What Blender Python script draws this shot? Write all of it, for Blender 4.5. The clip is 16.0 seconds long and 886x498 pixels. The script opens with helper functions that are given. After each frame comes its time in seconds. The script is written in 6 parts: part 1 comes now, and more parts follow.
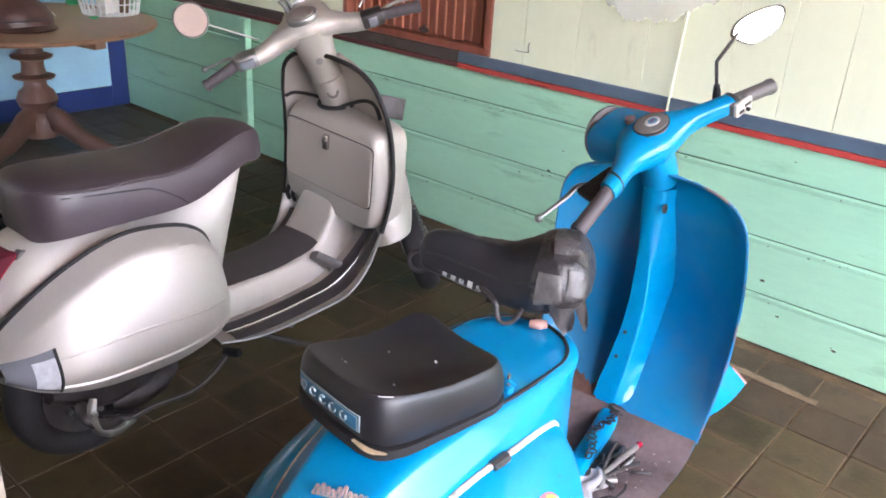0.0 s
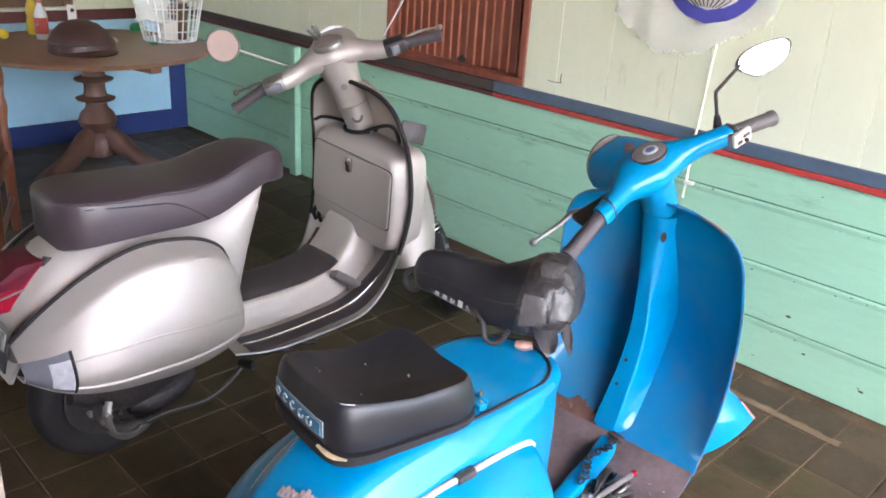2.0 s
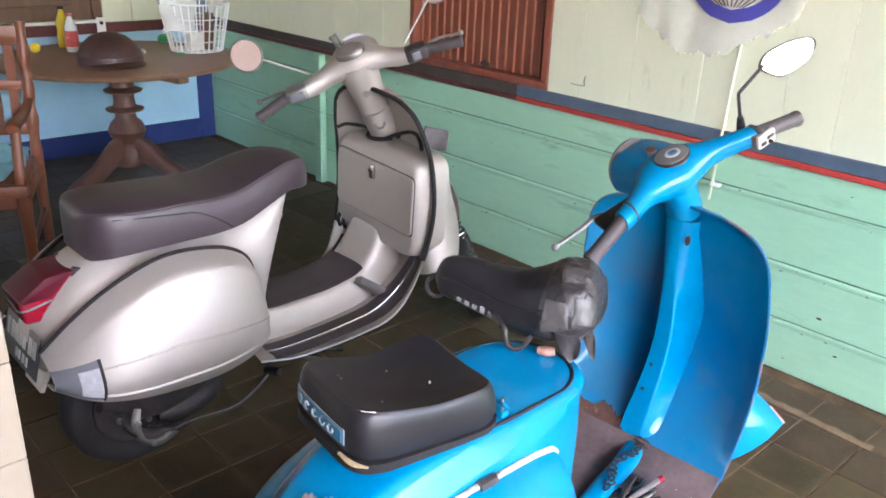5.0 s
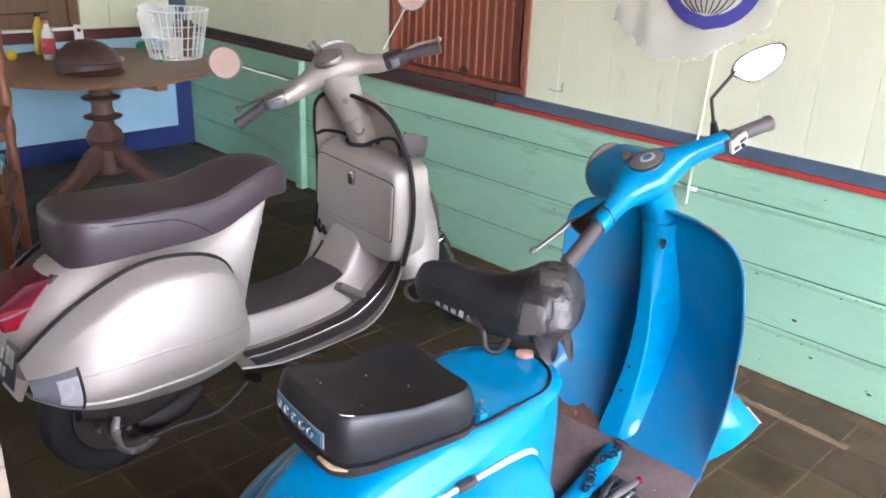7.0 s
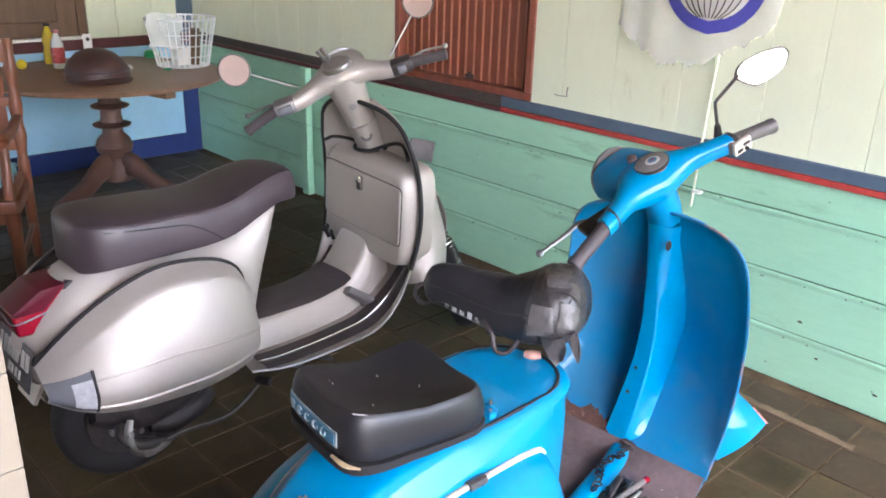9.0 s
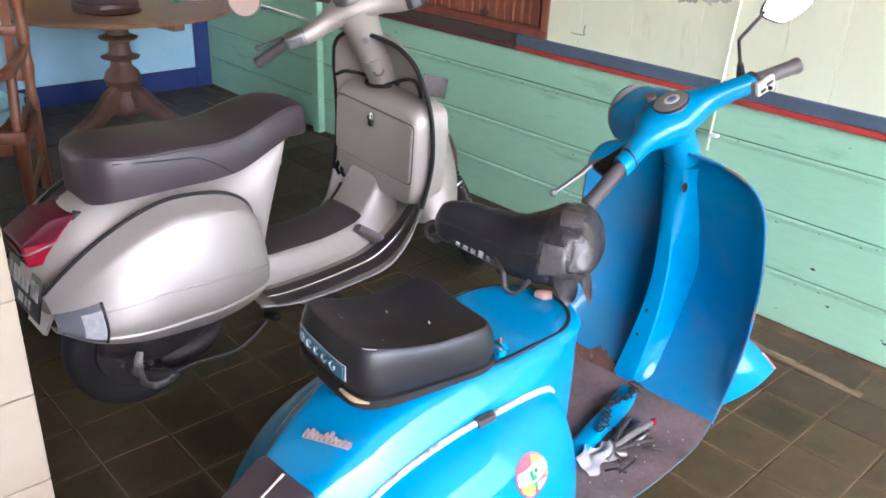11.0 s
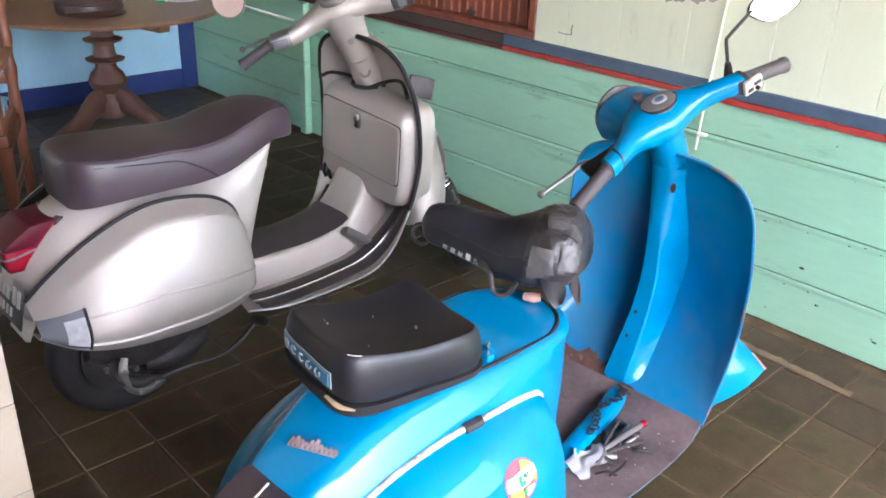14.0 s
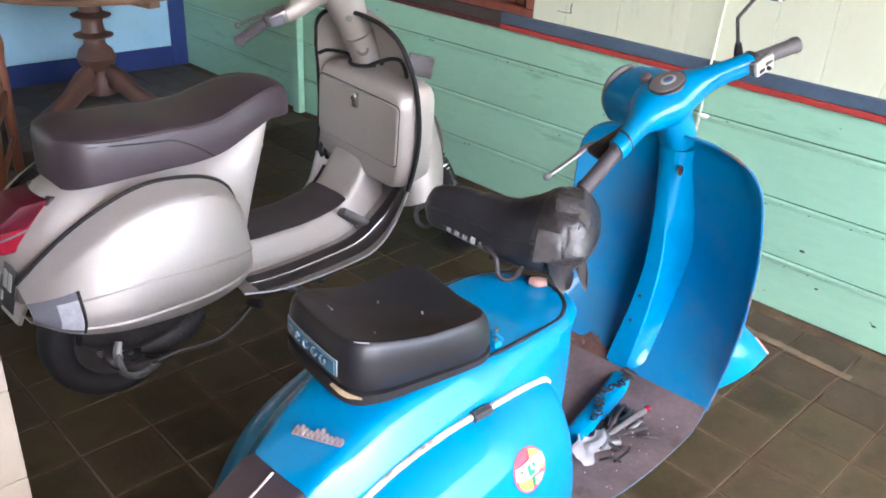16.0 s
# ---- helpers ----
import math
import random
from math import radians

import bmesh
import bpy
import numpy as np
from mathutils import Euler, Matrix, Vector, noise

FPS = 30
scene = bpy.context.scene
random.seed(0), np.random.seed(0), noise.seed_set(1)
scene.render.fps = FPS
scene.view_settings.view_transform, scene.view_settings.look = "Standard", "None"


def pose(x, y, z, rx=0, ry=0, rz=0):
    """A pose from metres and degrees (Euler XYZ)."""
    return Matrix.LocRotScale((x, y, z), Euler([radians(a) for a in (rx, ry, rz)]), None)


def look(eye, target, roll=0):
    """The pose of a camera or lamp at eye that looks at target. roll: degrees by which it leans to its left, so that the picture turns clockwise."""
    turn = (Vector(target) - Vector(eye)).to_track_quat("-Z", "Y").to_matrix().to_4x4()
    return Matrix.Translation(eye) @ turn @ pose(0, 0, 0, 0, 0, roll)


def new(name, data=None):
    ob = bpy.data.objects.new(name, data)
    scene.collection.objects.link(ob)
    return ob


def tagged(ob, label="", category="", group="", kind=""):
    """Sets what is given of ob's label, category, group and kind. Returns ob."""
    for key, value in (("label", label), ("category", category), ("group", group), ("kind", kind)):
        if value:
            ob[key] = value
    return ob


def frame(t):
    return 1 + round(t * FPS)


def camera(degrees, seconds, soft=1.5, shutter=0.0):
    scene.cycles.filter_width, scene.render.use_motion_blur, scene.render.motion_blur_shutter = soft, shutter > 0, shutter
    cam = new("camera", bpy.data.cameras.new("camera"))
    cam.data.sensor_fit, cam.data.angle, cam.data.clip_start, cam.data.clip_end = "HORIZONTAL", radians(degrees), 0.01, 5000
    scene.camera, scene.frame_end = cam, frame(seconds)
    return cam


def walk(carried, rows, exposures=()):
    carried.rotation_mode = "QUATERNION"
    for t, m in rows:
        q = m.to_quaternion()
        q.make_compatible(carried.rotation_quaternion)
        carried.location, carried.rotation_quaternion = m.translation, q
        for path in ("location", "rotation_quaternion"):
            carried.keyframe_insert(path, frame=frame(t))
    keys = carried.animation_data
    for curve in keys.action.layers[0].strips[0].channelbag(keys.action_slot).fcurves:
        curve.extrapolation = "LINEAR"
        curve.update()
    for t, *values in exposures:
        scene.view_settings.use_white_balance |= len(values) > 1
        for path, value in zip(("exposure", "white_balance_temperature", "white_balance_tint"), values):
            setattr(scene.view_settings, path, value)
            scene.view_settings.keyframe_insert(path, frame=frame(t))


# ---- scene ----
cam = camera(56.5, 16.0, soft=1.8)
PATH = [
    (0, (0.045, 0.109, 1.535), (-1.122, 1.516, 0.724), 3.7),
    (0.5, (0.103, 0.131, 1.542), (-1.108, 1.527, 0.778), 3.7),
    (1, (0.146, 0.14, 1.544), (-1.103, 1.508, 0.79), 3.8),
    (1.5, (0.175, 0.164, 1.544), (-1.1, 1.505, 0.785), 3.9),
    (2, (0.191, 0.177, 1.543), (-1.11, 1.496, 0.789), 3.7),
    (2.5, (0.197, 0.191, 1.54), (-1.114, 1.49, 0.772), 3.2),
    (3, (0.198, 0.196, 1.542), (-1.136, 1.473, 0.775), 2.5),
    (3.5, (0.196, 0.193, 1.544), (-1.167, 1.445, 0.786), 2.2),
    (6, (0.208, 0.189, 1.55), (-1.128, 1.481, 0.811), 2.2),
    (6.5, (0.212, 0.188, 1.549), (-1.117, 1.489, 0.813), 2.2),
    (7, (0.216, 0.185, 1.551), (-1.11, 1.491, 0.818), 2.3),
    (7.5, (0.211, 0.186, 1.55), (-1.115, 1.498, 0.827), 2.1),
    (8, (0.228, 0.167, 1.556), (-1.1, 1.478, 0.837), 2.0),
    (8.5, (0.231, 0.164, 1.557), (-1.102, 1.471, 0.84), 1.8),
    (9, (0.232, 0.16, 1.556), (-1.107, 1.46, 0.835), 1.8),
    (9.5, (0.229, 0.158, 1.548), (-1.108, 1.44, 0.792), 2.3),
    (9.7, (0.227, 0.158, 1.544), (-1.108, 1.43, 0.77), 2.4),
    (11.8, (0.213, 0.18, 1.533), (-1.086, 1.434, 0.672), 3.0),
    (12, (0.215, 0.182, 1.533), (-1.081, 1.441, 0.676), 3.0),
    (12.5, (0.217, 0.181, 1.533), (-1.076, 1.449, 0.685), 3.0),
    (13, (0.214, 0.181, 1.534), (-1.078, 1.45, 0.685), 3.1),
    (13.5, (0.209, 0.183, 1.534), (-1.08, 1.455, 0.684), 3.0),
    (14, (0.206, 0.187, 1.532), (-1.089, 1.455, 0.685), 2.6),
    (14.5, (0.202, 0.193, 1.531), (-1.084, 1.465, 0.677), 2.6),
    (15, (0.188, 0.199, 1.529), (-1.059, 1.499, 0.66), 2.6),
    (15.5, (0.171, 0.19, 1.526), (-1.082, 1.474, 0.644), 2.6),
    (16, (0.156, 0.19, 1.52), (-1.103, 1.464, 0.631), 3.2),
]
walk(cam, [(t, look(eye, target, roll)) for t, eye, target, roll in PATH], [(0.0, 4.37, 6170, 17), (2.0, 4.28, 6150, 16), (3.5, 4.31, 6130, 16), (7.5, 4.27, 6100, 16), (9.5, 4.26, 6080, 15), (12.0, 4.25, 6020, 15), (16.0, 4.29, 6030, 15)])

# ---- daylight: hazy sky and soft sun, the porch open towards +x above an added, unseen low wall ----
world = bpy.data.worlds.new("sky")
scene.world = world
world.use_nodes = True
wn = world.node_tree.nodes
sky = wn.new("ShaderNodeTexSky")
sky.sky_type, sky.sun_disc = "NISHITA", False
sky.sun_elevation, sky.sun_rotation = radians(52), radians(110)
sky.dust_density, sky.ozone_density = 4.0, 1.0
world.node_tree.links.new(sky.outputs[0], wn["Background"].inputs[0])
wn["Background"].inputs[1].default_value = 0.15
sun_data = bpy.data.lights.new("sun", "SUN")
sun_data.energy, sun_data.angle, sun_data.color = 3.0, radians(12), (1.0, 0.95, 0.87)
sun = new("sun", sun_data)
sun.matrix_world = look((8, -3, 11), (0, 0, 0))


# ---- materials ----
def material(name, color, rough=0.5, metal=0.0, vary=0.15, scale=6.0, grain=60.0, bump=0.1, coat=0.0, coat_rough=0.08, dirt=None, dirt_amount=0.0,
             dirt_scale=3.0, stretch=(1, 1, 1), per_object=0.0, per_island=0.0, spec=0.5):
    """A procedural surface: broad and fine variation of colour, stains with a shape of their own, fine relief."""
    m = bpy.data.materials.new(name)
    m.use_nodes = True
    n, l = m.node_tree.nodes, m.node_tree.links
    b = n["Principled BSDF"]
    b.inputs["Roughness"].default_value = rough
    b.inputs["Metallic"].default_value = metal
    b.inputs["Coat Weight"].default_value = coat
    b.inputs["Coat Roughness"].default_value = coat_rough
    b.inputs["Specular IOR Level"].default_value = spec
    tc, mp = n.new("ShaderNodeTexCoord"), n.new("ShaderNodeMapping")
    mp.inputs["Scale"].default_value = stretch
    l.new(tc.outputs["Object"], mp.inputs["Vector"])
    if per_object:
        info, far = n.new("ShaderNodeObjectInfo"), n.new("ShaderNodeMath")
        far.operation = "MULTIPLY"
        far.inputs[1].default_value = 37.0
        l.new(info.outputs["Random"], far.inputs[0])
        l.new(far.outputs[0], mp.inputs["Location"])
    big, fine = n.new("ShaderNodeTexNoise"), n.new("ShaderNodeTexNoise")
    for t, s, d in ((big, scale, 5), (fine, grain, 3)):
        t.inputs["Scale"].default_value, t.inputs["Detail"].default_value = s, d
        l.new(mp.outputs["Vector"], t.inputs["Vector"])
    mul = n.new("ShaderNodeMath")
    mul.operation = "MULTIPLY_ADD"
    mul.inputs[1].default_value = 0.35
    l.new(fine.outputs["Fac"], mul.inputs[0])
    l.new(big.outputs["Fac"], mul.inputs[2])
    value = mul.outputs[0]
    for amount, kind in ((per_object, "ObjectInfo"), (per_island, "NewGeometry")):
        if amount:
            src = n.new("ShaderNode" + kind)
            add = n.new("ShaderNodeMath")
            add.operation = "MULTIPLY_ADD"
            add.inputs[1].default_value = amount
            l.new(src.outputs["Random" if kind == "ObjectInfo" else "Random Per Island"], add.inputs[0])
            l.new(value, add.inputs[2])
            value = add.outputs[0]
    ramp = n.new("ShaderNodeMapRange")
    ramp.inputs["From Min"].default_value, ramp.inputs["From Max"].default_value = 0.35, 1.0 + per_object + per_island
    ramp.inputs["To Min"].default_value, ramp.inputs["To Max"].default_value = 1 - vary, 1 + vary
    l.new(value, ramp.inputs["Value"])
    mix = n.new("ShaderNodeVectorMath")
    mix.operation = "SCALE"
    mix.inputs[0].default_value = color
    l.new(ramp.outputs[0], mix.inputs["Scale"])
    col = mix.outputs[0]
    if dirt:
        st = n.new("ShaderNodeTexNoise")
        st.inputs["Scale"].default_value, st.inputs["Detail"].default_value, st.inputs["Roughness"].default_value = dirt_scale, 8, 0.65
        l.new(mp.outputs["Vector"], st.inputs["Vector"])
        rg = n.new("ShaderNodeMapRange")
        rg.inputs["From Min"].default_value, rg.inputs["From Max"].default_value = 0.72 - 0.4 * dirt_amount, 0.82 - 0.3 * dirt_amount
        l.new(st.outputs["Fac"], rg.inputs["Value"])
        mx = n.new("ShaderNodeMix")
        mx.data_type = "RGBA"
        l.new(rg.outputs[0], mx.inputs["Factor"])
        l.new(col, mx.inputs["A"])
        mx.inputs["B"].default_value = (*dirt, 1)
        col = mx.outputs["Result"]
    l.new(col, b.inputs["Base Color"])
    rr = n.new("ShaderNodeMapRange")
    rr.inputs["To Min"].default_value, rr.inputs["To Max"].default_value = max(0.02, rough - 0.08), min(1, rough + 0.1)
    l.new(big.outputs["Fac"], rr.inputs["Value"])
    l.new(rr.outputs[0], b.inputs["Roughness"])
    if bump:
        bp = n.new("ShaderNodeBump")
        bp.inputs["Strength"].default_value, bp.inputs["Distance"].default_value = bump, 0.004
        l.new(fine.outputs["Fac"], bp.inputs["Height"])
        l.new(bp.outputs[0], b.inputs["Normal"])
    return m


GREEN = material("green_painted_plank", (0.315, 0.575, 0.405), 0.5, vary=0.16, scale=2.5, grain=30, bump=0.25, dirt=(0.21, 0.40, 0.28), dirt_amount=0.30, dirt_scale=5, stretch=(0.35, 1, 1.6), per_object=0.25)
GROOVE = material("dirty_dark_green_joint", (0.085, 0.155, 0.115), 0.7, vary=0.5, scale=4, grain=30, bump=0.2, stretch=(0.6, 1, 1))
CREAM = material("cream_painted_board", (0.70, 0.735, 0.56), 0.5, vary=0.07, scale=2.0, grain=24, bump=0.2, dirt=(0.56, 0.57, 0.43), dirt_amount=0.24, dirt_scale=6, stretch=(1.5, 1, 0.4), per_object=0.2)
BAND = material("slate_blue_trim_paint", (0.075, 0.115, 0.165), 0.45, vary=0.2, scale=5, grain=40, bump=0.2, dirt=(0.2, 0.2, 0.2), dirt_amount=0.05)
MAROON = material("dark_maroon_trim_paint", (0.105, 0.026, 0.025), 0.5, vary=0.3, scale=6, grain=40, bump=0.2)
DARKBROWN = material("dark_brown_paint", (0.045, 0.026, 0.026), 0.6, vary=0.3, scale=6, grain=40, bump=0.2)
DULLRAIL = material("dark_grey_brown_rail_paint", (0.056, 0.044, 0.038), 0.6, vary=0.4, scale=5, grain=40, bump=0.2, dirt=(0.03, 0.05, 0.04), dirt_amount=0.3)
RED = material("red_trim_paint", (0.40, 0.045, 0.04), 0.45, vary=0.25, scale=6, grain=40, bump=0.2)
WHITE = material("white_paint", (0.78, 0.78, 0.74), 0.5, vary=0.08, bump=0.1)
SKYBLUE = material("light_blue_wall_paint", (0.39, 0.67, 0.86), 0.55, vary=0.08, scale=3, grain=40, bump=0.15)
NAVY = material("dark_blue_wall_paint", (0.018, 0.040, 0.175), 0.5, vary=0.2, scale=3, grain=40, bump=0.15)
def floor_material(name, base, stain, rough, vary, per_object, spec=0.28, bump=0.3, rim=None):
    """Old cement: each piece a little different, with brown stains and dark blotches that run across the joints."""
    m = material(name, base, rough, spec=spec, vary=vary, scale=9, grain=70, bump=bump, per_object=per_object)
    n, l = m.node_tree.nodes, m.node_tree.links
    b = n["Principled BSDF"]
    col = b.inputs["Base Color"].links[0].from_socket
    geo = n.new("ShaderNodeNewGeometry")
    for scale, detail, lo, hi, colour, top in ((2.6, 6, 0.46, 0.66, stain, 0.85), (7.0, 9, 0.54, 0.70, [0.45 * c for c in base], 0.7), (31.0, 4, 0.60, 0.72, [1.7 * c for c in base], 0.35)):
        t, r, mx = n.new("ShaderNodeTexNoise"), n.new("ShaderNodeMapRange"), n.new("ShaderNodeMix")
        t.inputs["Scale"].default_value, t.inputs["Detail"].default_value, t.inputs["Roughness"].default_value = scale, detail, 0.62
        r.inputs["From Min"].default_value, r.inputs["From Max"].default_value, r.inputs["To Max"].default_value = lo, hi, top
        mx.data_type = "RGBA"
        l.new(geo.outputs["Position"], t.inputs["Vector"])
        l.new(t.outputs["Fac"], r.inputs["Value"])
        l.new(r.outputs[0], mx.inputs["Factor"])
        l.new(col, mx.inputs["A"])
        mx.inputs["B"].default_value = (*colour, 1)
        col = mx.outputs["Result"]
    if rim:
        tc, sep, mx2 = n.new("ShaderNodeTexCoord"), n.new("ShaderNodeSeparateXYZ"), n.new("ShaderNodeMath")
        l.new(tc.outputs["Object"], sep.inputs[0])
        sides = []
        for axis in ("X", "Y"):
            ab = n.new("ShaderNodeMath")
            ab.operation = "ABSOLUTE"
            l.new(sep.outputs[axis], ab.inputs[0])
            sides.append(ab.outputs[0])
        mx2.operation = "MAXIMUM"
        l.new(sides[0], mx2.inputs[0])
        l.new(sides[1], mx2.inputs[1])
        wob, add, r, mx = n.new("ShaderNodeTexNoise"), n.new("ShaderNodeMath"), n.new("ShaderNodeMapRange"), n.new("ShaderNodeMix")
        wob.inputs["Scale"].default_value, wob.inputs["Detail"].default_value = 14.0, 5
        l.new(geo.outputs["Position"], wob.inputs["Vector"])
        add.operation = "MULTIPLY_ADD"
        add.inputs[1].default_value = 0.06
        l.new(wob.outputs["Fac"], add.inputs[0])
        l.new(mx2.outputs[0], add.inputs[2])
        r.inputs["From Min"].default_value, r.inputs["From Max"].default_value, r.inputs["To Max"].default_value = 0.100, 0.130, 0.75
        l.new(add.outputs[0], r.inputs["Value"])
        mx.data_type = "RGBA"
        l.new(r.outputs[0], mx.inputs["Factor"])
        l.new(col, mx.inputs["A"])
        mx.inputs["B"].default_value = (*rim, 1)
        col = mx.outputs["Result"]
    l.new(col, b.inputs["Base Color"])
    return m


TILE = floor_material("dark_olive_cement_tile", (0.049, 0.0385, 0.0195), (0.056, 0.0340, 0.0240), 0.46, 0.6, 0.5, 0.22, rim=(0.076, 0.0560, 0.0340))
TILEBROWN = floor_material("brown_cement_tile", (0.058, 0.0430, 0.0280), (0.040, 0.0275, 0.0190), 0.55, 0.4, 0.4, 0.2, rim=(0.054, 0.0380, 0.0260))
GROUT = floor_material("sandy_tile_grout", (0.115, 0.083, 0.049), (0.030, 0.020, 0.013), 0.9, 0.4, 0.0)
BROWNWOOD = material("red_brown_shutter_wood", (0.225, 0.066, 0.038), 0.5, vary=0.45, scale=6, grain=40, bump=0.3, stretch=(3, 1, 0.4), per_object=0.3)
DOORWOOD = material("brown_cupboard_wood", (0.125, 0.068, 0.034), 0.4, vary=0.3, scale=5, grain=40, bump=0.2, stretch=(3, 3, 0.4))
# glare on the tabletop is put into this lighter wood, not the pedestal's
TABLEWOOD = material("worn_table_wood", (0.23, 0.13, 0.085), 0.36, vary=0.3, scale=5, grain=50, bump=0.2, stretch=(1, 3, 1), dirt=(0.28, 0.2, 0.14), dirt_amount=0.1)
PEDESTALWOOD = material("dark_pedestal_wood", (0.135, 0.068, 0.048), 0.42, vary=0.3, scale=6, grain=50, bump=0.2, stretch=(2, 2, 0.6), dirt=(0.22, 0.13, 0.09), dirt_amount=0.12)
CHAIRWOOD = material("varnished_chair_wood", (0.215, 0.078, 0.040), 0.35, vary=0.3, scale=6, grain=60, bump=0.15, stretch=(2, 2, 0.5))
PILLAR = material("cream_pillar_tile", (0.33, 0.275, 0.205), 0.4, vary=0.12, scale=4, grain=40, bump=0.2, per_object=0.3)
# for the added walls out of view that hold back light
SCREENWALL = material("unseen_brown_wall", (0.185, 0.125, 0.092), 0.6, vary=0.15, scale=3, grain=40, bump=0.2)
CEIL = material("unseen_dark_ceiling", (0.11, 0.074, 0.054), 0.6, vary=0.1, bump=0.1)
EARTH = material("dry_yard_earth", (0.34, 0.27, 0.19), 0.95, vary=0.25, scale=1.2, grain=20, bump=0.5)
SILVER = material("silver_champagne_paint", (0.425, 0.390, 0.357), 0.56, metal=0.52, vary=0.05, scale=4, grain=300, bump=0.02, coat=0.12, dirt=(0.46, 0.41, 0.37), dirt_amount=-0.05, dirt_scale=5)
BLUE = material("bright_blue_paint", (0.0, 0.190, 0.402), 0.42, vary=0.18, scale=3, grain=9, bump=0.10, spec=0.08, coat=0.55, coat_rough=0.03, dirt=(0.005, 0.07, 0.16), dirt_amount=0.08, dirt_scale=11)
SEAT = material("dark_brown_vinyl", (0.044, 0.032, 0.038), 0.42, vary=0.25, scale=5, grain=180, bump=0.07)
BLACKSEAT = material("black_scuffed_vinyl", (0.0115, 0.0115, 0.0145), 0.40, vary=0.4, scale=6, grain=120, bump=0.06, dirt=(0.055, 0.052, 0.054), dirt_amount=0.16, dirt_scale=13)
RUBBER = material("black_rubber", (0.019, 0.018, 0.019), 0.65, spec=0.2, vary=0.3, scale=10, grain=120, bump=0.3)
GRIP = material("grey_black_grip_rubber", (0.075, 0.068, 0.067), 0.55, vary=0.3, scale=10, grain=150, bump=0.4)
CHROME = material("worn_chrome", (0.46, 0.45, 0.44), 0.2, metal=1.0, vary=0.15, scale=10, grain=90, bump=0.05, dirt=(0.25, 0.2, 0.15), dirt_amount=0.1, dirt_scale=12)
STEEL = material("dull_aluminium", (0.29, 0.285, 0.28), 0.46, metal=0.9, vary=0.25, scale=10, grain=90, bump=0.1)
GREASE = material("greasy_dark_metal", (0.036, 0.031, 0.032), 0.5, metal=0.3, vary=0.5, scale=12, grain=70, bump=0.5, dirt=(0.14, 0.12, 0.10), dirt_amount=0.12, dirt_scale=18)
RUST = material("rusty_grey_floor_metal", (0.100, 0.073, 0.074), 0.72, vary=0.55, scale=8, grain=70, bump=0.5, dirt=(0.052, 0.030, 0.027), dirt_amount=0.40, dirt_scale=7)
REDLENS = material("red_lamp_plastic", (0.24, 0.006, 0.022), 0.2, vary=0.15, scale=12, grain=200, bump=0.1, coat=0.5)
GREYPLASTIC = material("grey_lens_plastic", (0.15, 0.155, 0.175), 0.25, vary=0.15, scale=14, grain=200, bump=0.1, coat=0.4)
CLEARLENS = material("milky_clear_lens", (0.55, 0.56, 0.60), 0.15, vary=0.2, scale=30, grain=120, bump=0.3, coat=0.5)
PLATEBLACK = material("black_enamel_plate", (0.025, 0.025, 0.027), 0.4, vary=0.2, bump=0.1)
PLATEWHITE = material("white_plate_ink", (0.42, 0.42, 0.41), 0.5, vary=0.2, scale=20, bump=0.1)
MAT = material("dark_purple_grey_mat", (0.050, 0.042, 0.046), 0.6, vary=0.25, scale=12, grain=120, bump=0.3)
PINKRUST = material("pinkish_rusty_metal", (0.40, 0.22, 0.18), 0.6, vary=0.3, scale=30, bump=0.3)
TAPE = material("dusty_black_tape", (0.034, 0.031, 0.032), 0.30, vary=0.5, scale=14, grain=90, bump=0.4, dirt=(0.14, 0.13, 0.13), dirt_amount=0.2, dirt_scale=14, per_object=0.4)
STRIP = material("dirty_white_rubber_strip", (0.50, 0.46, 0.41), 0.6, vary=0.3, scale=12, grain=90, bump=0.3, dirt=(0.13, 0.09, 0.07), dirt_amount=0.55, dirt_scale=16)
FOAM = material("torn_yellow_foam", (0.42, 0.32, 0.19), 0.95, vary=0.4, scale=30, grain=120, bump=0.8)
MIRROR = material("mirror_glass", (0.86, 0.86, 0.86), 0.03, metal=1.0, vary=0.03, bump=0.0)
CLOTH = material("off_white_thin_cloth", (0.88, 0.88, 0.83), 0.9, vary=0.08, scale=6, grain=200, bump=0.3)
CLOTH.node_tree.nodes["Principled BSDF"].inputs["Alpha"].default_value = 0.34
PRINTBLUE = material("blue_cloth_print", (0.07, 0.07, 0.36), 0.85, vary=0.15, scale=8, grain=150, bump=0.2)
PRINTWHITE = material("white_cloth_print", (0.68, 0.67, 0.64), 0.85, vary=0.08, scale=8, grain=150, bump=0.2)


# ---- mesh helpers ----
def spline(keys, t):
    """Smooth value at t through keys (t, value...)."""
    ts = [k[0] for k in keys]
    if t <= ts[0]:
        return np.array(keys[0][1:], float)
    if t >= ts[-1]:
        return np.array(keys[-1][1:], float)
    i = max(j for j in range(len(ts) - 1) if ts[j] <= t)
    p = [np.array(k[1:], float) for k in keys]
    h = ts[i + 1] - ts[i]
    s = (t - ts[i]) / h

    def slope(j):
        if j == 0 or j == len(ts) - 1:
            k = 0 if j == 0 else j - 1
            return (p[k + 1] - p[k]) / (ts[k + 1] - ts[k])
        a, b = (p[j] - p[j - 1]) / (ts[j] - ts[j - 1]), (p[j + 1] - p[j]) / (ts[j + 1] - ts[j])
        return np.where(a * b > 0, (a + b) / 2, 0 if len(p[0]) == 1 else (a + b) / 2)
    m0, m1 = slope(i) * h, slope(i + 1) * h
    return (2 * s**3 - 3 * s**2 + 1) * p[i] + (s**3 - 2 * s**2 + s) * m0 + (3 * s**2 - 2 * s**3) * p[i + 1] + (s**3 - s**2) * m1


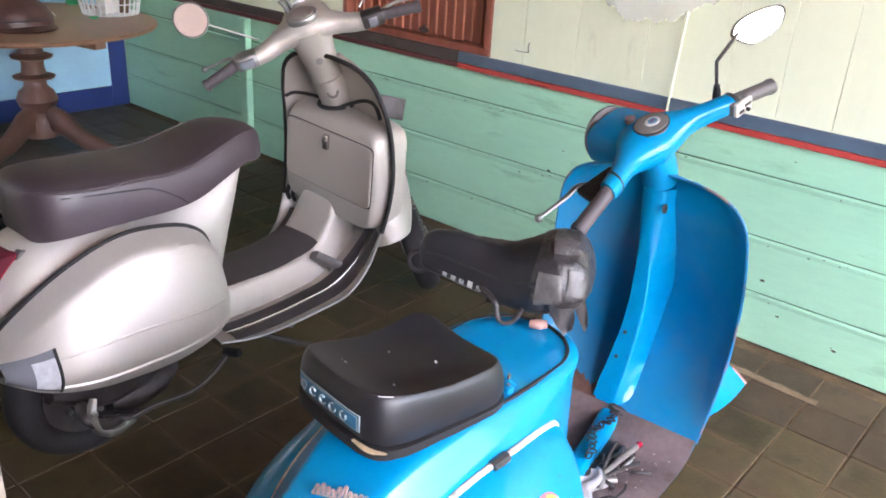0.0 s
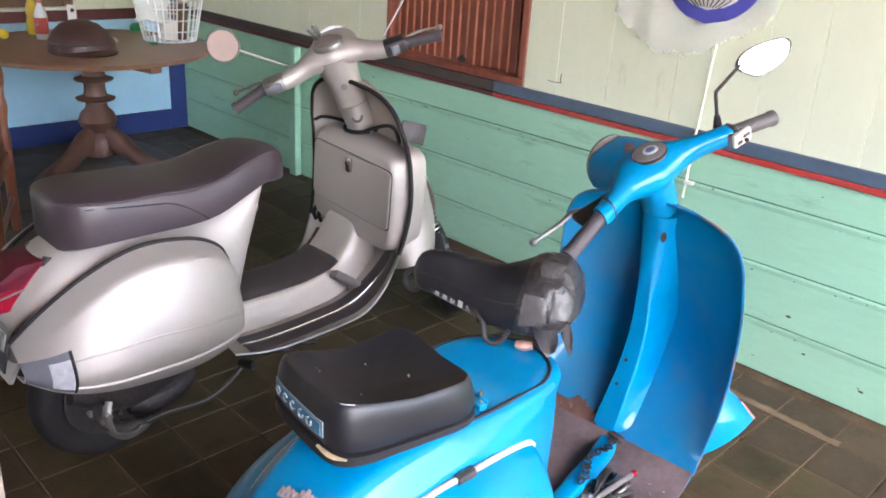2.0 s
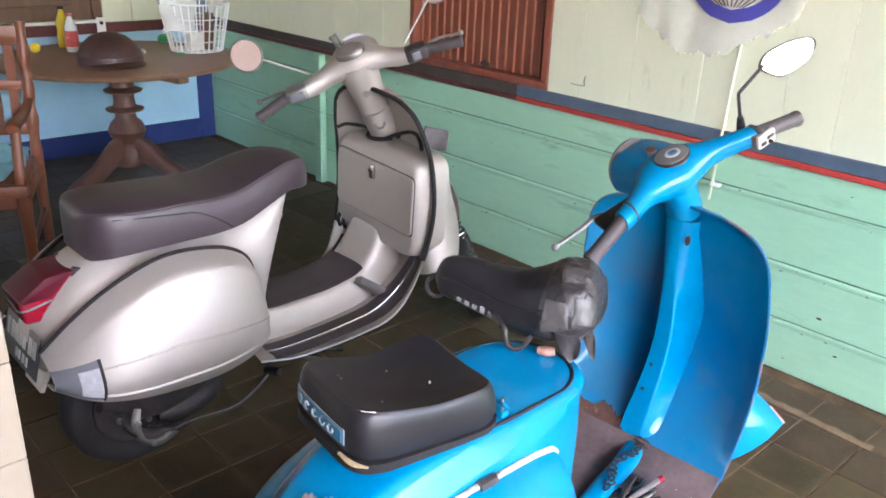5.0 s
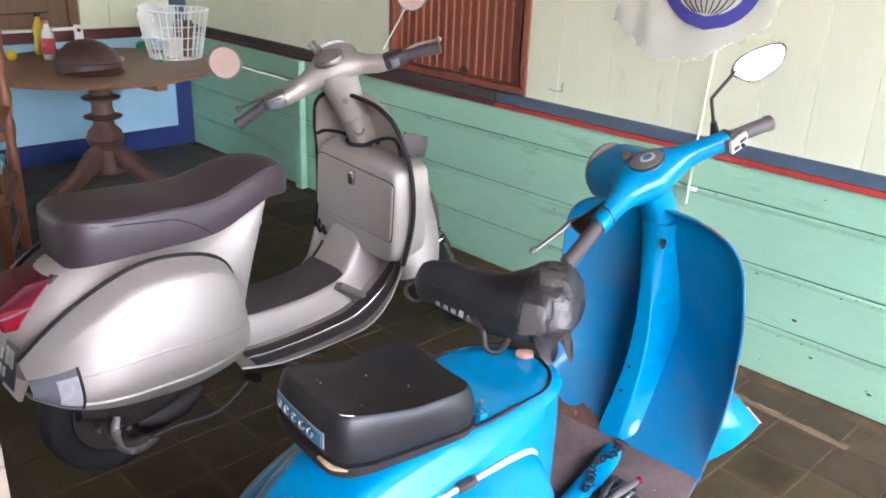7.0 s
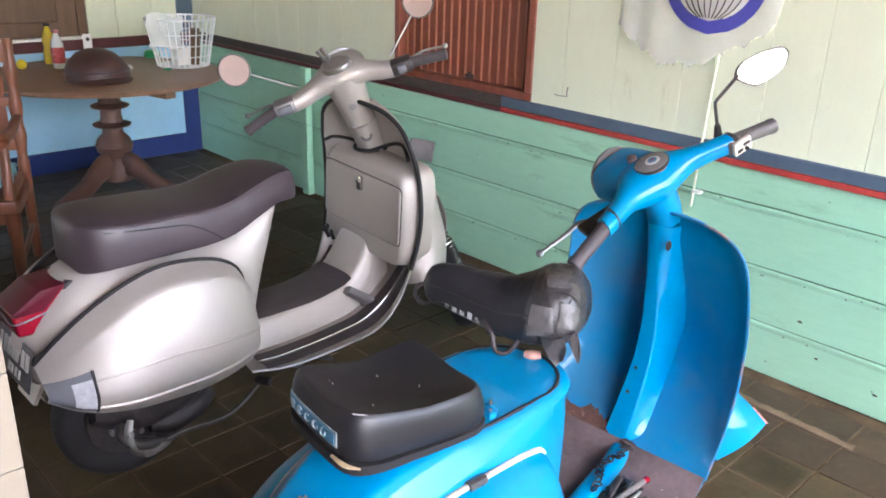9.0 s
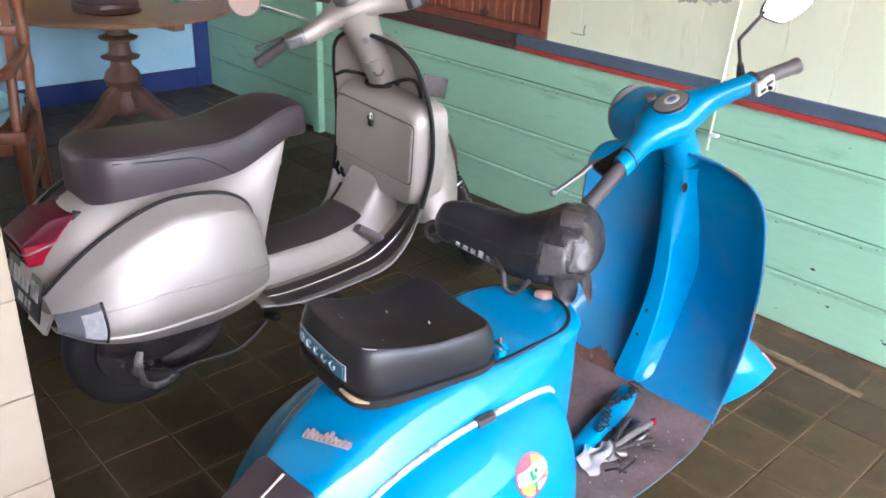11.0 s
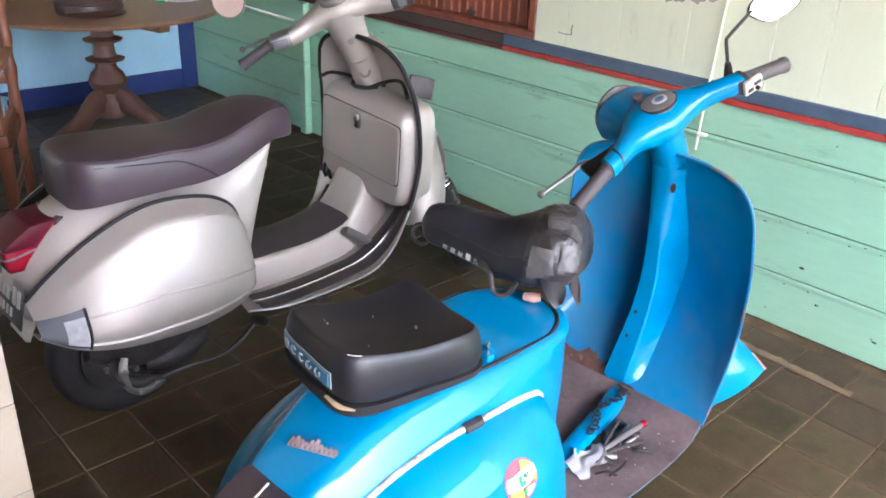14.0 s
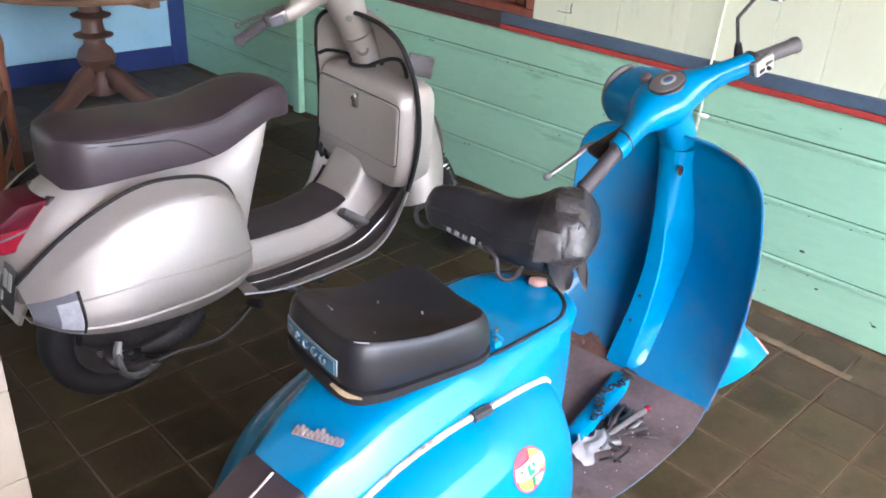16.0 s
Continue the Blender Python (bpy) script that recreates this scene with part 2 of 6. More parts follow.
def link(name, bm, mat, parent=None, label="", smooth=True, m=None):
    """One mesh object out of a bmesh."""
    if m is not None:
        bm.transform(m)
    bmesh.ops.recalc_face_normals(bm, faces=bm.faces)
    me = bpy.data.meshes.new(name)
    bm.to_mesh(me)
    bm.free()
    me.materials.append(mat)
    if smooth:
        me.shade_smooth()
        me.set_sharp_from_angle(angle=radians(38))
    ob = new(name, me)
    if parent:
        ob.parent = parent
    if label:
        ob["label"] = label
    return ob


def part(name, bm, mat, parent, label="", smooth=True, m=None):
    return link(name, bm, mat, parent, label, smooth, m)


def thing(name, label, category, m=None, group=""):
    ob = new(name)
    ob.empty_display_size = 0.1
    if m is not None:
        ob.matrix_world = m
    return tagged(ob, label, category, group)


def loft(rings, close=True, caps=True):
    bm = bmesh.new()
    vs = [[bm.verts.new(p) for p in r] for r in rings]
    n = len(rings[0])
    for a, b in zip(vs, vs[1:]):
        for i in range(n if close else n - 1):
            j = (i + 1) % n
            bm.faces.new((a[i], a[j], b[j], b[i]))
    if caps and close:
        bm.faces.new(vs[0])
        bm.faces.new(vs[-1])
    return bm


def oval(c, u, v, a, b, n=16, e=2.0):
    """A ring round c in the plane of u and v: half sizes a, b, squareness e."""
    c, u, v = Vector(c), Vector(u), Vector(v)
    out = []
    for i in range(n):
        t = 2 * math.pi * i / n
        x, y = math.cos(t), math.sin(t)
        out.append(c + u * (a * math.copysign(abs(x) ** (2 / e), x)) + v * (b * math.copysign(abs(y) ** (2 / e), y)))
    return out


def body_ring(y, zb, zt, wb, wt, n=32, e=3.2):
    """Cross-section of a body at y: from zb to zt, half widths wb below and wt above."""
    out = []
    for i in range(n):
        t = 2 * math.pi * i / n
        x, z = math.cos(t), math.sin(t)
        x, z = math.copysign(abs(x) ** (2 / e), x), math.copysign(abs(z) ** (2 / e), z)
        out.append((x * (wb + (wt - wb) * (z + 1) / 2), y, (zb + zt) / 2 + z * (zt - zb) / 2))
    return out


def body(keys, steps=28, e=3.2, n=32):
    """A body lofted along y through keys (y, zb, zt, wb, wt)."""
    y0, y1 = keys[0][0], keys[-1][0]
    return loft([body_ring(y, *spline(keys, y), n=n, e=e) for y in np.linspace(y0, y1, steps)])


def smooth_path(pts, per=6):
    keys = [(i, *p) for i, p in enumerate(pts)]
    return [Vector(spline(keys, i / per)) for i in range((len(pts) - 1) * per + 1)]


def tube(pts, r, n=10, per=6, flat=1.0):
    """A tube along a smooth path; r: one radius or one for each point."""
    path = smooth_path(pts, per) if per > 1 else [Vector(p) for p in pts]
    rad = [float(spline([(i, q) for i, q in enumerate(r)], k / per)[0]) for k in range(len(path))] if isinstance(r, (list, tuple)) else [r] * len(path)
    up, rings = None, []
    for i, p in enumerate(path):
        d = (path[min(i + 1, len(path) - 1)] - path[max(i - 1, 0)]).normalized()
        if up is None:
            up = d.orthogonal().normalized() if abs(d.z) > 0.9 else Vector((0, 0, 1))
        up = (up - d * up.dot(d)).normalized()
        rings.append(oval(p, d.cross(up), up, rad[i], rad[i] * flat, n))
    return loft(rings)


def lathe(profile, n=28, m=None):
    """Turned shape round z: profile of (radius, height)."""
    bm = loft([oval((0, 0, h), (1, 0, 0), (0, 1, 0), max(r, 1e-4), max(r, 1e-4), n) for r, h in profile])
    if m is not None:
        bm.transform(m)
    return bm


def sheet(f, nu, nv, thick=0.0):
    """A curved sheet: f(u, v) for u, v in 0..1, with thickness."""
    bm = bmesh.new()
    vs = [[bm.verts.new(f(i / nu, j / nv)) for j in range(nv + 1)] for i in range(nu + 1)]
    for i in range(nu):
        for j in range(nv):
            bm.faces.new((vs[i][j], vs[i + 1][j], vs[i + 1][j + 1], vs[i][j + 1]))
    bmesh.ops.recalc_face_normals(bm, faces=bm.faces)
    if thick:
        bmesh.ops.solidify(bm, geom=bm.faces[:], thickness=thick)
    return bm


def box(x0, x1, y0, y1, z0, z1, bevel=0.004, seg=2):
    bm = bmesh.new()
    bmesh.ops.create_cube(bm, size=1)
    for v in bm.verts:
        v.co = Vector(((x0 + x1) / 2 + v.co.x * (x1 - x0), (y0 + y1) / 2 + v.co.y * (y1 - y0), (z0 + z1) / 2 + v.co.z * (z1 - z0)))
    if bevel:
        bmesh.ops.bevel(bm, geom=bm.edges[:], offset=bevel, segments=seg, affect="EDGES", profile=0.5)
    return bm


def join(*bms):
    """Several bmeshes of one part in one."""
    out = bms[0]
    for b in bms[1:]:
        me = bpy.data.meshes.new("joined")
        b.to_mesh(me)
        b.free()
        out.from_mesh(me)
        bpy.data.meshes.remove(me)
    return out


def torus_wheel(R, r, n=40, k=14, flat=0.85):
    """A tyre round the x axis."""
    rings = []
    for i in range(n):
        a = 2 * math.pi * i / n
        d = Vector((0, math.cos(a), math.sin(a)))
        rings.append(oval(d * R, (1, 0, 0), d, r, r * flat, k, 2.4))
    rings.append(rings[0])
    bm = loft(rings, caps=False)
    bmesh.ops.remove_doubles(bm, verts=bm.verts, dist=1e-5)
    return bm


# ---- the porch ----
WALL_Y, BACK_X = 3.0, -5.28
EAST, SOUTH, TOP = 1.95, -2.4, 2.9

ground = tagged(link("ground", sheet(lambda u, v: (-60 + 120 * u, -60 + 120 * v, -0.22), 4, 4), EARTH), "dry brown earth yard beyond the porch", "ground", kind="structure")
floor = tagged(link("floor", box(BACK_X - 0.1, EAST, SOUTH, WALL_Y + 0.1, -0.22, -0.004, 0), GROUT), "dark cement-tiled porch floor with sandy joints", "floor", kind="structure")
# out of view: the dark colour and long eaves are there to limit light
ceiling = tagged(link("ceiling", box(BACK_X - 0.1, EAST + 0.75, SOUTH - 0.3, WALL_Y + 0.15, TOP, TOP + 0.06, 0), CEIL), "unseen brown porch ceiling, eaves added against the sun", "ceiling", kind="structure")

# green plank wall below, cream boards above, with the window opening
wall_north = tagged(link("wall_north", join(box(BACK_X - 0.1, EAST, WALL_Y + 0.02, WALL_Y + 0.12, 0, 0.85, 0), box(BACK_X - 0.1, -3.1, WALL_Y + 0.02, WALL_Y + 0.12, 0.85, TOP, 0),
                                             box(-2.16, EAST, WALL_Y + 0.02, WALL_Y + 0.12, 0.85, TOP, 0), box(-3.1, -2.16, WALL_Y + 0.02, WALL_Y + 0.12, 1.95, TOP, 0)), CREAM, smooth=False),
                    "wooden wall of green planks below and cream boards above", "wall", kind="structure")
edges = [0.0, 0.205, 0.42, 0.65, 0.778]
part("joint_backing", box(BACK_X, EAST, WALL_Y + 0.013, WALL_Y + 0.019, 0.0, 0.776, 0), GROOVE, wall_north, smooth=False)
for z0, z1 in zip(edges, edges[1:]):
    bm = box(BACK_X + 0.0, EAST, WALL_Y, WALL_Y + 0.0125, z0 + 0.003, z1 - 0.003, 0.003, 1)
    for v in bm.verts:
        if v.co.y < WALL_Y + 0.008:
            v.co.y += 0.007 * (v.co.z - z0) / (z1 - z0)
    part("plank", bm, GREEN, wall_north, smooth=False)
    if z1 < 0.7:
        part("bead", box(BACK_X, EAST, WALL_Y + 0.001, WALL_Y + 0.012, z1 - 0.026, z1 - 0.008, 0.004, 2), GREEN, wall_north, smooth=False)
bmd, rngd = bmesh.new(), random.Random(11)
for k in range(110):
    x = rngd.uniform(-3.6, 0.4)
    z = rngd.choice(edges[1:4]) - rngd.uniform(0.004, 0.03) if k % 3 else rngd.uniform(0.02, 0.75)
    r, n = rngd.uniform(0.0012, 0.0036) * (1 if k % 9 else 1.8), 7
    i = max(q for q in range(4) if edges[q] <= z)
    y = WALL_Y + 0.007 * (z - edges[i]) / (edges[i + 1] - edges[i]) - 0.0012
    if 0 < edges[i + 1] - z < 0.03:
        y = WALL_Y - 0.0006
    ring = [bmd.verts.new((x + r * rngd.uniform(1.0, 2.6) * math.cos(a), y, z + 0.7 * r * rngd.uniform(0.5, 1.2) * math.sin(a))) for a in [2 * math.pi * q / n for q in range(n)]]
    back = [bmd.verts.new((v.co.x, y + 0.0025, v.co.z)) for v in ring]
    bmd.faces.new(ring)
    for q in range(n):
        bmd.faces.new((ring[q], ring[(q + 1) % n], back[(q + 1) % n], back[q]))
tagged(part("paint_chips", bmd, DARKBROWN, wall_north, "dark chips and dirt on the planks", smooth=False), kind="stuff")
joints = [BACK_X, -4.9, -4.68, -4.45, -4.2, -3.98, -3.77, -3.55, -3.32, -3.1]
joints2 = [-2.16, -1.985, -1.728, -1.425, -1.292, -1.09, -0.9, -0.707, -0.5, -0.29, -0.08, 0.13, 0.34, 0.56, 0.8, 1.0, 1.22, 1.44, 1.7, EAST]
for js in (joints, joints2):
    for x0, x1 in zip(js, js[1:]):
        part("board", box(x0 + 0.0007, x1 - 0.0007, WALL_Y + 0.002, WALL_Y + 0.02, 0.848, TOP, 0.0014, 1), CREAM, wall_north, smooth=False)
part("crack", join(tube([(-1.957, WALL_Y + 0.0015, 0.945), (-1.962, WALL_Y + 0.0015, 0.925), (-1.958, WALL_Y + 0.0015, 0.905)], 0.0022, 5, 3), tube([(-2.03, WALL_Y + 0.0015, 0.905), (-2.0, WALL_Y + 0.0015, 0.902), (-1.96, WALL_Y + 0.0015, 0.905)], 0.0015, 5, 3)), DULLRAIL, wall_north, "short dark crack in the cream paint")
for x, z, w in ((-0.730, 0.141, 0.008), (-0.674, 0.397, 0.006), (-0.908, 0.058, 0.005)):
    part("paint_chip", loft([[(x + k * w * (1 + 0.3 * math.sin(9 * a)) * math.cos(a), y, z + 0.4 * k * w * math.sin(a)) for a in np.linspace(0, 2 * math.pi, 9)[:-1]] for y, k in ((WALL_Y + 0.008, 1.0), (WALL_Y + 0.0005, 0.9))]), DARKBROWN, wall_north, "dark chip in the paint", smooth=False)
# rail and strip are split at x = -2.33, with darker colours to the left
trim = tagged(link("trim", box(-2.33, EAST, WALL_Y - 0.012, WALL_Y + 0.02, 0.802, 0.85, 0.003, 1), BAND, smooth=False), "slate-blue painted wooden rail along the wall", "trim", kind="structure")
trim_dark = tagged(link("trim_dark", box(BACK_X, -2.332, WALL_Y - 0.012, WALL_Y + 0.02, 0.802, 0.85, 0.003, 1), DULLRAIL, smooth=False), "dark grey-brown rail under and left of the window", "trim", kind="structure")
trim_red = tagged(link("trim_red", box(-2.33, EAST, WALL_Y - 0.014, WALL_Y + 0.02, 0.778, 0.8, 0.003, 1), RED, smooth=False), "narrow red painted wooden strip under the rail", "trim", kind="structure")
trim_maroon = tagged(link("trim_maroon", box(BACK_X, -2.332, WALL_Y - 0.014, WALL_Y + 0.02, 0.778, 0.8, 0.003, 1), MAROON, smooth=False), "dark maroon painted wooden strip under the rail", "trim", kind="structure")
post = tagged(link("wall_post", box(-3.92, -3.855, WALL_Y - 0.045, WALL_Y - 0.001, 0.0, 0.776, 0.004, 1), GREEN, smooth=False), "green painted upright post on the plank wall", "post", kind="structure")

window = tagged(new("window_1"), "red-brown wooden window shutter with upright slats", "window", kind="structure")
part("window_panel", box(-3.1, -2.16, WALL_Y + 0.07, WALL_Y + 0.09, 0.85, 1.95, 0), BROWNWOOD, window, smooth=False)
part("window_sill", box(-3.1, -2.16, WALL_Y - 0.004, WALL_Y + 0.07, 0.851, 0.885, 0.004, 1), BROWNWOOD, window, smooth=False)
for x0, x1 in ((-3.1, -3.065), (-2.2, -2.16)):
    part("window_frame", box(x0, x1, WALL_Y - 0.004, WALL_Y + 0.07, 0.886, 1.95, 0.004, 1), BROWNWOOD, window, smooth=False)
# paler than the slats: light caught on the edges, painted as wood colour
LITBATTEN = material("lit_orange_batten_wood", (0.30, 0.105, 0.06), 0.5, vary=0.25, scale=8, grain=40, bump=0.2, stretch=(3, 1, 0.4), per_object=0.3)
for i in range(16):
    x = -3.05 + i * 0.0535
    part("slat", box(x, x + 0.0525, WALL_Y + 0.050, WALL_Y + 0.068, 0.887, 1.95, 0.002, 1), BROWNWOOD, window, smooth=False)
    part("batten", box(x - 0.003, x + 0.004, WALL_Y + 0.036, WALL_Y + 0.0495, 0.887, 1.95, 0.0015, 1), LITBATTEN, window, smooth=False)
# no real opening: a thin dark plate carries the gap's shade as colour
bm = bmesh.new()
hole = [(-2.612, 0.898), (-2.594, 0.890), (-2.566, 0.891), (-2.552, 0.902), (-2.558, 0.913), (-2.572, 0.916), (-2.578, 0.931), (-2.586, 0.922), (-2.597, 0.914), (-2.610, 0.912)]
lo_hi = [[bm.verts.new((x, y, z)) for x, z in hole] for y in (WALL_Y + 0.0355, WALL_Y + 0.0305)]
bm.faces.new(lo_hi[1])
for i in range(len(hole)):
    k = (i + 1) % len(hole)
    bm.faces.new((lo_hi[0][i], lo_hi[0][k], lo_hi[1][k], lo_hi[1][i]))
part("broken_gap", bm, DARKBROWN, window, "dark broken gap in the slats", smooth=False)

# blue wall at the end of the porch
wall_west = tagged(link("wall_west", box(BACK_X - 0.1, BACK_X, SOUTH, WALL_Y, 0, TOP, 0), CREAM, smooth=False), "end wall, blue below and cream above", "wall", kind="structure")
part("lower_panel", box(BACK_X, BACK_X + 0.012, -0.5, 2.88, 0.14, 0.77, 0.003, 1), SKYBLUE, wall_west, smooth=False)
part("corner_post", box(BACK_X, BACK_X + 0.016, 2.882, WALL_Y - 0.002, 0.0, 0.77, 0.003, 1), NAVY, wall_west, smooth=False)
baseboard = tagged(link("baseboard", box(BACK_X, BACK_X + 0.016, -0.5, 2.88, 0.0, 0.138, 0.003, 1), NAVY, smooth=False), "dark blue painted band along the wall foot", "baseboard", kind="structure")
trim_west = tagged(link("trim_west", box(BACK_X, BACK_X + 0.02, -0.5, WALL_Y - 0.03, 0.772, 0.838, 0.003, 1), MAROON, smooth=False), "dark red painted rail along the end wall", "trim", kind="structure")
trim_white = tagged(link("trim_white", box(BACK_X, BACK_X + 0.03, -0.5, 2.25, 0.84, 0.858, 0.003, 1), WHITE, smooth=False), "narrow white ledge above the red rail", "trim", kind="structure")
for i, y0 in enumerate((2.27, 2.46, 2.7)):
    part("board", box(BACK_X, BACK_X + 0.012, y0 + 0.002, (2.46, 2.7, 2.88)[i] - 0.002, 0.842, TOP, 0.002, 1), CREAM, wall_west, smooth=False)
part("corner_board", box(BACK_X, BACK_X + 0.02, 2.882, WALL_Y - 0.002, 0.842, TOP, 0.002, 1), BAND, wall_west, smooth=False)
door = tagged(new("door_1"), "brown wooden panelled door in the end wall", "door", kind="structure")
part("door_leaf", box(BACK_X, BACK_X + 0.02, 1.3, 2.2, 0.862, 2.3, 0.004, 1), DOORWOOD, door, smooth=False)
for y0, y1, z0, z1 in ((1.24, 1.3, 0.862, 2.36), (2.2, 2.26, 0.862, 2.36), (1.3, 2.2, 2.3, 2.36)):
    part("door_frame", box(BACK_X, BACK_X + 0.035, y0, y1, z0, z1, 0.004, 1), DOORWOOD, door, smooth=False)
part("door_panel", box(BACK_X + 0.02, BACK_X + 0.03, 1.42, 2.08, 0.95, 1.5, 0.01, 2), DOORWOOD, door, smooth=False)

# unseen plain walls, added to close the porch sides and shape the daylight
unseen_wall_south = tagged(link("unseen_wall_south", box(-4.75, EAST, SOUTH - 0.1, SOUTH, -0.22, TOP, 0), SCREENWALL, smooth=False), "unseen brown side wall added to block light", "wall", kind="structure")
unseen_wall_east = tagged(link("unseen_wall_east", box(EAST, EAST + 0.1, SOUTH, -1.35, -0.22, TOP, 0), SCREENWALL, smooth=False), "unseen brown wall added to narrow the lit opening", "wall", kind="structure")
unseen_wall_low = tagged(link("unseen_wall_low", box(EAST, EAST + 0.1, -1.35, WALL_Y, -0.22, 0.95, 0), SCREENWALL, smooth=False), "unseen low brown wall added to cut low daylight", "wall", kind="structure")
# pillar beside the scooters
pillar = tagged(new("pillar"), "cream tiled porch pillar", "pillar", kind="structure")
for k in range(15):
    part("tile", box(-1.47, -1.22, 0.25, 0.50, k * 0.2 + 0.001, min(k * 0.2 + 0.199, TOP), 0.002, 1), PILLAR, pillar, smooth=False)

# ---- scooters: shared builders, in the scooter's own frame (x to its right, y ahead, z up) ----
def steering(c, rake, lean, turn):
    """Pose of the handlebar, and the turn of all that hangs on the steering axis."""
    tilt = pose(0, 0, 0, 0, lean, 0) @ pose(0, 0, 0, rake, 0, 0)
    bar = Matrix.Translation(c) @ tilt @ pose(0, 0, 0, 0, 0, turn)
    return bar, bar @ tilt.inverted() @ Matrix.Translation(-Vector(c))


def wheel(scooter, c, m=None, R=0.165, r=0.05, label="dusty black tyre on a steel rim"):
    at = Matrix.Translation(c)
    at = m @ at if m is not None else at
    ty = part("wheel", torus_wheel(R, r), RUBBER, scooter, label, m=at)
    part("rim", lathe([(0.03, -0.045), (0.10, -0.03), (0.128, -0.04), (0.132, 0.0), (0.128, 0.04), (0.10, 0.03), (0.03, 0.045)], m=at @ pose(0, 0, 0, 0, 90, 0)), GREASE, ty)
    part("hub", lathe([(0.012, -0.06), (0.05, -0.055), (0.055, 0.055), (0.012, 0.06)], 18, m=at @ pose(0, 0, 0, 0, 90, 0)), STEEL, ty)
    for k in range(5):
        a = 2 * math.pi * k / 5
        part("wheel_nut", lathe([(0.009, -0.05), (0.009, 0.05)], 6, m=at @ Matrix.Translation((0, 0.075 * math.cos(a), 0.075 * math.sin(a))) @ pose(0, 0, 0, 0, 90, 0)), STEEL, ty)
    return ty


def fender(scooter, c, mat, m, R=0.115, depth=0.115, half=0.105, a0=-25, a1=195, rise=1.0, flare=0.0, edge=None):
    def f(u, v):
        a, s = radians(a0 + (a1 - a0) * u), radians(-84 + 168 * v)
        taper = 1 + (flare or -0.35) * max(0, (u - 0.75) / 0.25) ** 2 - 0.45 * max(0, (0.22 - u) / 0.22) ** 2
        even = max(0, (u - 0.55) / 0.45) if flare else 0.0
        r = R + depth * ((1 - even) * math.cos(s) ** 0.7 + even * (0.88 + 0.12 * math.cos(s))) * (0.9 + 0.1 * taper)
        return (half * taper * (math.sin(s) * (1 - even) + even * (2 * v - 1)), c[1] + r * math.cos(a), c[2] + r * math.sin(a) * (rise if math.sin(a) > 0 else 1))
    fd = part("front_fender", sheet(f, 30, 16, 0.003), mat, scooter, m=m)
    if edge:
        part("fender_edge", tube([f(u, 1.0) for u in np.linspace(0.93, 1.0, 8)], 0.0035, 6, 2), edge, fd, "bare rusty edge", m=m)
    return fd


def grip(scooter, m, j, e, r=0.0165, mat=GRIP):
    """A ribbed grip from the inner end j to the outer end e."""
    j, e = Vector(j), Vector(e)
    x0, x1 = 0.0, (e - j).length
    g = lathe([(r * 0.9, 0), (r * 1.15, 0.004), (r * 1.05, 0.012)] + [(r * (1 + 0.05 * (i % 2)), 0.012 + (x1 - x0 - 0.03) * i / 14) for i in range(15)] + [(r * 1.15, x1 - x0 - 0.012), (r * 1.1, x1 - x0 - 0.002), (r * 0.7, x1 - x0)], 16)
    return part("handlebar_grip", g, mat, scooter, "dark ribbed rubber grip", m=m @ Matrix.Translation(j) @ (e - j).to_track_quat("Z", "Y").to_matrix().to_4x4())


def lever(scooter, m, side, x0, x1, y, z, mat, bow=0.07, tip=0.062, drop=0.008):
    pts = [(side * x0, y + 0.02, z), (side * (x0 + 0.03), y + 0.05, z - 0.002), (side * (x0 + x1) / 2, y + bow, z - drop / 2), (side * x1, y + tip, z - drop)]
    lv = part("brake_lever", tube(pts, [0.007, 0.008, 0.0065, 0.005], 8, flat=0.7), mat, scooter, m=m)
    bm = bmesh.new()
    bmesh.ops.create_uvsphere(bm, u_segments=12, v_segments=8, radius=0.0095)
    part("lever_ball", bm, mat, lv, m=m @ Matrix.Translation(pts[-1]))
    return lv


def bar_shell(mat, scooter, m, half, y0, keys):
    """Handlebar casting lofted along x: keys (|x|, y, z, half depth, half height)."""
    rings = []
    for x in np.linspace(-half, half, 33):
        y, z, a, b = spline(keys, abs(x))
        rings.append(oval((x, y0 + y, z), (0, 1, 0), (0, 0, 1), a, b, 18, 2.3))
    return part("handlebar", loft(rings), mat, scooter, m=m)


def cowl_point(keys, side, u, v, out=0.0):
    """A side cowl's skin: keys (u, y, z below, z above, x of the flat inner edge, bulge)."""
    y, zb, zt, xi, bulge = spline(keys, u)
    if keys is cowl_keys:
        # a shelf under the beading, then a shoulder that swells out
        vb, step = max(0.55, 1 - 0.030 / (zt - zb)), min(0.080, 0.56 * bulge)
        if v >= vb:
            off = step * (1 - v) / (1 - vb)
        elif v > 0.30:
            off = step + (bulge - step) * (1 - ((v - 0.30) / (vb - 0.30)) ** 1.5)
        else:
            off = bulge * (1 - 0.30 * ((0.30 - v) / 0.30) ** 2.2)
        return (side * (xi + off + out), y, zb + (zt - zb) * v)
    prof = (1 - max(0.0, (v - 0.30) / 0.70) ** 2.2) ** 0.62 if v > 0.30 else 1 - 0.30 * ((0.30 - v) / 0.30) ** 2.2
    return (side * (xi + bulge * prof + out), y, zb + (zt - zb) * v)


def cowl(scooter, keys, side, mat, name="side_cowl", label=""):
    def f(u, v):
        if v < 0.06:
            p = cowl_point(keys, side, u, 0)
            return (p[0] - side * 0.05 * (1 - v / 0.06), p[1], p[2] - 0.004 * (1 - v / 0.06))
        return cowl_point(keys, side, u, (v - 0.06) / 0.94)
    return part(name, sheet(f, 48, 44, 0.003), mat, scooter, label)


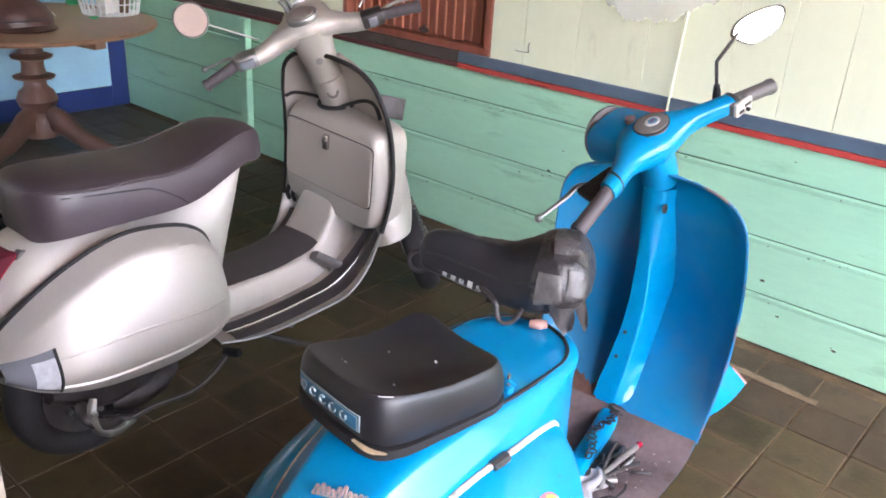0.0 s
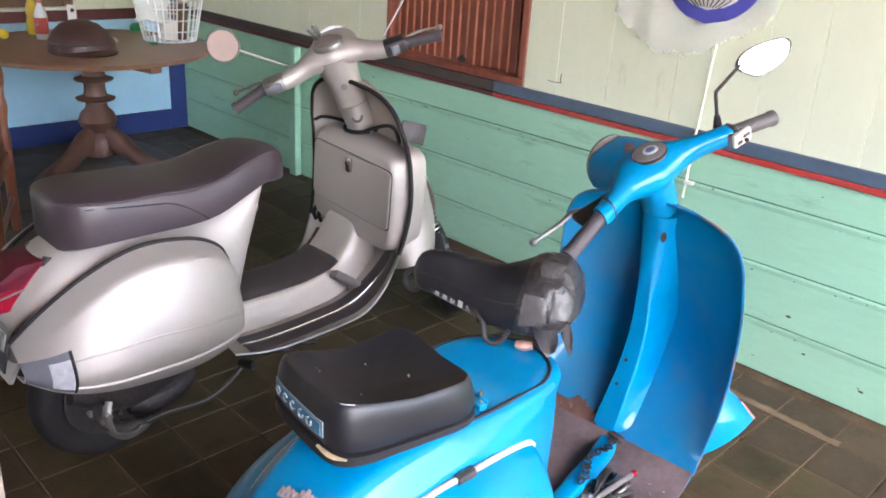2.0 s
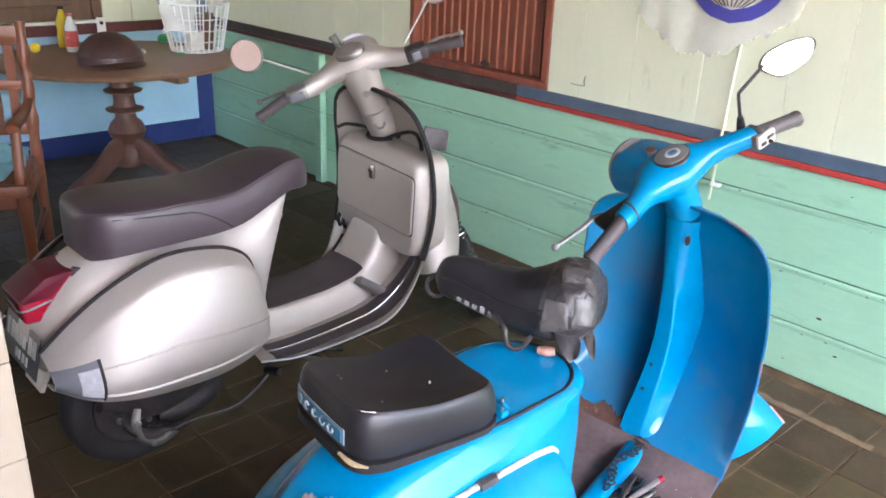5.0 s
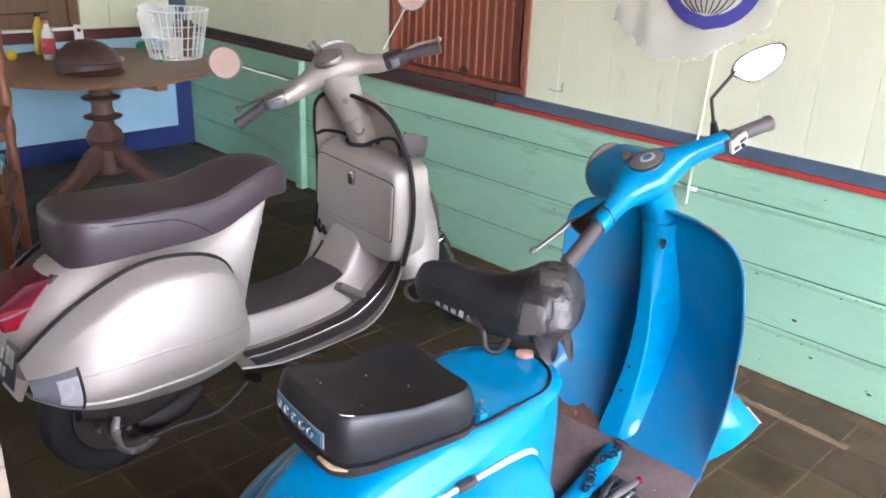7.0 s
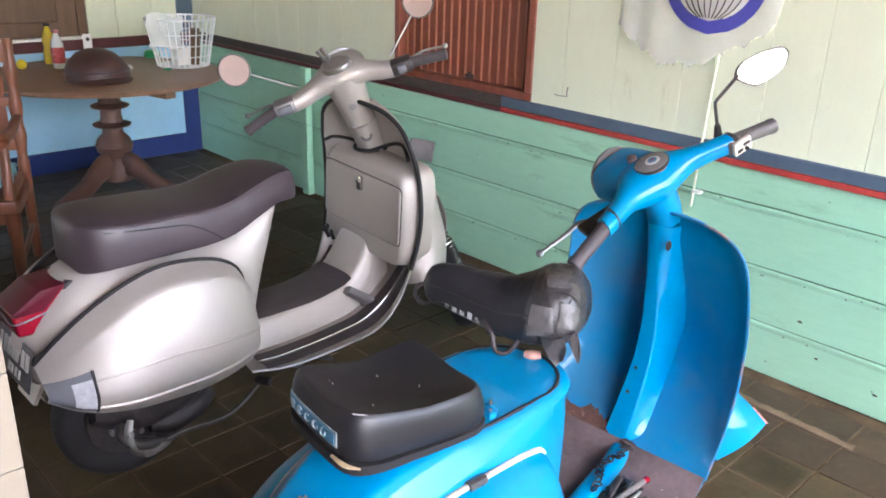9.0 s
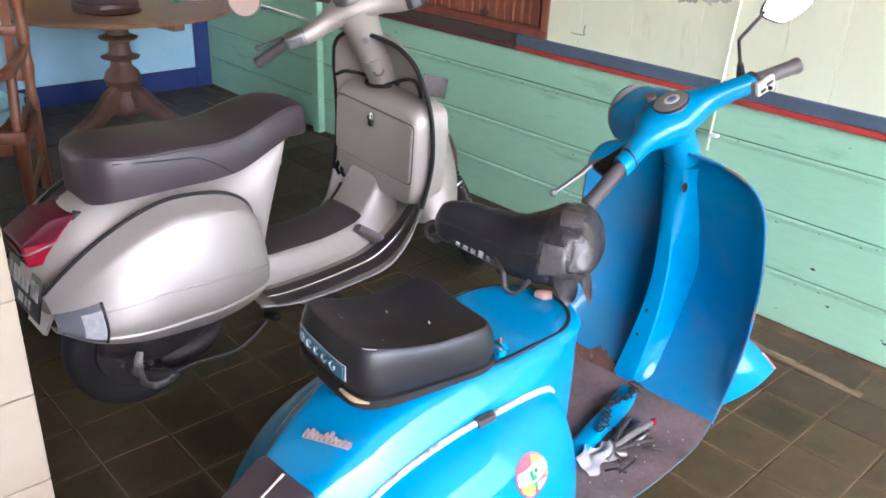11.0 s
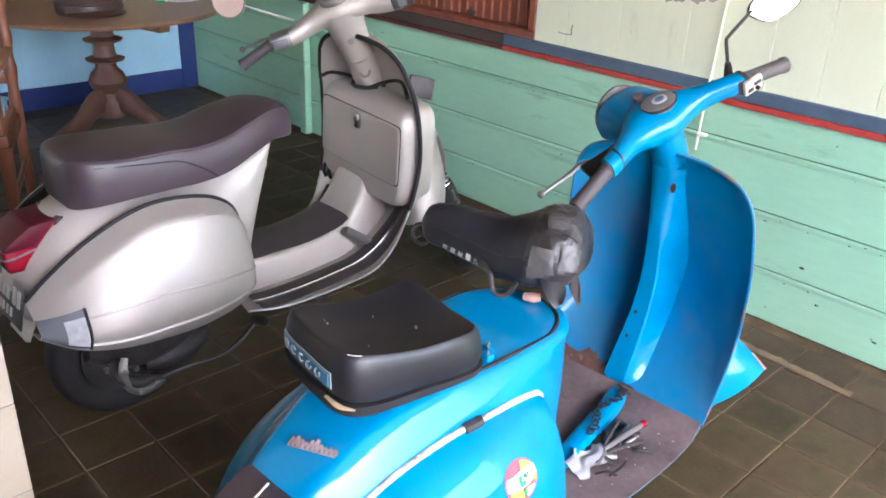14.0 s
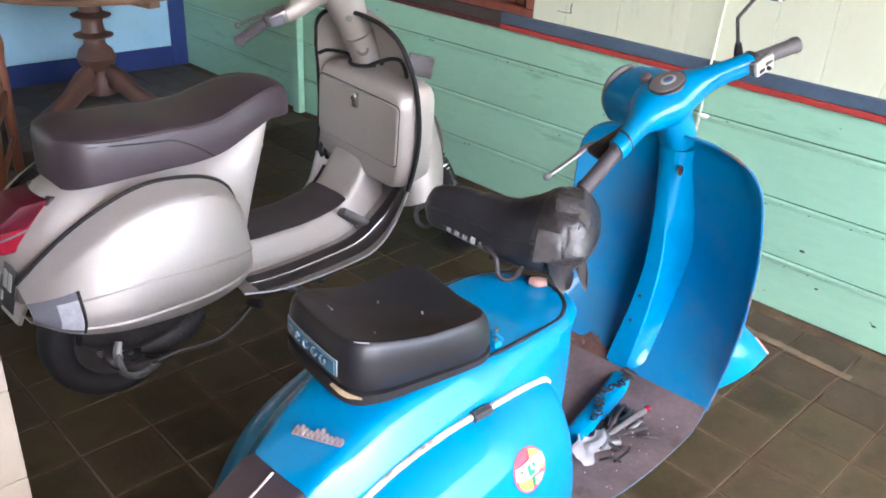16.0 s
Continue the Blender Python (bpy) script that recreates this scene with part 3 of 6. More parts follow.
def shield(scooter, prof, mat, nu=44, nv=30, thick=0.003, name="leg_shield", curl=0.05, label="", crown=0.0, top=1.0, m=None):
    """Floor and leg shield as one bent sheet: prof keys (s, y, z, half width); the edges curl back."""
    def f(u, v):
        y, z, w = spline(prof, u)
        s = 2 * v - 1
        return (w * s, y + crown * (1 - s * s) * min(1, max(0, (z - 0.3) / 0.2)) * (1 - (1 - top) * min(1, max(0, (z - 0.62) / 0.25))) - curl * max(0, abs(s) - 0.86) / 0.14 * min(1, max(0, (z - 0.3) / 0.15)), z)
    return part(name, sheet(f, nu, nv, thick), mat, scooter, label, m=m)


def shield_edge(prof, side, u0, u1, n, curl, out=0.0):
    pts = []
    for u in np.linspace(u0, u1, n):
        y, z, w = spline(prof, u)
        pts.append((side * (w + out), y - curl * min(1, max(0, (z - 0.3) / 0.15)), z))
    return pts


DUSTY = material("dusty_grey_metal", (0.12, 0.11, 0.105), 0.6, vary=0.3, scale=14, grain=90, bump=0.2)
# ---- silver scooter ----
sil = thing("motor_scooter", "silver champagne scooter with dark seat parked on tiles", "scooter", pose(-1.93, 0.86, 0, 0, 0, 0.5), "parked scooters")
S_BAR, S_TURN = steering((0.0, 0.936, 1.09), 27, 0, 51)

wheel(sil, (0, 0.10, 0.207))
frame_keys = [(-0.165, 0.42, 0.52, 0.06, 0.03), (-0.145, 0.40, 0.565, 0.10, 0.06), (-0.10, 0.36, 0.615, 0.16, 0.09), (-0.03, 0.34, 0.68, 0.19, 0.115), (0.10, 0.34, 0.712, 0.205, 0.145),
              (0.28, 0.34, 0.705, 0.205, 0.145), (0.40, 0.31, 0.705, 0.175, 0.13), (0.47, 0.33, 0.73, 0.14, 0.12), (0.52, 0.50, 0.75, 0.12, 0.11), (0.575, 0.66, 0.765, 0.09, 0.10), (0.61, 0.745, 0.775, 0.06, 0.08)]
frame_ob = part("body_shell", body(frame_keys, 40, 3.0), SILVER, sil)
part("hook", tube([(0.02, 0.585, 0.70), (0.045, 0.60, 0.685), (0.05, 0.595, 0.66), (0.03, 0.585, 0.655)], 0.005, 8), CHROME, frame_ob)

cowl_keys = [(0.0, -0.165, 0.415, 0.50, 0.13, 0.085), (0.12, -0.100, 0.388, 0.572, 0.16, 0.125), (0.30, 0.0, 0.372, 0.648, 0.185, 0.150), (0.50, 0.13, 0.362, 0.70, 0.195, 0.150), (0.68, 0.24, 0.362, 0.703, 0.20, 0.142),
             (0.82, 0.34, 0.372, 0.676, 0.195, 0.125), (0.93, 0.405, 0.387, 0.62, 0.18, 0.10), (1.0, 0.435, 0.41, 0.54, 0.16, 0.055)]
for side in (1, -1):
    cw = cowl(sil, cowl_keys, side, SILVER, label="rounded silver side cowl")
    part("cowl_beading", tube([cowl_point(cowl_keys, side, u, 1.0, 0.004) for u in np.linspace(0, 1, 22)], 0.006, 8, 2), RUBBER, cw, "black rubber beading")
    part("cowl_crease", tube([cowl_point(cowl_keys, side, u, 0.36 + 0.16 * (1 - u), 0.0005) for u in np.linspace(0.16, 0.95, 18)], 0.0032, 6, 2), SILVER, cw)
    part("cowl_rib", tube([cowl_point(cowl_keys, side, u, 0.15, -0.001) for u in np.linspace(0.16, 0.97, 18)], 0.006, 6, 2), SILVER, cw)

    def lamp(u, v, lo=0.09, hi=0.62, u0=-0.01, u1=0.165, out=0.004):
        return cowl_point(cowl_keys, side, max(0, u0 + (u1 - u0) * u), lo + (hi - lo) * v, out)
    ind = part("indicator", sheet(lambda u, v: lamp(u, v), 8, 8, 0.006), GREYPLASTIC, cw, "grey plastic turn signal housing")
    part("indicator_lens", sheet(lambda u, v: lamp(u, v, 0.15, 0.54, 0.082, 0.155, 0.008), 6, 6, 0.004), material("cloudy_grey_lens", (0.40, 0.40, 0.43), 0.3, vary=0.3, scale=30, grain=90, bump=0.2, coat=0.3), ind)
    part("indicator_edge", tube([lamp(1, v, out=0.004) for v in np.linspace(0, 1, 5)], 0.004, 6, 2), RUBBER, ind)

# seat: upright sides, a piped edge, a domed top
SEATKEYS = [(-0.012, 0.70, 0.800, 0.806, 0.03, 0.026), (-0.005, 0.69, 0.811, 0.819, 0.072, 0.067), (0.012, 0.69, 0.818, 0.828, 0.107, 0.101), (0.035, 0.694, 0.820, 0.834, 0.130, 0.122),
            (0.075, 0.699, 0.818, 0.838, 0.146, 0.138), (0.15, 0.702, 0.813, 0.835, 0.151, 0.142), (0.25, 0.703, 0.812, 0.826, 0.152, 0.142), (0.33, 0.702, 0.807, 0.817, 0.150, 0.138),
            (0.42, 0.712, 0.813, 0.822, 0.144, 0.130), (0.52, 0.747, 0.842, 0.852, 0.132, 0.117), (0.60, 0.768, 0.858, 0.868, 0.112, 0.098), (0.66, 0.762, 0.850, 0.862, 0.085, 0.074), (0.695, 0.758, 0.825, 0.836, 0.052, 0.044), (0.708, 0.765, 0.80, 0.806, 0.03, 0.026)]


def seat_section(y, zb, ze, zc, wb, wt):
    half = [(wb * 0.9, zb), (wb, zb + 0.006), (wb + 0.002, zb + 0.3 * (ze - zb)), (wb + 0.001, zb + 0.6 * (ze - zb)), (wt + 0.004, ze - 0.010), (wt + 0.001, ze - 0.003),
            (wt - 0.004, ze), (wt * 0.82, ze + 0.40 * (zc - ze)), (wt * 0.6, ze + 0.72 * (zc - ze)), (wt * 0.3, ze + 0.93 * (zc - ze))]
    return [(x, y, z) for x, z in half] + [(0, y, zc)] + [(-x, y, z) for x, z in half[::-1]]


seat_s = part("seat", loft([seat_section(y, *spline(SEATKEYS, y)) for y in np.linspace(-0.012, 0.708, 84)]), SEAT, sil, "dark brown-black vinyl dual seat with stitched seams")
for side in (1, -1):
    part("piping", tube([(side * (spline(SEATKEYS, y)[4] - 0.001), y, spline(SEATKEYS, y)[1] - 0.001) for y in np.linspace(-0.004, 0.67, 34)], 0.0028, 6, 2), SEAT, seat_s)
    seam = []
    for y, z in ((0.05, 0.804), (0.14, 0.797), (0.22, 0.789), (0.27, 0.783), (0.31, 0.766), (0.35, 0.741), (0.385, 0.714)):
        zb, ze, zc, wb, wt = spline(SEATKEYS, y)
        k = max(0.0, ((z - zb) / (ze - zb) - 0.6) / 0.4)
        seam.append((side * ((1 - k) * wb + k * wt + 0.002 + 0.0040 * k), y, z))
    part("seam", tube(seam, 0.0018, 6), RUBBER, seat_s)

# floor, leg shield, runners
SSX = Matrix.Translation((0.042, 0, 0))
SP = [(0.0, 0.40, 0.315, 0.19), (0.15, 0.52, 0.302, 0.215), (0.33, 0.75, 0.310, 0.225), (0.42, 0.86, 0.328, 0.228), (0.50, 0.943, 0.387, 0.228), (0.58, 0.995, 0.475, 0.235), (0.70, 1.03, 0.65, 0.252), (0.80, 1.025, 0.80, 0.248), (0.88, 1.005, 0.90, 0.23), (0.95, 0.985, 0.985, 0.18), (0.985, 0.975, 1.02, 0.10), (1.0, 0.972, 1.028, 0.03)]
ls = shield(sil, SP, SILVER, curl=0.02, crown=0.105, top=0.5, label="silver leg shield and floorboard", m=SSX)
edge = shield_edge(SP, 1, 0.60, 1.0, 22, 0.02, 0.004)
part("shield_beading", tube(edge + shield_edge(SP, -1, 1.0, 0.60, 22, 0.02, 0.004), 0.0075, 8, 2), RUBBER, ls, "black rubber edge beading", m=SSX)
def on_floor(x, u, up):
    """A point on the silver floor and shield, lifted off its skin."""
    def at(q):
        y, z, w = spline(SP, q)
        c = (x - 0.042) / w
        return Vector((x, y + 0.105 * (1 - c * c) * min(1, max(0, (z - 0.3) / 0.2)), z))
    d = (at(min(1, u + 0.01)) - at(max(0, u - 0.01))).normalized()
    return at(u) + Vector((0, -d.z, d.y)) * up


for side in (1, -1):
    part("edge_trim", tube(shield_edge(SP, side, 0.0, 0.62, 22, 0.02, 0.004), 0.0045, 8, 2), STEEL, ls, "dull chrome edge trim", m=SSX)
for x0, x1, u1 in ((0.150, 0.192, 0.60), (0.206, 0.252, 0.58), (-0.165, -0.128, 0.56), (-0.182, -0.145, 0.56)):
    lift = lambda v: 0.006 + 0.004 * math.sin(math.pi * v)
    rn = part("floor_runner", sheet(lambda u, v: on_floor(x0 + (x1 - x0) * v, 0.05 + (u1 - 0.05) * u, lift(v)), 30, 6, 0.002), MAT, ls, "black rubber floor runner in metal channel")
    if x0 > 0.2 or x0 < -0.17:
        xe = x0 - 0.005 if x0 > 0 else x1 + 0.004
        part("runner_channel", tube([on_floor(xe, u, 0.010) for u in np.linspace(0.06, u1 + 0.02, 26)], 0.0028, 6, 2), CHROME, rn, "narrow chrome strip")
# centre tunnel with its mat
tun = [(y, 0.29, z, 0.128, w) for y, z, w in ((0.42, 0.415, 0.10), (0.55, 0.402, 0.10), (0.68, 0.402, 0.098), (0.80, 0.414, 0.096), (0.885, 0.442, 0.092), (0.94, 0.515, 0.086), (0.985, 0.60, 0.08), (1.03, 0.66, 0.075))]
tn = part("tunnel", body(tun, 30, 5.5, 32), SILVER, sil)
part("tunnel_mat", sheet(lambda u, v: (-0.098 + 0.190 * v, 0.44 + 0.445 * u, spline([(k[0], k[2]) for k in tun], 0.44 + 0.445 * u)[0] + 0.003 - 0.010 * abs(2 * v - 1) ** 5), 16, 14, 0.003), MAT, tn, "black ribbed rubber mat")
part("left_mat", sheet(lambda u, v: (-0.19 + 0.055 * v, 0.46 + 0.36 * u, 0.314 + 0.006 * u), 10, 6, 0.004), MAT, tn, "black rubber floor mat")
part("brake_pedal", join(tube([(0.135, 0.90, 0.345), (0.125, 0.885, 0.39)], 0.008, 8, 3), loft([oval((0.118 + 0.03 * k, 0.845 + 0.068 * k, 0.412 - 0.05 * k), (0.6, 0.3, 0.2), (0, 0.45, 0.9), 0.020 + 0.012 * k, 0.013, 14, 4) for k in (0.0, 0.3, 0.6, 1.0)])), DUSTY, sil, "dusty grey brake pedal")
# glovebox
GB = pose(0.030, 0, 0.69, 0, 3.0, -1.5) @ Matrix.Translation((0, 0, -0.70))
gx = 0.222
gb_rings = []
for y, k, zt, zb in ((0.962, 0.915, 0.826, 0.535), (0.966, 0.945, 0.838, 0.522), (0.978, 0.975, 0.847, 0.514), (1.0, 1.0, 0.855, 0.510), (1.04, 1.015, 0.858, 0.512), (1.09, 1.01, 0.858, 0.53)):
    gb_rings.append([(p[0], y, p[2]) for p in oval((0, 0, (zt + zb) / 2), (1, 0, 0), (0, 0, 1), gx * k, (zt - zb) / 2, 48, 7)])
gb = part("glovebox", loft(gb_rings), SILVER, sil, "silver glovebox behind the leg shield", m=GB)
def door_ring(y, k, hx=0.206, hz=0.100):
    return [(p[0], y, p[2]) for p in oval((0.0, 0, 0.700), (1, 0, 0), (0, 0, 1), hx * k, hz * k, 44, 16)]
dr = part("glovebox_door", loft([door_ring(0.963, 1.0), door_ring(0.957, 1.0), door_ring(0.9545, 0.985)]), SILVER, gb, m=GB)
part("door_gap", loft([door_ring(0.9625, 1.0, 0.2095, 0.1035), door_ring(0.9605, 1.0, 0.2095, 0.1035)]), GREASE, gb, m=GB)
part("glovebox_lock", join(box(-0.012, 0.012, 0.944, 0.956, 0.742, 0.79, 0.003), lathe([(0.008, 0), (0.008, 0.006)], 12, m=pose(0, 0.944, 0.772, 90, 0, 0))), CHROME, dr, "small chrome lock", m=GB)
for x in (-0.17, -0.14):
    part("glovebox_hook", tube([(x, 0.985, 0.54), (x, 0.975, 0.515), (x, 0.985, 0.49)], 0.007, 8, 4), RUBBER, gb)

# steering column, headset
axis = lambda z: (0, 0.936 + (1.09 - z) * math.tan(radians(27)), z)
def column_ring(z, a, b):
    return oval(axis(z), (1, 0, 0), (0, math.cos(radians(28)), math.sin(radians(28))), a, b, 24, 2.4)
colm = part("steering_column", loft([column_ring(0.78, 0.048, 0.047), column_ring(0.86, 0.048, 0.047), column_ring(0.93, 0.049, 0.048), column_ring(0.953, 0.050, 0.049), column_ring(0.956, 0.044, 0.043)]), SILVER, sil)
part("column_gasket", tube([Vector(p) for p in oval(Vector(axis(0.858)), (1.0, 0, 0), (0, 0.985, 0.10), 0.060, 0.064, 20)], 0.0065, 6, 2), RUBBER, colm)
part("joint_rubber", tube([(-0.19, 0.992, 0.850), (-0.172, 1.008, 0.862), (-0.14, 1.020, 0.866), (-0.10, 1.032, 0.865), (-0.045, 1.045, 0.860)], 0.0062, 8, 4), RUBBER, ls, "black rubber along the glovebox joint")
part("joint_rubber", tube([(0.05, 1.012, 0.856), (0.085, 1.03, 0.874), (0.125, 1.045, 0.889), (0.18, 1.03, 0.896), (0.236, 0.998, 0.890), (0.262, 0.985, 0.868)], 0.0062, 8, 4), RUBBER, ls, "black rubber along the glovebox joint")
part("ignition_lock", lathe([(0.020, 0), (0.020, 0.006), (0.012, 0.008), (0.011, 0.003), (0.0, 0.003)], 18, m=Matrix.Translation(Vector(axis(0.905)) + Vector((0.033, -0.030, 0.0))) @ pose(0, 0, 0, 78, 0, 48)), DUSTY, colm, "keyhole in a metal ring")
hs_keys = [(0.0, 0.0, 0.030, 0.074, 0.047), (0.05, -0.008, 0.028, 0.060, 0.041), (0.09, -0.026, 0.021, 0.041, 0.033), (0.13, -0.046, 0.014, 0.032, 0.029), (0.17, -0.06, 0.012, 0.029, 0.026), (0.2, -0.068, 0.013, 0.026, 0.024)]
hb = bar_shell(SILVER, sil, S_BAR, 0.2, 0.0, hs_keys)
part("headset_neck", loft([oval((0, 0.0, z), (1, 0, 0), (0, 1, 0), a, b, 24, 2.3) for z, a, b in ((-0.15, 0.049, 0.048), (-0.09, 0.053, 0.052), (-0.04, 0.060, 0.060), (0.0, 0.070, 0.071), (0.03, 0.074, 0.076))]), SILVER, hb, m=S_BAR)
part("headlamp_shell", loft([oval((0, y, z), (1, 0, 0), (0, 0, 1), a, b, 24, 2.6) for y, z, a, b in ((-0.02, 0.022, 0.075, 0.048), (0.04, 0.010, 0.080, 0.052), (0.09, -0.006, 0.080, 0.060), (0.12, -0.014, 0.076, 0.064))]), SILVER, hb, m=S_BAR)
part("headlamp", lathe([(0.072, 0), (0.07, 0.008), (0.05, 0.02), (0.0, 0.026)], 28, m=S_BAR @ Matrix.Translation((0, 0.12, -0.012)) @ pose(0, 0, 0, -90, 0, 0)), CLEARLENS, hb, m=None)
DIALGLASS = material("dusty_dial_glass", (0.20, 0.175, 0.165), 0.3, vary=0.2, scale=20, bump=0, coat=0.6)
sp = part("speedometer", loft([[(p[0] * (1.15 if p[1] < 0 else 0.9), p[1], z - 0.12 * p[1] * 0) for p in oval((0, -0.020, 0), (1, 0, 0), (0, 1, 0), 0.040 * k, 0.038 * k, 28, 2.2)] for z, k in ((0.07, 1.06), (0.082, 1.06), (0.086, 0.99), (0.0865, 0.9))]), STEEL, hb, "oval speedometer with a dull rim", m=S_BAR @ pose(0, 0, 0, 7, 0, 0))
part("speedometer_glass", loft([[(p[0] * (1.15 if p[1] < 0 else 0.9), p[1], z) for p in oval((0, -0.020, 0), (1, 0, 0), (0, 1, 0), 0.035 * k, 0.033 * k, 28, 2.2)] for z, k in ((0.084, 1.0), (0.0885, 0.97), (0.09, 0.7))]), DIALGLASS, sp, m=S_BAR @ pose(0, 0, 0, 7, 0, 0))
for x, y in ((-0.03, 0.085), (-0.045, 0.07)):
    part("cable_boot", tube([(x, y, 0.05), (x - 0.004, y + 0.004, 0.075), (x - 0.012, y + 0.012, 0.092)], [0.007, 0.006, 0.008], 8, 3), DUSTY, hb, m=S_BAR)
part("neck_screw", lathe([(0.011, 0), (0.011, 0.004), (0.006, 0.005)], 16, m=S_BAR @ Matrix.Translation((0.0, -0.054, -0.07)) @ pose(0, 0, 0, 90, 0, 0)), STEEL, hb)
for side in (1, -1):
    sw = part("switch_box", loft([oval((side * x, -0.068, 0.017), (0, 1, 0), (0, 0, 1), 0.026 * k, 0.023 * k, 16, 5) for x, k in ((0.165, 0.9), (0.17, 1), (0.225, 1), (0.23, 0.9))]), GREASE if side > 0 else STEEL, hb, "switch box clamped to the bar", m=S_BAR)
    part("switch_button", box(side * 0.197 - (0.014 if side > 0 else 0.024), side * 0.197 + (0.014 if side > 0 else 0.022), -0.099, -0.091, 0.003, 0.030, 0.003), GREYPLASTIC, sw, m=S_BAR)
    grip(hb, S_BAR, (side * 0.228, -0.07, 0.016), (side * 0.345, -0.087, 0.012 if side > 0 else -0.012), mat=MAT)
    lever(hb, S_BAR, side, 0.21, 0.345, -0.05, 0.0, STEEL)
part("plate_holder", box(-0.045, 0.045, -0.004, 0.004, -0.034, 0.034, 0.004), GREASE, ls, "dusty dark plate beside the shield", m=pose(0.215, 1.085, 0.88, -10, 14, 70))

def round_mirror(scooter, m, root, bend, c, normal, r, glass=MIRROR, stalk=STEEL, name="mirror", squash=1.0, ref=(0, 0, 1), e=2.0, rim=STEEL):
    n = Vector(normal).normalized()
    tip = Vector(c) + (Vector(bend) - Vector(c)).normalized() * r * 0.92 - n * 0.006
    st = part("mirror_stalk", tube([root, bend, tip], 0.0032, 8, 5), stalk, scooter, m=m)
    u = n.cross(Vector(ref)).normalized()
    v = u.cross(n)
    cc = Vector(c)
    mr = part(name, loft([oval(cc - n * d, u, v, r * k, r * squash * k, 30, e) for d, k in ((0.018, 0.55), (0.014, 0.85), (0.004, 1.0), (-0.001, 1.0), (-0.001, 0.94))]), rim, st, "mirror shell with a pale rim", m=m)
    part("mirror_glass", loft([oval(cc + n * d, u, v, r * 0.93, r * squash * 0.93, 40, e) for d in (0.0, 0.003)]), glass, mr, "mirror glass", smooth=False, m=m)
    ring = oval(cc + n * 0.002, u, v, r * 0.985, r * squash * 0.985, 40, e)
    part("mirror_rim", tube(ring + ring[:1], 0.0026, 6, 1), rim, mr, "thin dark metal rim", m=m)
    return st

# the pinkish reflection is put into the glass colour
TINTEDMIRROR = material("mirror_glass_pink_reflection", (0.60, 0.465, 0.415), 0.36, metal=0.5, vary=0.03, scale=30, bump=0.0)
bar_inv = S_BAR.inverted()
to_bar = lambda p: bar_inv @ Vector(p)
round_mirror(hb, S_BAR, to_bar((-0.115, 0.835, 1.06)), to_bar((-0.155, 0.77, 1.083)), to_bar((-0.20, 0.652, 1.122)), S_BAR.to_3x3().inverted() @ Vector((0.70, -0.66, -0.02)), 0.051, TINTEDMIRROR, rim=DUSTY)
round_mirror(hb, S_BAR, to_bar((0.105, 1.04, 1.175)), to_bar((0.12, 1.075, 1.24)), to_bar((0.135, 1.13, 1.342)), S_BAR.to_3x3().inverted() @ Vector((0.52, -0.85, -0.03)), 0.051, TINTEDMIRROR, rim=DUSTY)

# front wheel and fender on the steering axis
wheel(sil, (0.07, 1.495, 0.203), S_TURN, 0.158, 0.045)
fd = fender(sil, (0, 1.415, 0.33), SILVER, S_TURN, R=0.155, depth=0.155, half=0.125, a0=2, a1=180, rise=1.3)
part("fork", tube([axis(0.75), axis(0.5), (0.06, 1.39, 0.36), (0.085, 1.44, 0.22)], [0.02, 0.02, 0.022, 0.025], 10), STEEL, sil, m=S_TURN)
spring = [(0.10 + 0.018 * math.cos(t * 2.2), 1.40 + 0.018 * math.sin(t * 2.2) + 0.0008 * t, 0.26 + 0.006 * t) for t in range(0, 30)]
part("fork_spring", tube(spring, 0.004, 6, 2), CHROME, sil, m=S_TURN)

# tail: lamp, plate, flap
def wedge(w, pts, bevel):
    bm = bmesh.new()
    a = [bm.verts.new((-w, y, z)) for y, z in pts]
    b = [bm.verts.new((w, y, z)) for y, z in pts]
    bm.faces.new(a), bm.faces.new(b[::-1])
    for i in range(len(pts)):
        j = (i + 1) % len(pts)
        bm.faces.new((a[i], b[i], b[j], a[j]))
    bmesh.ops.bevel(bm, geom=bm.edges[:], offset=bevel, segments=3, affect="EDGES", profile=0.5)
    return bm
tl = part("tail_lamp", wedge(0.068, [(-0.033, 0.666), (-0.103, 0.662), (-0.178, 0.612), (-0.170, 0.548), (-0.122, 0.546), (-0.03, 0.60)], 0.010), REDLENS, sil, "red plastic tail lamp")
part("upper_lens", wedge(0.0692, [(-0.036, 0.668), (-0.104, 0.6645), (-0.178, 0.616), (-0.174, 0.606), (-0.098, 0.606)], 0.004), material("dark_maroon_lens", (0.075, 0.005, 0.014), 0.42, vary=0.2, scale=12, bump=0.05, spec=0.25), tl, "dark maroon upper lens")
part("tail_lamp_base", wedge(0.074, [(0.0, 0.672), (-0.034, 0.673), (-0.118, 0.546), (-0.10, 0.53), (-0.02, 0.58)], 0.005), GREASE, tl)
part("lens_rib", tube([(0.0695, -0.095, 0.602), (0.067, -0.172, 0.588), (0.0, -0.1765, 0.588), (-0.067, -0.172, 0.588)], 0.0025, 6), GREYPLASTIC, tl)
pl_m = pose(-0.005, -0.168, 0.468, -14, 0, 0)
pl = part("number_plate", box(-0.125, 0.125, -0.002, 0.002, -0.058, 0.058, 0.002), PLATEBLACK, sil, "black number plate with white marks", m=pl_m)
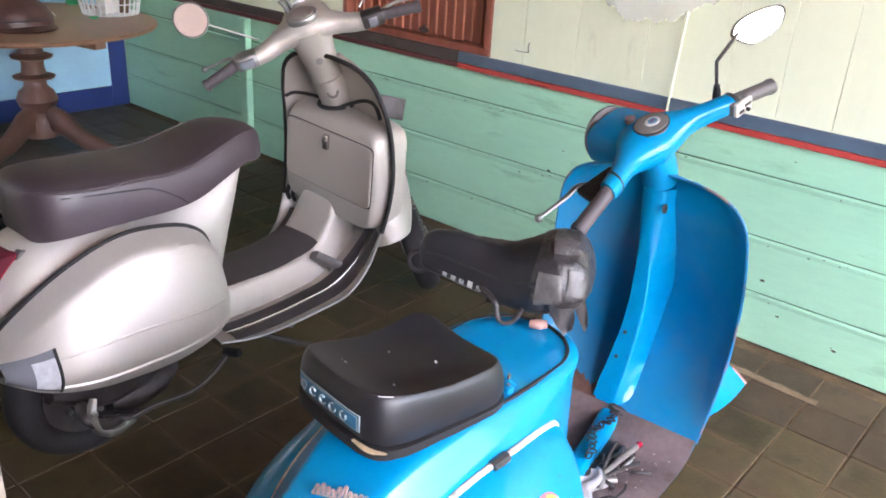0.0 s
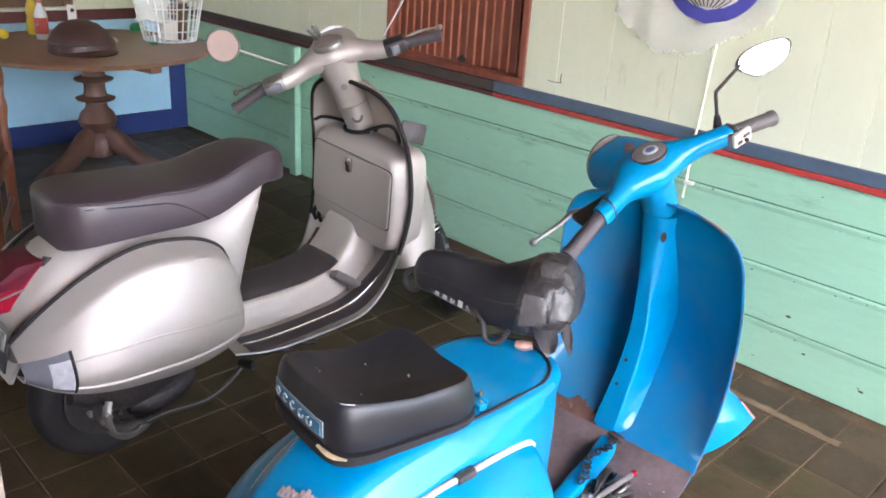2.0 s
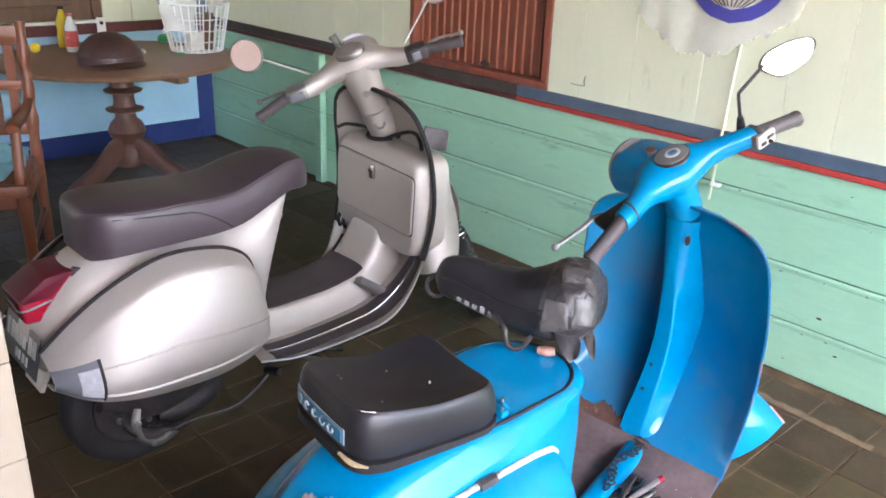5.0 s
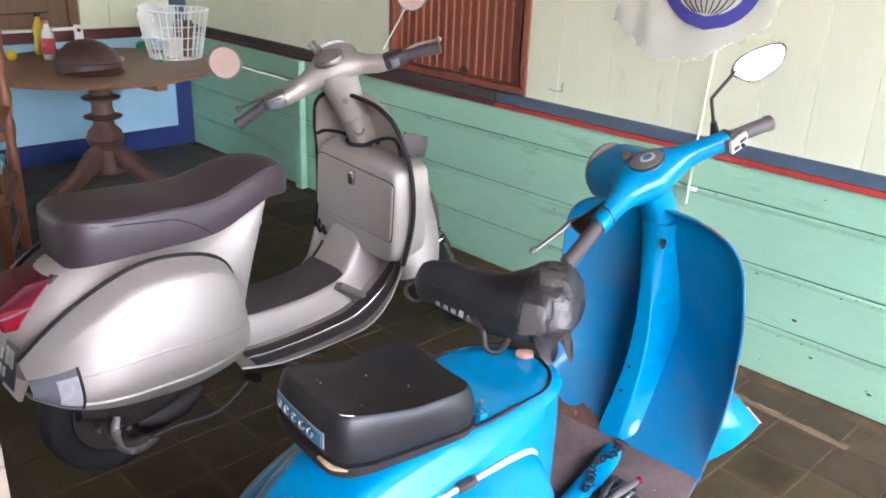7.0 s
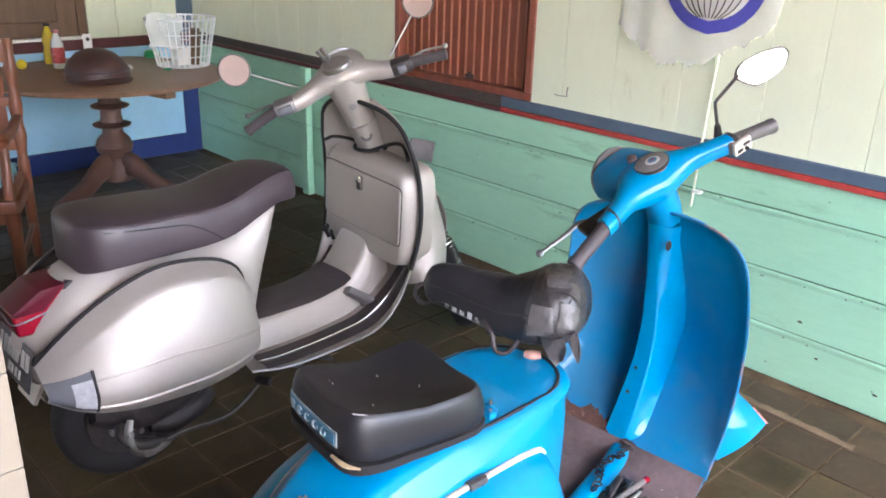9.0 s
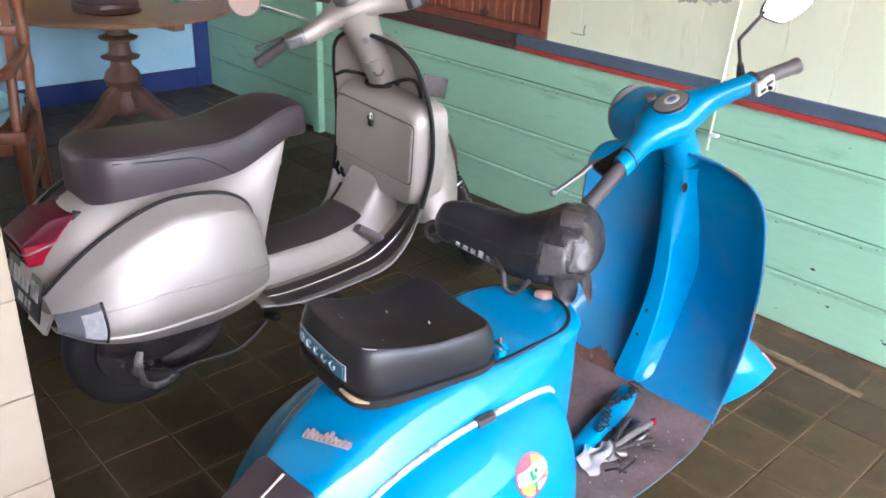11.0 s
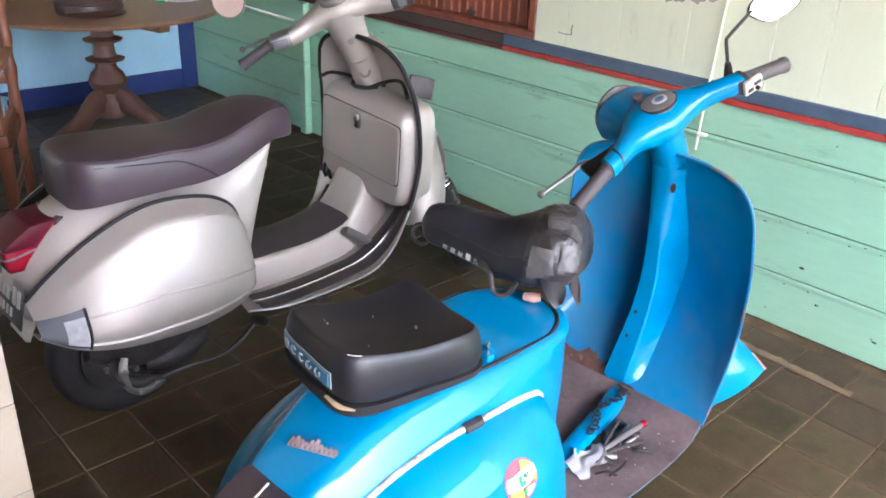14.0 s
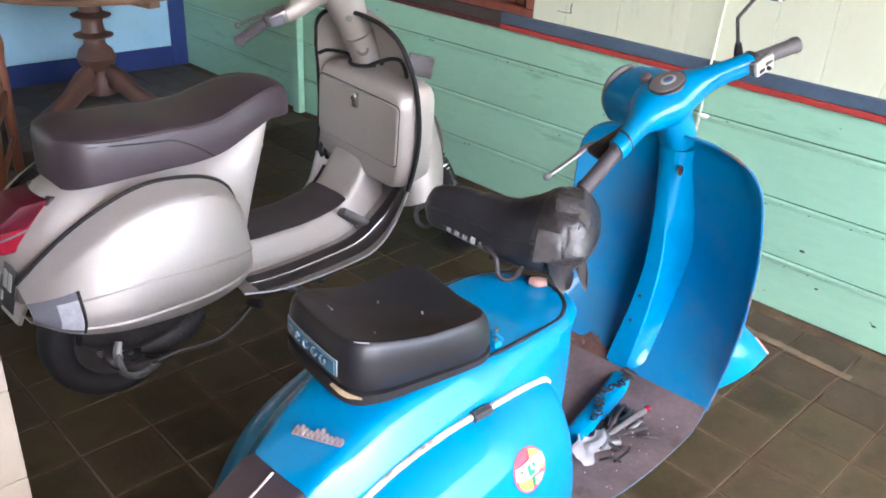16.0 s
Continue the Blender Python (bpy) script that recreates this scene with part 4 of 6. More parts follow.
for k, (x, w) in enumerate(((-0.105, 0.016), (-0.075, 0.022), (-0.046, 0.022), (-0.017, 0.022), (0.012, 0.022), (0.055, 0.022), (0.085, 0.022))):
    part("plate_mark", box(x, x + w, -0.0045, -0.002, -0.005, 0.042, 0.001, 1), PLATEWHITE, pl, m=pl_m)
for x in (-0.03, -0.008, 0.02, 0.045):
    part("plate_mark", box(x, x + 0.014, -0.0045, -0.002, -0.044, -0.018, 0.001, 1), PLATEWHITE, pl, m=pl_m)
part("mud_flap", loft([[(-0.05, -0.135, 0.42), (0.085, -0.135, 0.42), (0.085, -0.125, 0.42), (-0.05, -0.125, 0.42)], [(-0.04, -0.165, 0.355), (0.075, -0.165, 0.355), (0.075, -0.155, 0.35), (-0.04, -0.155, 0.35)]]), SILVER, sil)

# engine under the right cowl, kick lever, silencer, stand
eng_bm = body([(-0.02, 0.22, 0.34, 0.10, 0.10), (0.08, 0.18, 0.38, 0.16, 0.16), (0.22, 0.20, 0.40, 0.17, 0.17), (0.36, 0.25, 0.38, 0.12, 0.12)], 26, 3, 40)
for v in eng_bm.verts:
    v.co += v.co.normalized() * (0.016 * noise.noise(v.co * 17) + 0.008 * noise.noise(v.co * 46))
eng = part("engine", eng_bm, GREASE, sil, "greasy engine block")
part("silencer", tube([(0.06, 0.34, 0.20), (0.08, 0.27, 0.18), (0.09, 0.19, 0.17), (0.09, 0.13, 0.17)], [0.03, 0.045, 0.045, 0.02], 16), GREASE, sil)
part("exhaust_tip", tube([(0.16, 0.02, 0.25), (0.20, 0.01, 0.235), (0.21, 0.05, 0.20), (0.20, 0.10, 0.19)], 0.016, 10), GREASE, sil)
kick = part("kick_lever", tube([(0.19, 0.06, 0.20), (0.21, 0.12, 0.19), (0.215, 0.19, 0.195), (0.22, 0.30, 0.19), (0.22, 0.37, 0.215), (0.22, 0.43, 0.262)], [0.015, 0.011, 0.0085, 0.008, 0.008, 0.008], 10), GREASE, sil, "bent metal kick-start lever")
part("worn_edge", tube([(0.222, 0.125, 0.197), (0.224, 0.19, 0.202), (0.229, 0.30, 0.197), (0.229, 0.37, 0.222), (0.228, 0.42, 0.258)], 0.0028, 6), DUSTY, kick, "rubbed pale edge")
part("engine_bracket", tube([(0.20, 0.035, 0.285), (0.215, 0.02, 0.25), (0.215, 0.03, 0.20), (0.21, 0.07, 0.17), (0.205, 0.12, 0.175), (0.20, 0.15, 0.19)], [0.010, 0.013, 0.013, 0.021, 0.022, 0.009], 10, 5, 0.6), STEEL, eng, "pale worn metal bracket")
for x, y, z in ((0.222, 0.022, 0.255), (0.218, 0.06, 0.175), (0.218, 0.105, 0.185)):
    part("bracket_bolt", lathe([(0.009, 0), (0.009, 0.008), (0.005, 0.010)], 6, m=pose(x, y, z, 0, 90, 0)), STEEL, eng)
part("kick_rubber", lathe([(0.012, 0), (0.014, 0.004), (0.014, 0.05), (0.010, 0.055)], 14, m=pose(0.205, 0.430, 0.262, 0, 80, 15)), RUBBER, kick)
st = part("stand", tube([(0.0, 0.52, 0.25), (-0.08, 0.62, 0.20), (-0.12, 0.86, 0.06), (-0.125, 0.95, 0.012)], 0.011, 10), GREASE, sil, "centre stand")
part("stand_leg", tube([(0.0, 0.52, 0.25), (0.08, 0.62, 0.20), (0.12, 0.86, 0.06), (0.125, 0.95, 0.012)], 0.011, 10), GREASE, st)

# ---- blue scooter ----
blu = thing("motor_scooter", "worn bright blue old scooter with rusty floorboard", "scooter", pose(-0.733, 0.93, 0, 0, 0, 3.5), "parked scooters")
BC = (0.0, 0.885, 1.025)
B_BAR, B_TURN = steering(BC, 28, -1.2, 70)
wheel(blu, (0, 0.07, 0.207))

b_keys = [(-0.31, 0.38, 0.455, 0.06, 0.032, 0.055, 0.43), (-0.28, 0.36, 0.515, 0.10, 0.048, 0.085, 0.45), (-0.22, 0.34, 0.588, 0.125, 0.064, 0.108, 0.51), (-0.13, 0.33, 0.652, 0.140, 0.076, 0.128, 0.578), (-0.05, 0.33, 0.690, 0.150, 0.086, 0.140, 0.61), (0.08, 0.33, 0.712, 0.155, 0.106, 0.152, 0.632),
          (0.20, 0.33, 0.710, 0.155, 0.120, 0.156, 0.634), (0.28, 0.32, 0.709, 0.152, 0.126, 0.152, 0.62), (0.34, 0.31, 0.708, 0.145, 0.128, 0.144, 0.60), (0.40, 0.36, 0.706, 0.135, 0.122, 0.130, 0.60), (0.45, 0.50, 0.704, 0.112, 0.105, 0.110, 0.62), (0.485, 0.62, 0.702, 0.082, 0.078, 0.081, 0.66), (0.50, 0.68, 0.70, 0.05, 0.045, 0.047, 0.69)]


def b_section(y):
    zb, zt, wb, wt, ws, zs = spline(b_keys, y)
    h = min(0.010, 0.3 * (zt - zs))
    half = [(wb * 0.8, zb), (wb, zb + 0.15 * (zs - zb)), (ws * 0.5 + wb * 0.5 + 0.002, (zb + zs) / 2), (ws, zs), (ws - 0.28 * (ws - wt), zs + 0.42 * (zt - zs)), (wt + 0.010, zt - 1.7 * h), (wt + 0.003, zt - 0.75 * h), (wt - 0.003, zt - 0.22 * h), (wt - 0.012, zt), (wt * 0.5, zt + 0.001)]
    return [(x, y, z) for x, z in half] + [(0, y, zt + 0.0015)] + [(-x, y, z) for x, z in half[::-1]]


bsh = part("body_shell", loft([b_section(y) for y in np.linspace(-0.31, 0.50, 60)]), BLUE, blu, "bright blue painted body")
deck = [(0.116 * math.sin(a), 0.365 + 0.125 * math.cos(a), 0.7035) for a in np.linspace(-1.57, 1.57, 20)]
deck = [(-0.112, 0.02, 0.712), (-0.118, 0.2, 0.71)] + deck + [(0.115, 0.27, 0.708), (0.108, 0.18, 0.708), (0.09, 0.08, 0.71)]
part("deck_seam", tube(deck, 0.0045, 6, 2), RUBBER, bsh, "black rubber seam")
bc_keys = [(0.0, -0.27, 0.34, 0.44, 0.075, 0.075), (0.12, -0.20, 0.30, 0.525, 0.10, 0.11), (0.30, -0.10, 0.28, 0.605, 0.122, 0.136), (0.50, 0.03, 0.27, 0.642, 0.138, 0.140), (0.70, 0.16, 0.27, 0.648, 0.150, 0.128), (0.86, 0.27, 0.27, 0.632, 0.146, 0.115), (0.95, 0.325, 0.28, 0.61, 0.14, 0.09), (1.0, 0.35, 0.30, 0.575, 0.13, 0.05)]
for side in (1, -1):
    cw = cowl(blu, bc_keys, side, BLUE, label="blue side cowl with a pale edge strip")
    part("cowl_strip", tube([cowl_point(bc_keys, side, u, 1.0, 0.006) for u in np.linspace(0.05, 0.97, 24)], 0.006 if side > 0 else 0.005, 8, 2), STRIP, cw, "dirty white rubber strip")
    if side > 0:
        part("strip_clip", tube([cowl_point(bc_keys, side, u, 1.0, 0.008) for u in (0.60, 0.63, 0.66)], 0.011, 8, 3), TAPE, cw, "black tape round the strip")
        def disc(r, out, cu=0.685, cv=0.765):
            c = cowl_point(bc_keys, 1, cu, cv)
            ring = []
            for i in range(28):
                a = 2 * math.pi * i / 28
                ring.append(Vector(cowl_point(bc_keys, 1, cu + r * math.cos(a) / 0.54, cv + r * math.sin(a) * 0.98 / 0.39, out)))
            return [Vector(cowl_point(bc_keys, 1, cu, cv, out)), ring]
        def disc_mesh(r, out, cu=0.685, cv=0.765):
            c, ring = disc(r, out, cu, cv)
            bm = bmesh.new()
            cv_, vs = bm.verts.new(c), [bm.verts.new(p) for p in ring]
            for a, b in zip(vs, vs[1:] + vs[:1]):
                bm.faces.new((cv_, a, b))
            bmesh.ops.solidify(bm, geom=bm.faces[:], thickness=0.0008)
            return bm
        INK = {k: material(k + "_sticker_ink", c, 0.3, vary=0.2, scale=60, bump=0) for k, c in (("pink", (0.60, 0.15, 0.22)), ("white", (0.72, 0.70, 0.62)), ("yellow", (0.70, 0.46, 0.07)), ("green", (0.02, 0.36, 0.17)), ("black", (0.03, 0.03, 0.035)))}
        CU, CV, SR = 0.685, 0.765, 0.036

        def ink(pts, out):
            """A printed field on the sticker, its outline in shares of the radius."""
            bm = bmesh.new()
            bm.faces.new([bm.verts.new(cowl_point(bc_keys, 1, CU + SR * p / 0.54, CV + SR * q * 0.98 / 0.39, out)) for p, q in pts])
            bmesh.ops.solidify(bm, geom=bm.faces[:], thickness=0.0006)
            return bm
        arc = lambda a0, a1, r, n=10: [(r * math.cos(radians(a0 + (a1 - a0) * i / n)), r * math.sin(radians(a0 + (a1 - a0) * i / n))) for i in range(n + 1)]
        stk = part("sticker", disc_mesh(SR, 0.0015, CU, CV), INK["pink"], cw, "round pink, yellow and white sticker")
        part("sticker_field", ink(arc(-25, 75, 0.9) + [(0.1, 0.45), (0.3, -0.1)], 0.0026), INK["yellow"], stk)
        part("sticker_field", ink(arc(195, 262, 0.88) + [(0.0, -0.35), (-0.45, -0.2)], 0.0026), INK["yellow"], stk)
        part("sticker_field", ink(arc(150, 185, 0.93, 4) + [(-0.4, -0.28), (0.35, -0.32), (0.93, 0.02), (0.9, 0.42), (0.3, 0.5), (-0.4, 0.42)], 0.0034), INK["white"], stk)
        part("sticker_field", ink(arc(280, 325, 0.85, 5) + [(0.25, -0.42), (0.0, -0.5)], 0.0030), INK["white"], stk)
        for pts in ([(-0.18, 0.28), (0.02, 0.32), (0.0, 0.02), (0.2, 0.0), (0.18, -0.22), (-0.2, -0.2)], [(0.12, 0.3), (0.34, 0.26), (0.32, 0.05), (0.14, 0.08)], [(-0.1, -0.34), (0.08, -0.3), (0.12, -0.6), (-0.05, -0.7)]):
            part("sticker_mark", ink(pts, 0.0046), INK["green"], stk)
        for k in range(5):
            p = -0.78 + 0.11 * k if k < 3 else 0.38 + 0.2 * (k - 3)
            part("sticker_mark", ink([(p, 0.1), (p + 0.05, 0.1), (p + 0.07, 0.3), (p + 0.02, 0.3)], 0.0046), INK["black"], stk)

# floor, leg shield
BP = [(0.0, 0.30, 0.285, 0.19), (0.15, 0.50, 0.27, 0.225), (0.33, 0.72, 0.262, 0.236), (0.42, 0.835, 0.275, 0.238), (0.50, 0.895, 0.34, 0.241), (0.58, 0.945, 0.46, 0.25), (0.68, 0.965, 0.60, 0.253), (0.80, 0.95, 0.77, 0.247), (0.89, 0.935, 0.88, 0.222), (0.95, 0.93, 0.926, 0.165), (0.985, 0.93, 0.941, 0.10), (1.0, 0.93, 0.945, 0.04)]
SHX = Matrix.Translation((0.022, 0, 0))
# greyer patches: dust, and the floorboard's reflection painted in with it
DUSTYBLUE = material("dusty_blue_paint_and_reflection", (0.0, 0.165, 0.35), 0.42, vary=0.2, scale=3, grain=9, bump=0.10, spec=0.08, coat=0.5, coat_rough=0.05, dirt=(0.030, 0.155, 0.285), dirt_amount=0.62, dirt_scale=1.9)
bl = shield(blu, BP, DUSTYBLUE, curl=0.015, crown=0.105, top=0.25, label="blue leg shield", m=SHX)
CHIPPED = material("chipped_blue_edge_paint", (0.0, 0.12, 0.26), 0.5, vary=0.3, scale=8, grain=60, bump=0.2, dirt=(0.16, 0.12, 0.11), dirt_amount=0.5, dirt_scale=14)
part("shield_edge", tube(shield_edge(BP, 1, 0.47, 1.0, 30, 0.015, 0.001) + shield_edge(BP, -1, 1.0, 0.47, 30, 0.015, 0.001), 0.0035, 8, 2), CHIPPED, bl, "chipped worn edge", m=SHX)
FP = [(s, y - (0.006 if z > 0.28 else 0), z + 0.004, w + 0.001) for s, y, z, w in BP if s < 0.43] + [(0.48, 0.870, 0.318, 0.239)]
FP = [(s / 0.48, y, z, w) for s, y, z, w in FP]
fl = shield(blu, FP, RUST, curl=0.0, crown=0.0, name="floorboard", label="rusty bare metal floorboard with peeling paint", nu=24, m=SHX)
bt = [(0.36, 0.26, 0.36, 0.06, 0.05), (0.50, 0.25, 0.304, 0.034, 0.026), (0.68, 0.25, 0.299, 0.031, 0.024), (0.80, 0.25, 0.300, 0.031, 0.025), (0.88, 0.26, 0.314, 0.033, 0.028)]
bm = body(bt, 16, 3.6, 20)
for v in bm.verts:
    v.co.x += 0.033 + 0.14 * (0.87 - v.co.y) * min(1, max(0, (v.co.y - 0.36) / 0.2))
part("tunnel", bm, BLUE, blu)
RUSTBROWN = material("brown_rust", (0.075, 0.036, 0.026), 0.85, vary=0.6, scale=14, grain=80, bump=0.6, dirt=(0.30, 0.19, 0.16), dirt_amount=0.34, dirt_scale=20)
def base_patch(u, v):
    y, z, w = spline(BP, 0.440 + 0.066 * v * (0.86 + 0.20 * noise.noise((6 * u, 0.3, 1.7)) + 0.08 * noise.noise((19 * u, 2.3, 0.7)) + 0.05 * noise.noise((55 * u, 4.3, 0.7))))
    q = -0.97 + 0.80 * u
    return (0.022 + w * q, y - 0.005 + 0.105 * (1 - q * q) * min(1, max(0, (z - 0.3) / 0.2)), z + 0.002)
part("rust_patch", sheet(base_patch, 150, 8, 0.002), RUSTBROWN, bl, "rusty brown foot of the leg shield")
# column cover, from the floor to the headset: a box section with rounded edges, set askew as the shield is
COL = [(0.285, 0.873, -0.032, 0.028, 0.876, 0.079), (0.34, 0.884, -0.026, 0.033, 0.914, 0.072), (0.40, 0.902, -0.018, 0.039, 0.976, 0.064), (0.50, 0.926, -0.004, 0.046, 1.051, 0.0535), (0.60, 0.938, 0.004, 0.048, 1.067, 0.065),
       (0.70, 0.940, 0.004, 0.042, 1.037, 0.071), (0.80, 0.932, -0.002, 0.040, 1.01, 0.070), (0.905, 0.912, -0.004, 0.056, 0.985, 0.072)]


def col_section(z):
    """y of the front face, x of its two edges, then where the right side meets the shield."""
    y, a, b, yc, c = spline(COL, z)
    top = min(1, max(0, (z - 0.70) / 0.14))
    pts = [(a - 0.022 + 0.012 * top, yc + 0.03 * (1 - top)), (a - 0.006 * top, y + 0.035 * top), (a + 0.002, y), (b, y), (c + 0.002 * top, y + (0.05 + 0.0 * top)), (c, yc), (c + 0.012 * (1 - top), yc + 0.05 * (1 - top) + 0.01)]
    if top < 0.01:
        pts[4] = (b + 0.35 * (c - b), y + 0.35 * (yc - y))
    out = [pts[0]]
    for p, q, r, k in zip(pts, pts[1:], pts[2:], (0.4, 0.22 + 0.25 * top, 0.16 + 0.3 * top, 0.4, 0.4)):
        for s in (0.0, 0.25, 0.5, 0.75, 1.0):
            e0, e1 = ((1 - k) * q[i] + k * p[i] for i in (0, 1)), ((1 - k) * q[i] + k * r[i] for i in (0, 1))
            out.append(tuple((1 - s) ** 2 * u + 2 * s * (1 - s) * m + s * s * w for u, m, w in zip(e0, q, e1)))
    return [(x, yy, z) for x, yy in out + [pts[-1]]]


bcol = part("steering_column", loft([col_section(z) for z in np.linspace(0.285, 0.905, 34)]), BLUE, blu)
part("column_slot", lathe([(0.011, -0.002), (0.011, 0.004)], 14, m=pose(0.062, 0.919, 0.862, 84, 0, 14) @ Matrix.Diagonal((0.6, 1.1, 1, 1))), GREASE, bcol, "dark empty lock hole")
for x, y, z in ((0.013, 0.927, 0.505), (0.006, 0.912, 0.437)):
    part("bolt_hole", lathe([(0.005, -0.004), (0.005, 0.003)], 10, m=pose(x, y, z, 76, 0, 0)), GREASE, bcol)
fender(blu, (0, 1.29, 0.200), BLUE, B_TURN, edge=PINKRUST, R=0.070, depth=0.162, half=0.082, a1=184, flare=0.12)
wheel(blu, (0, 1.385, 0.207), B_TURN, 0.16, 0.043)
part("fork", tube([(0, 0.95, 0.88), (0, 1.10, 0.55), (0.05, 1.20, 0.36), (0.08, 1.25, 0.22)], [0.018, 0.02, 0.02, 0.025], 10), GREASE, blu, m=B_TURN)

# headset
BADGEBLUE = material("blue_badge_enamel", (0.03, 0.15, 0.26), 0.35, vary=0.2, scale=30, bump=0.1)
DIALGREY = material("dusty_grey_dial", (0.13, 0.125, 0.12), 0.5, vary=0.3, scale=20, grain=90, bump=0.1)
bk = [(0.0, -0.004, -0.006, 0.070, 0.047), (0.05, -0.012, 0.0, 0.054, 0.040), (0.09, -0.034, 0.010, 0.033, 0.029), (0.13, -0.058, 0.019, 0.025, 0.024), (0.17, -0.078, 0.025, 0.024, 0.023), (0.19, -0.084, 0.026, 0.023, 0.022)]
NK = lambda z: Vector((0.0, 0.0, z)) + NECK_SHIFT * min(1.0, max(0.0, -z / 0.07))
NECK_SHIFT = B_BAR.to_3x3().inverted() @ Vector((0.022, 0.012, 0.0))
bh = bar_shell(BLUE, blu, B_BAR, 0.19, 0.0, bk)
part("headset_neck", loft([oval(k, (1, 0, 0), (0, 1, 0), a, a, 28, 2.3) for k, a in ((NK(-0.125), 0.038), (NK(-0.122), 0.041), (NK(-0.09), 0.041), (NK(-0.05), 0.044), (NK(-0.02), 0.050), (NK(0.0), 0.058), (NK(0.012), 0.060))]), BLUE, bh, m=B_BAR)
part("headlamp_shell", loft([oval((0, y, z), (1, 0, 0), (0, 0, 1), a, b, 28, 3.0) for y, z, a, b in ((-0.02, -0.010, 0.072, 0.046), (0.04, -0.020, 0.076, 0.049), (0.095, -0.038, 0.074, 0.056), (0.130, -0.052, 0.070, 0.060))]), BLUE, bh, m=B_BAR)
hl = part("headlamp_rim", lathe([(0.060, 0), (0.070, 0.002), (0.070, 0.010), (0.061, 0.014)], 30, m=B_BAR @ Matrix.Translation((0, 0.127, -0.054)) @ pose(0, 0, 0, -104, 0, 0)), DUSTY, bh, "chipped chrome headlamp rim")
part("headlamp_glass", lathe([(0.060, 0.010), (0.05, 0.022), (0.025, 0.03), (0, 0.032)], 30, m=B_BAR @ Matrix.Translation((0, 0.127, -0.054)) @ pose(0, 0, 0, -104, 0, 0)), CLEARLENS, hl)
SPEEDO = B_BAR @ pose(0.0137, -0.0116, 0, -4, 0, 0)
spd = part("speedometer", loft([oval((0, 0.0, z), (1, 0, 0), (0, 1, 0), 0.040 * k, 0.034 * k, 28, 2.0) for z, k in ((0.03, 1.05), (0.041, 1.05), (0.044, 1.0), (0.0445, 0.9))]), DIALGREY, bh, "dusty grey oval speedometer", m=SPEEDO)
part("speedometer_dial", loft([oval((0.004, 0.0, z), (1, 0, 0), (0, 1, 0), 0.019 * k, 0.0155 * k, 20) for z, k in ((0.043, 1.0), (0.0465, 0.95))]), PLATEWHITE, spd, "worn white dial centre", m=SPEEDO)
part("dial_mark", loft([oval((0.004, 0.0, z), (1, 0, 0), (0, 1, 0), 0.0115, 0.0095, 18) for z in (0.046, 0.0475)]), BADGEBLUE, spd, m=SPEEDO)
part("dial_needle", box(-0.002, 0.010, -0.0012, 0.0012, 0.047, 0.0485, 0.0004, 1), REDLENS, spd, m=SPEEDO)
part("dial_ring", loft([oval((0, 0.0, z), (1, 0, 0), (0, 1, 0), 0.040 * k, 0.034 * k, 32, 2.0) for z, k in ((0.036, 1.09), (0.0425, 1.09), (0.0432, 1.05), (0.0405, 1.045))]), RUBBER, spd, "dark rubber ring round the dial", m=SPEEDO)
part("warning_lamp_hole", lathe([(0.012, 0.026), (0.012, 0.0375), (0.008, 0.039)], 16, m=B_BAR @ Matrix.Translation((-0.0013, 0.0434, 0.005))), RUST, bh)
part("neck_hole", lathe([(0.010, 0), (0.010, 0.003)], 14, m=B_BAR @ Matrix.Translation((0.045, -0.034, -0.055)) @ pose(0, 0, 0, 90, 0, 55)), GREASE, bh)
# left grip in a darker material than the right: its shade painted in
grip(bh, B_BAR, (-0.185, -0.084, 0.026), (-0.30, -0.104, 0.0), mat=MAT)
part("arm_joint", loft([oval((x, -0.072 - 0.3 * (-0.155 - x), 0.0245), (0, 1, 0), (0, 0, 1), r, r, 22, 2.3) for x, r in ((-0.154, 0.0238), (-0.155, 0.0252), (-0.158, 0.0252), (-0.159, 0.0238))]), GREASE, bh, "dark joint round the twist arm", m=B_BAR)
grip(bh, B_BAR, (0.188, -0.084, 0.026), (0.302, -0.098, 0.008))
lever(bh, B_BAR, -1, 0.17, 0.315, -0.045, -0.004, STEEL, 0.052, 0.058, 0.02)
part("lever_bracket", box(-0.215, -0.115, -0.055, -0.005, -0.014, 0.004, 0.005), GREASE, bh, m=B_BAR)
sw = part("switch_plate", box(0.165, 0.215, -0.118, -0.106, 0.008, 0.044, 0.005), STRIP, bh, "cream plastic light switch", m=B_BAR)
part("switch_housing", box(0.163, 0.205, -0.1065, -0.084, 0.006, 0.040, 0.006), DUSTY, sw, "dirty grey switch housing", m=B_BAR)
for x0, x1, z0, z1 in ((0.171, 0.186, 0.017, 0.026), (0.188, 0.208, 0.027, 0.036)):
    part("switch_slot", box(x0, x1, -0.1205, -0.118, z0, z1, 0.001), GREASE, sw, m=B_BAR)
part("switch_knob", lathe([(0.0048, 0), (0.0048, 0.006), (0.003, 0.0075)], 12, m=B_BAR @ pose(0.196, -0.118, 0.019, 90, 0, 0)), RUBBER, sw, "small black switch knob")
part("bar_collar", loft([oval((x, -0.084, 0.026), (0, 1, 0), (0, 0, 1), 0.0245, 0.0235, 18, 2.5) for x in (0.180, 0.189)]), GREASE, bh, m=B_BAR)
ms = part("mirror_stalk", tube([(0.098, 1.04, 1.075), (0.095, 1.027, 1.123), (0.095, 0.987, 1.198), (0.095, 0.984, 1.207), (0.0955, 0.992, 1.212), (0.096, 1.085, 1.258)], 0.0042, 8, 1), GREASE, bh, "thin black mirror stalk")
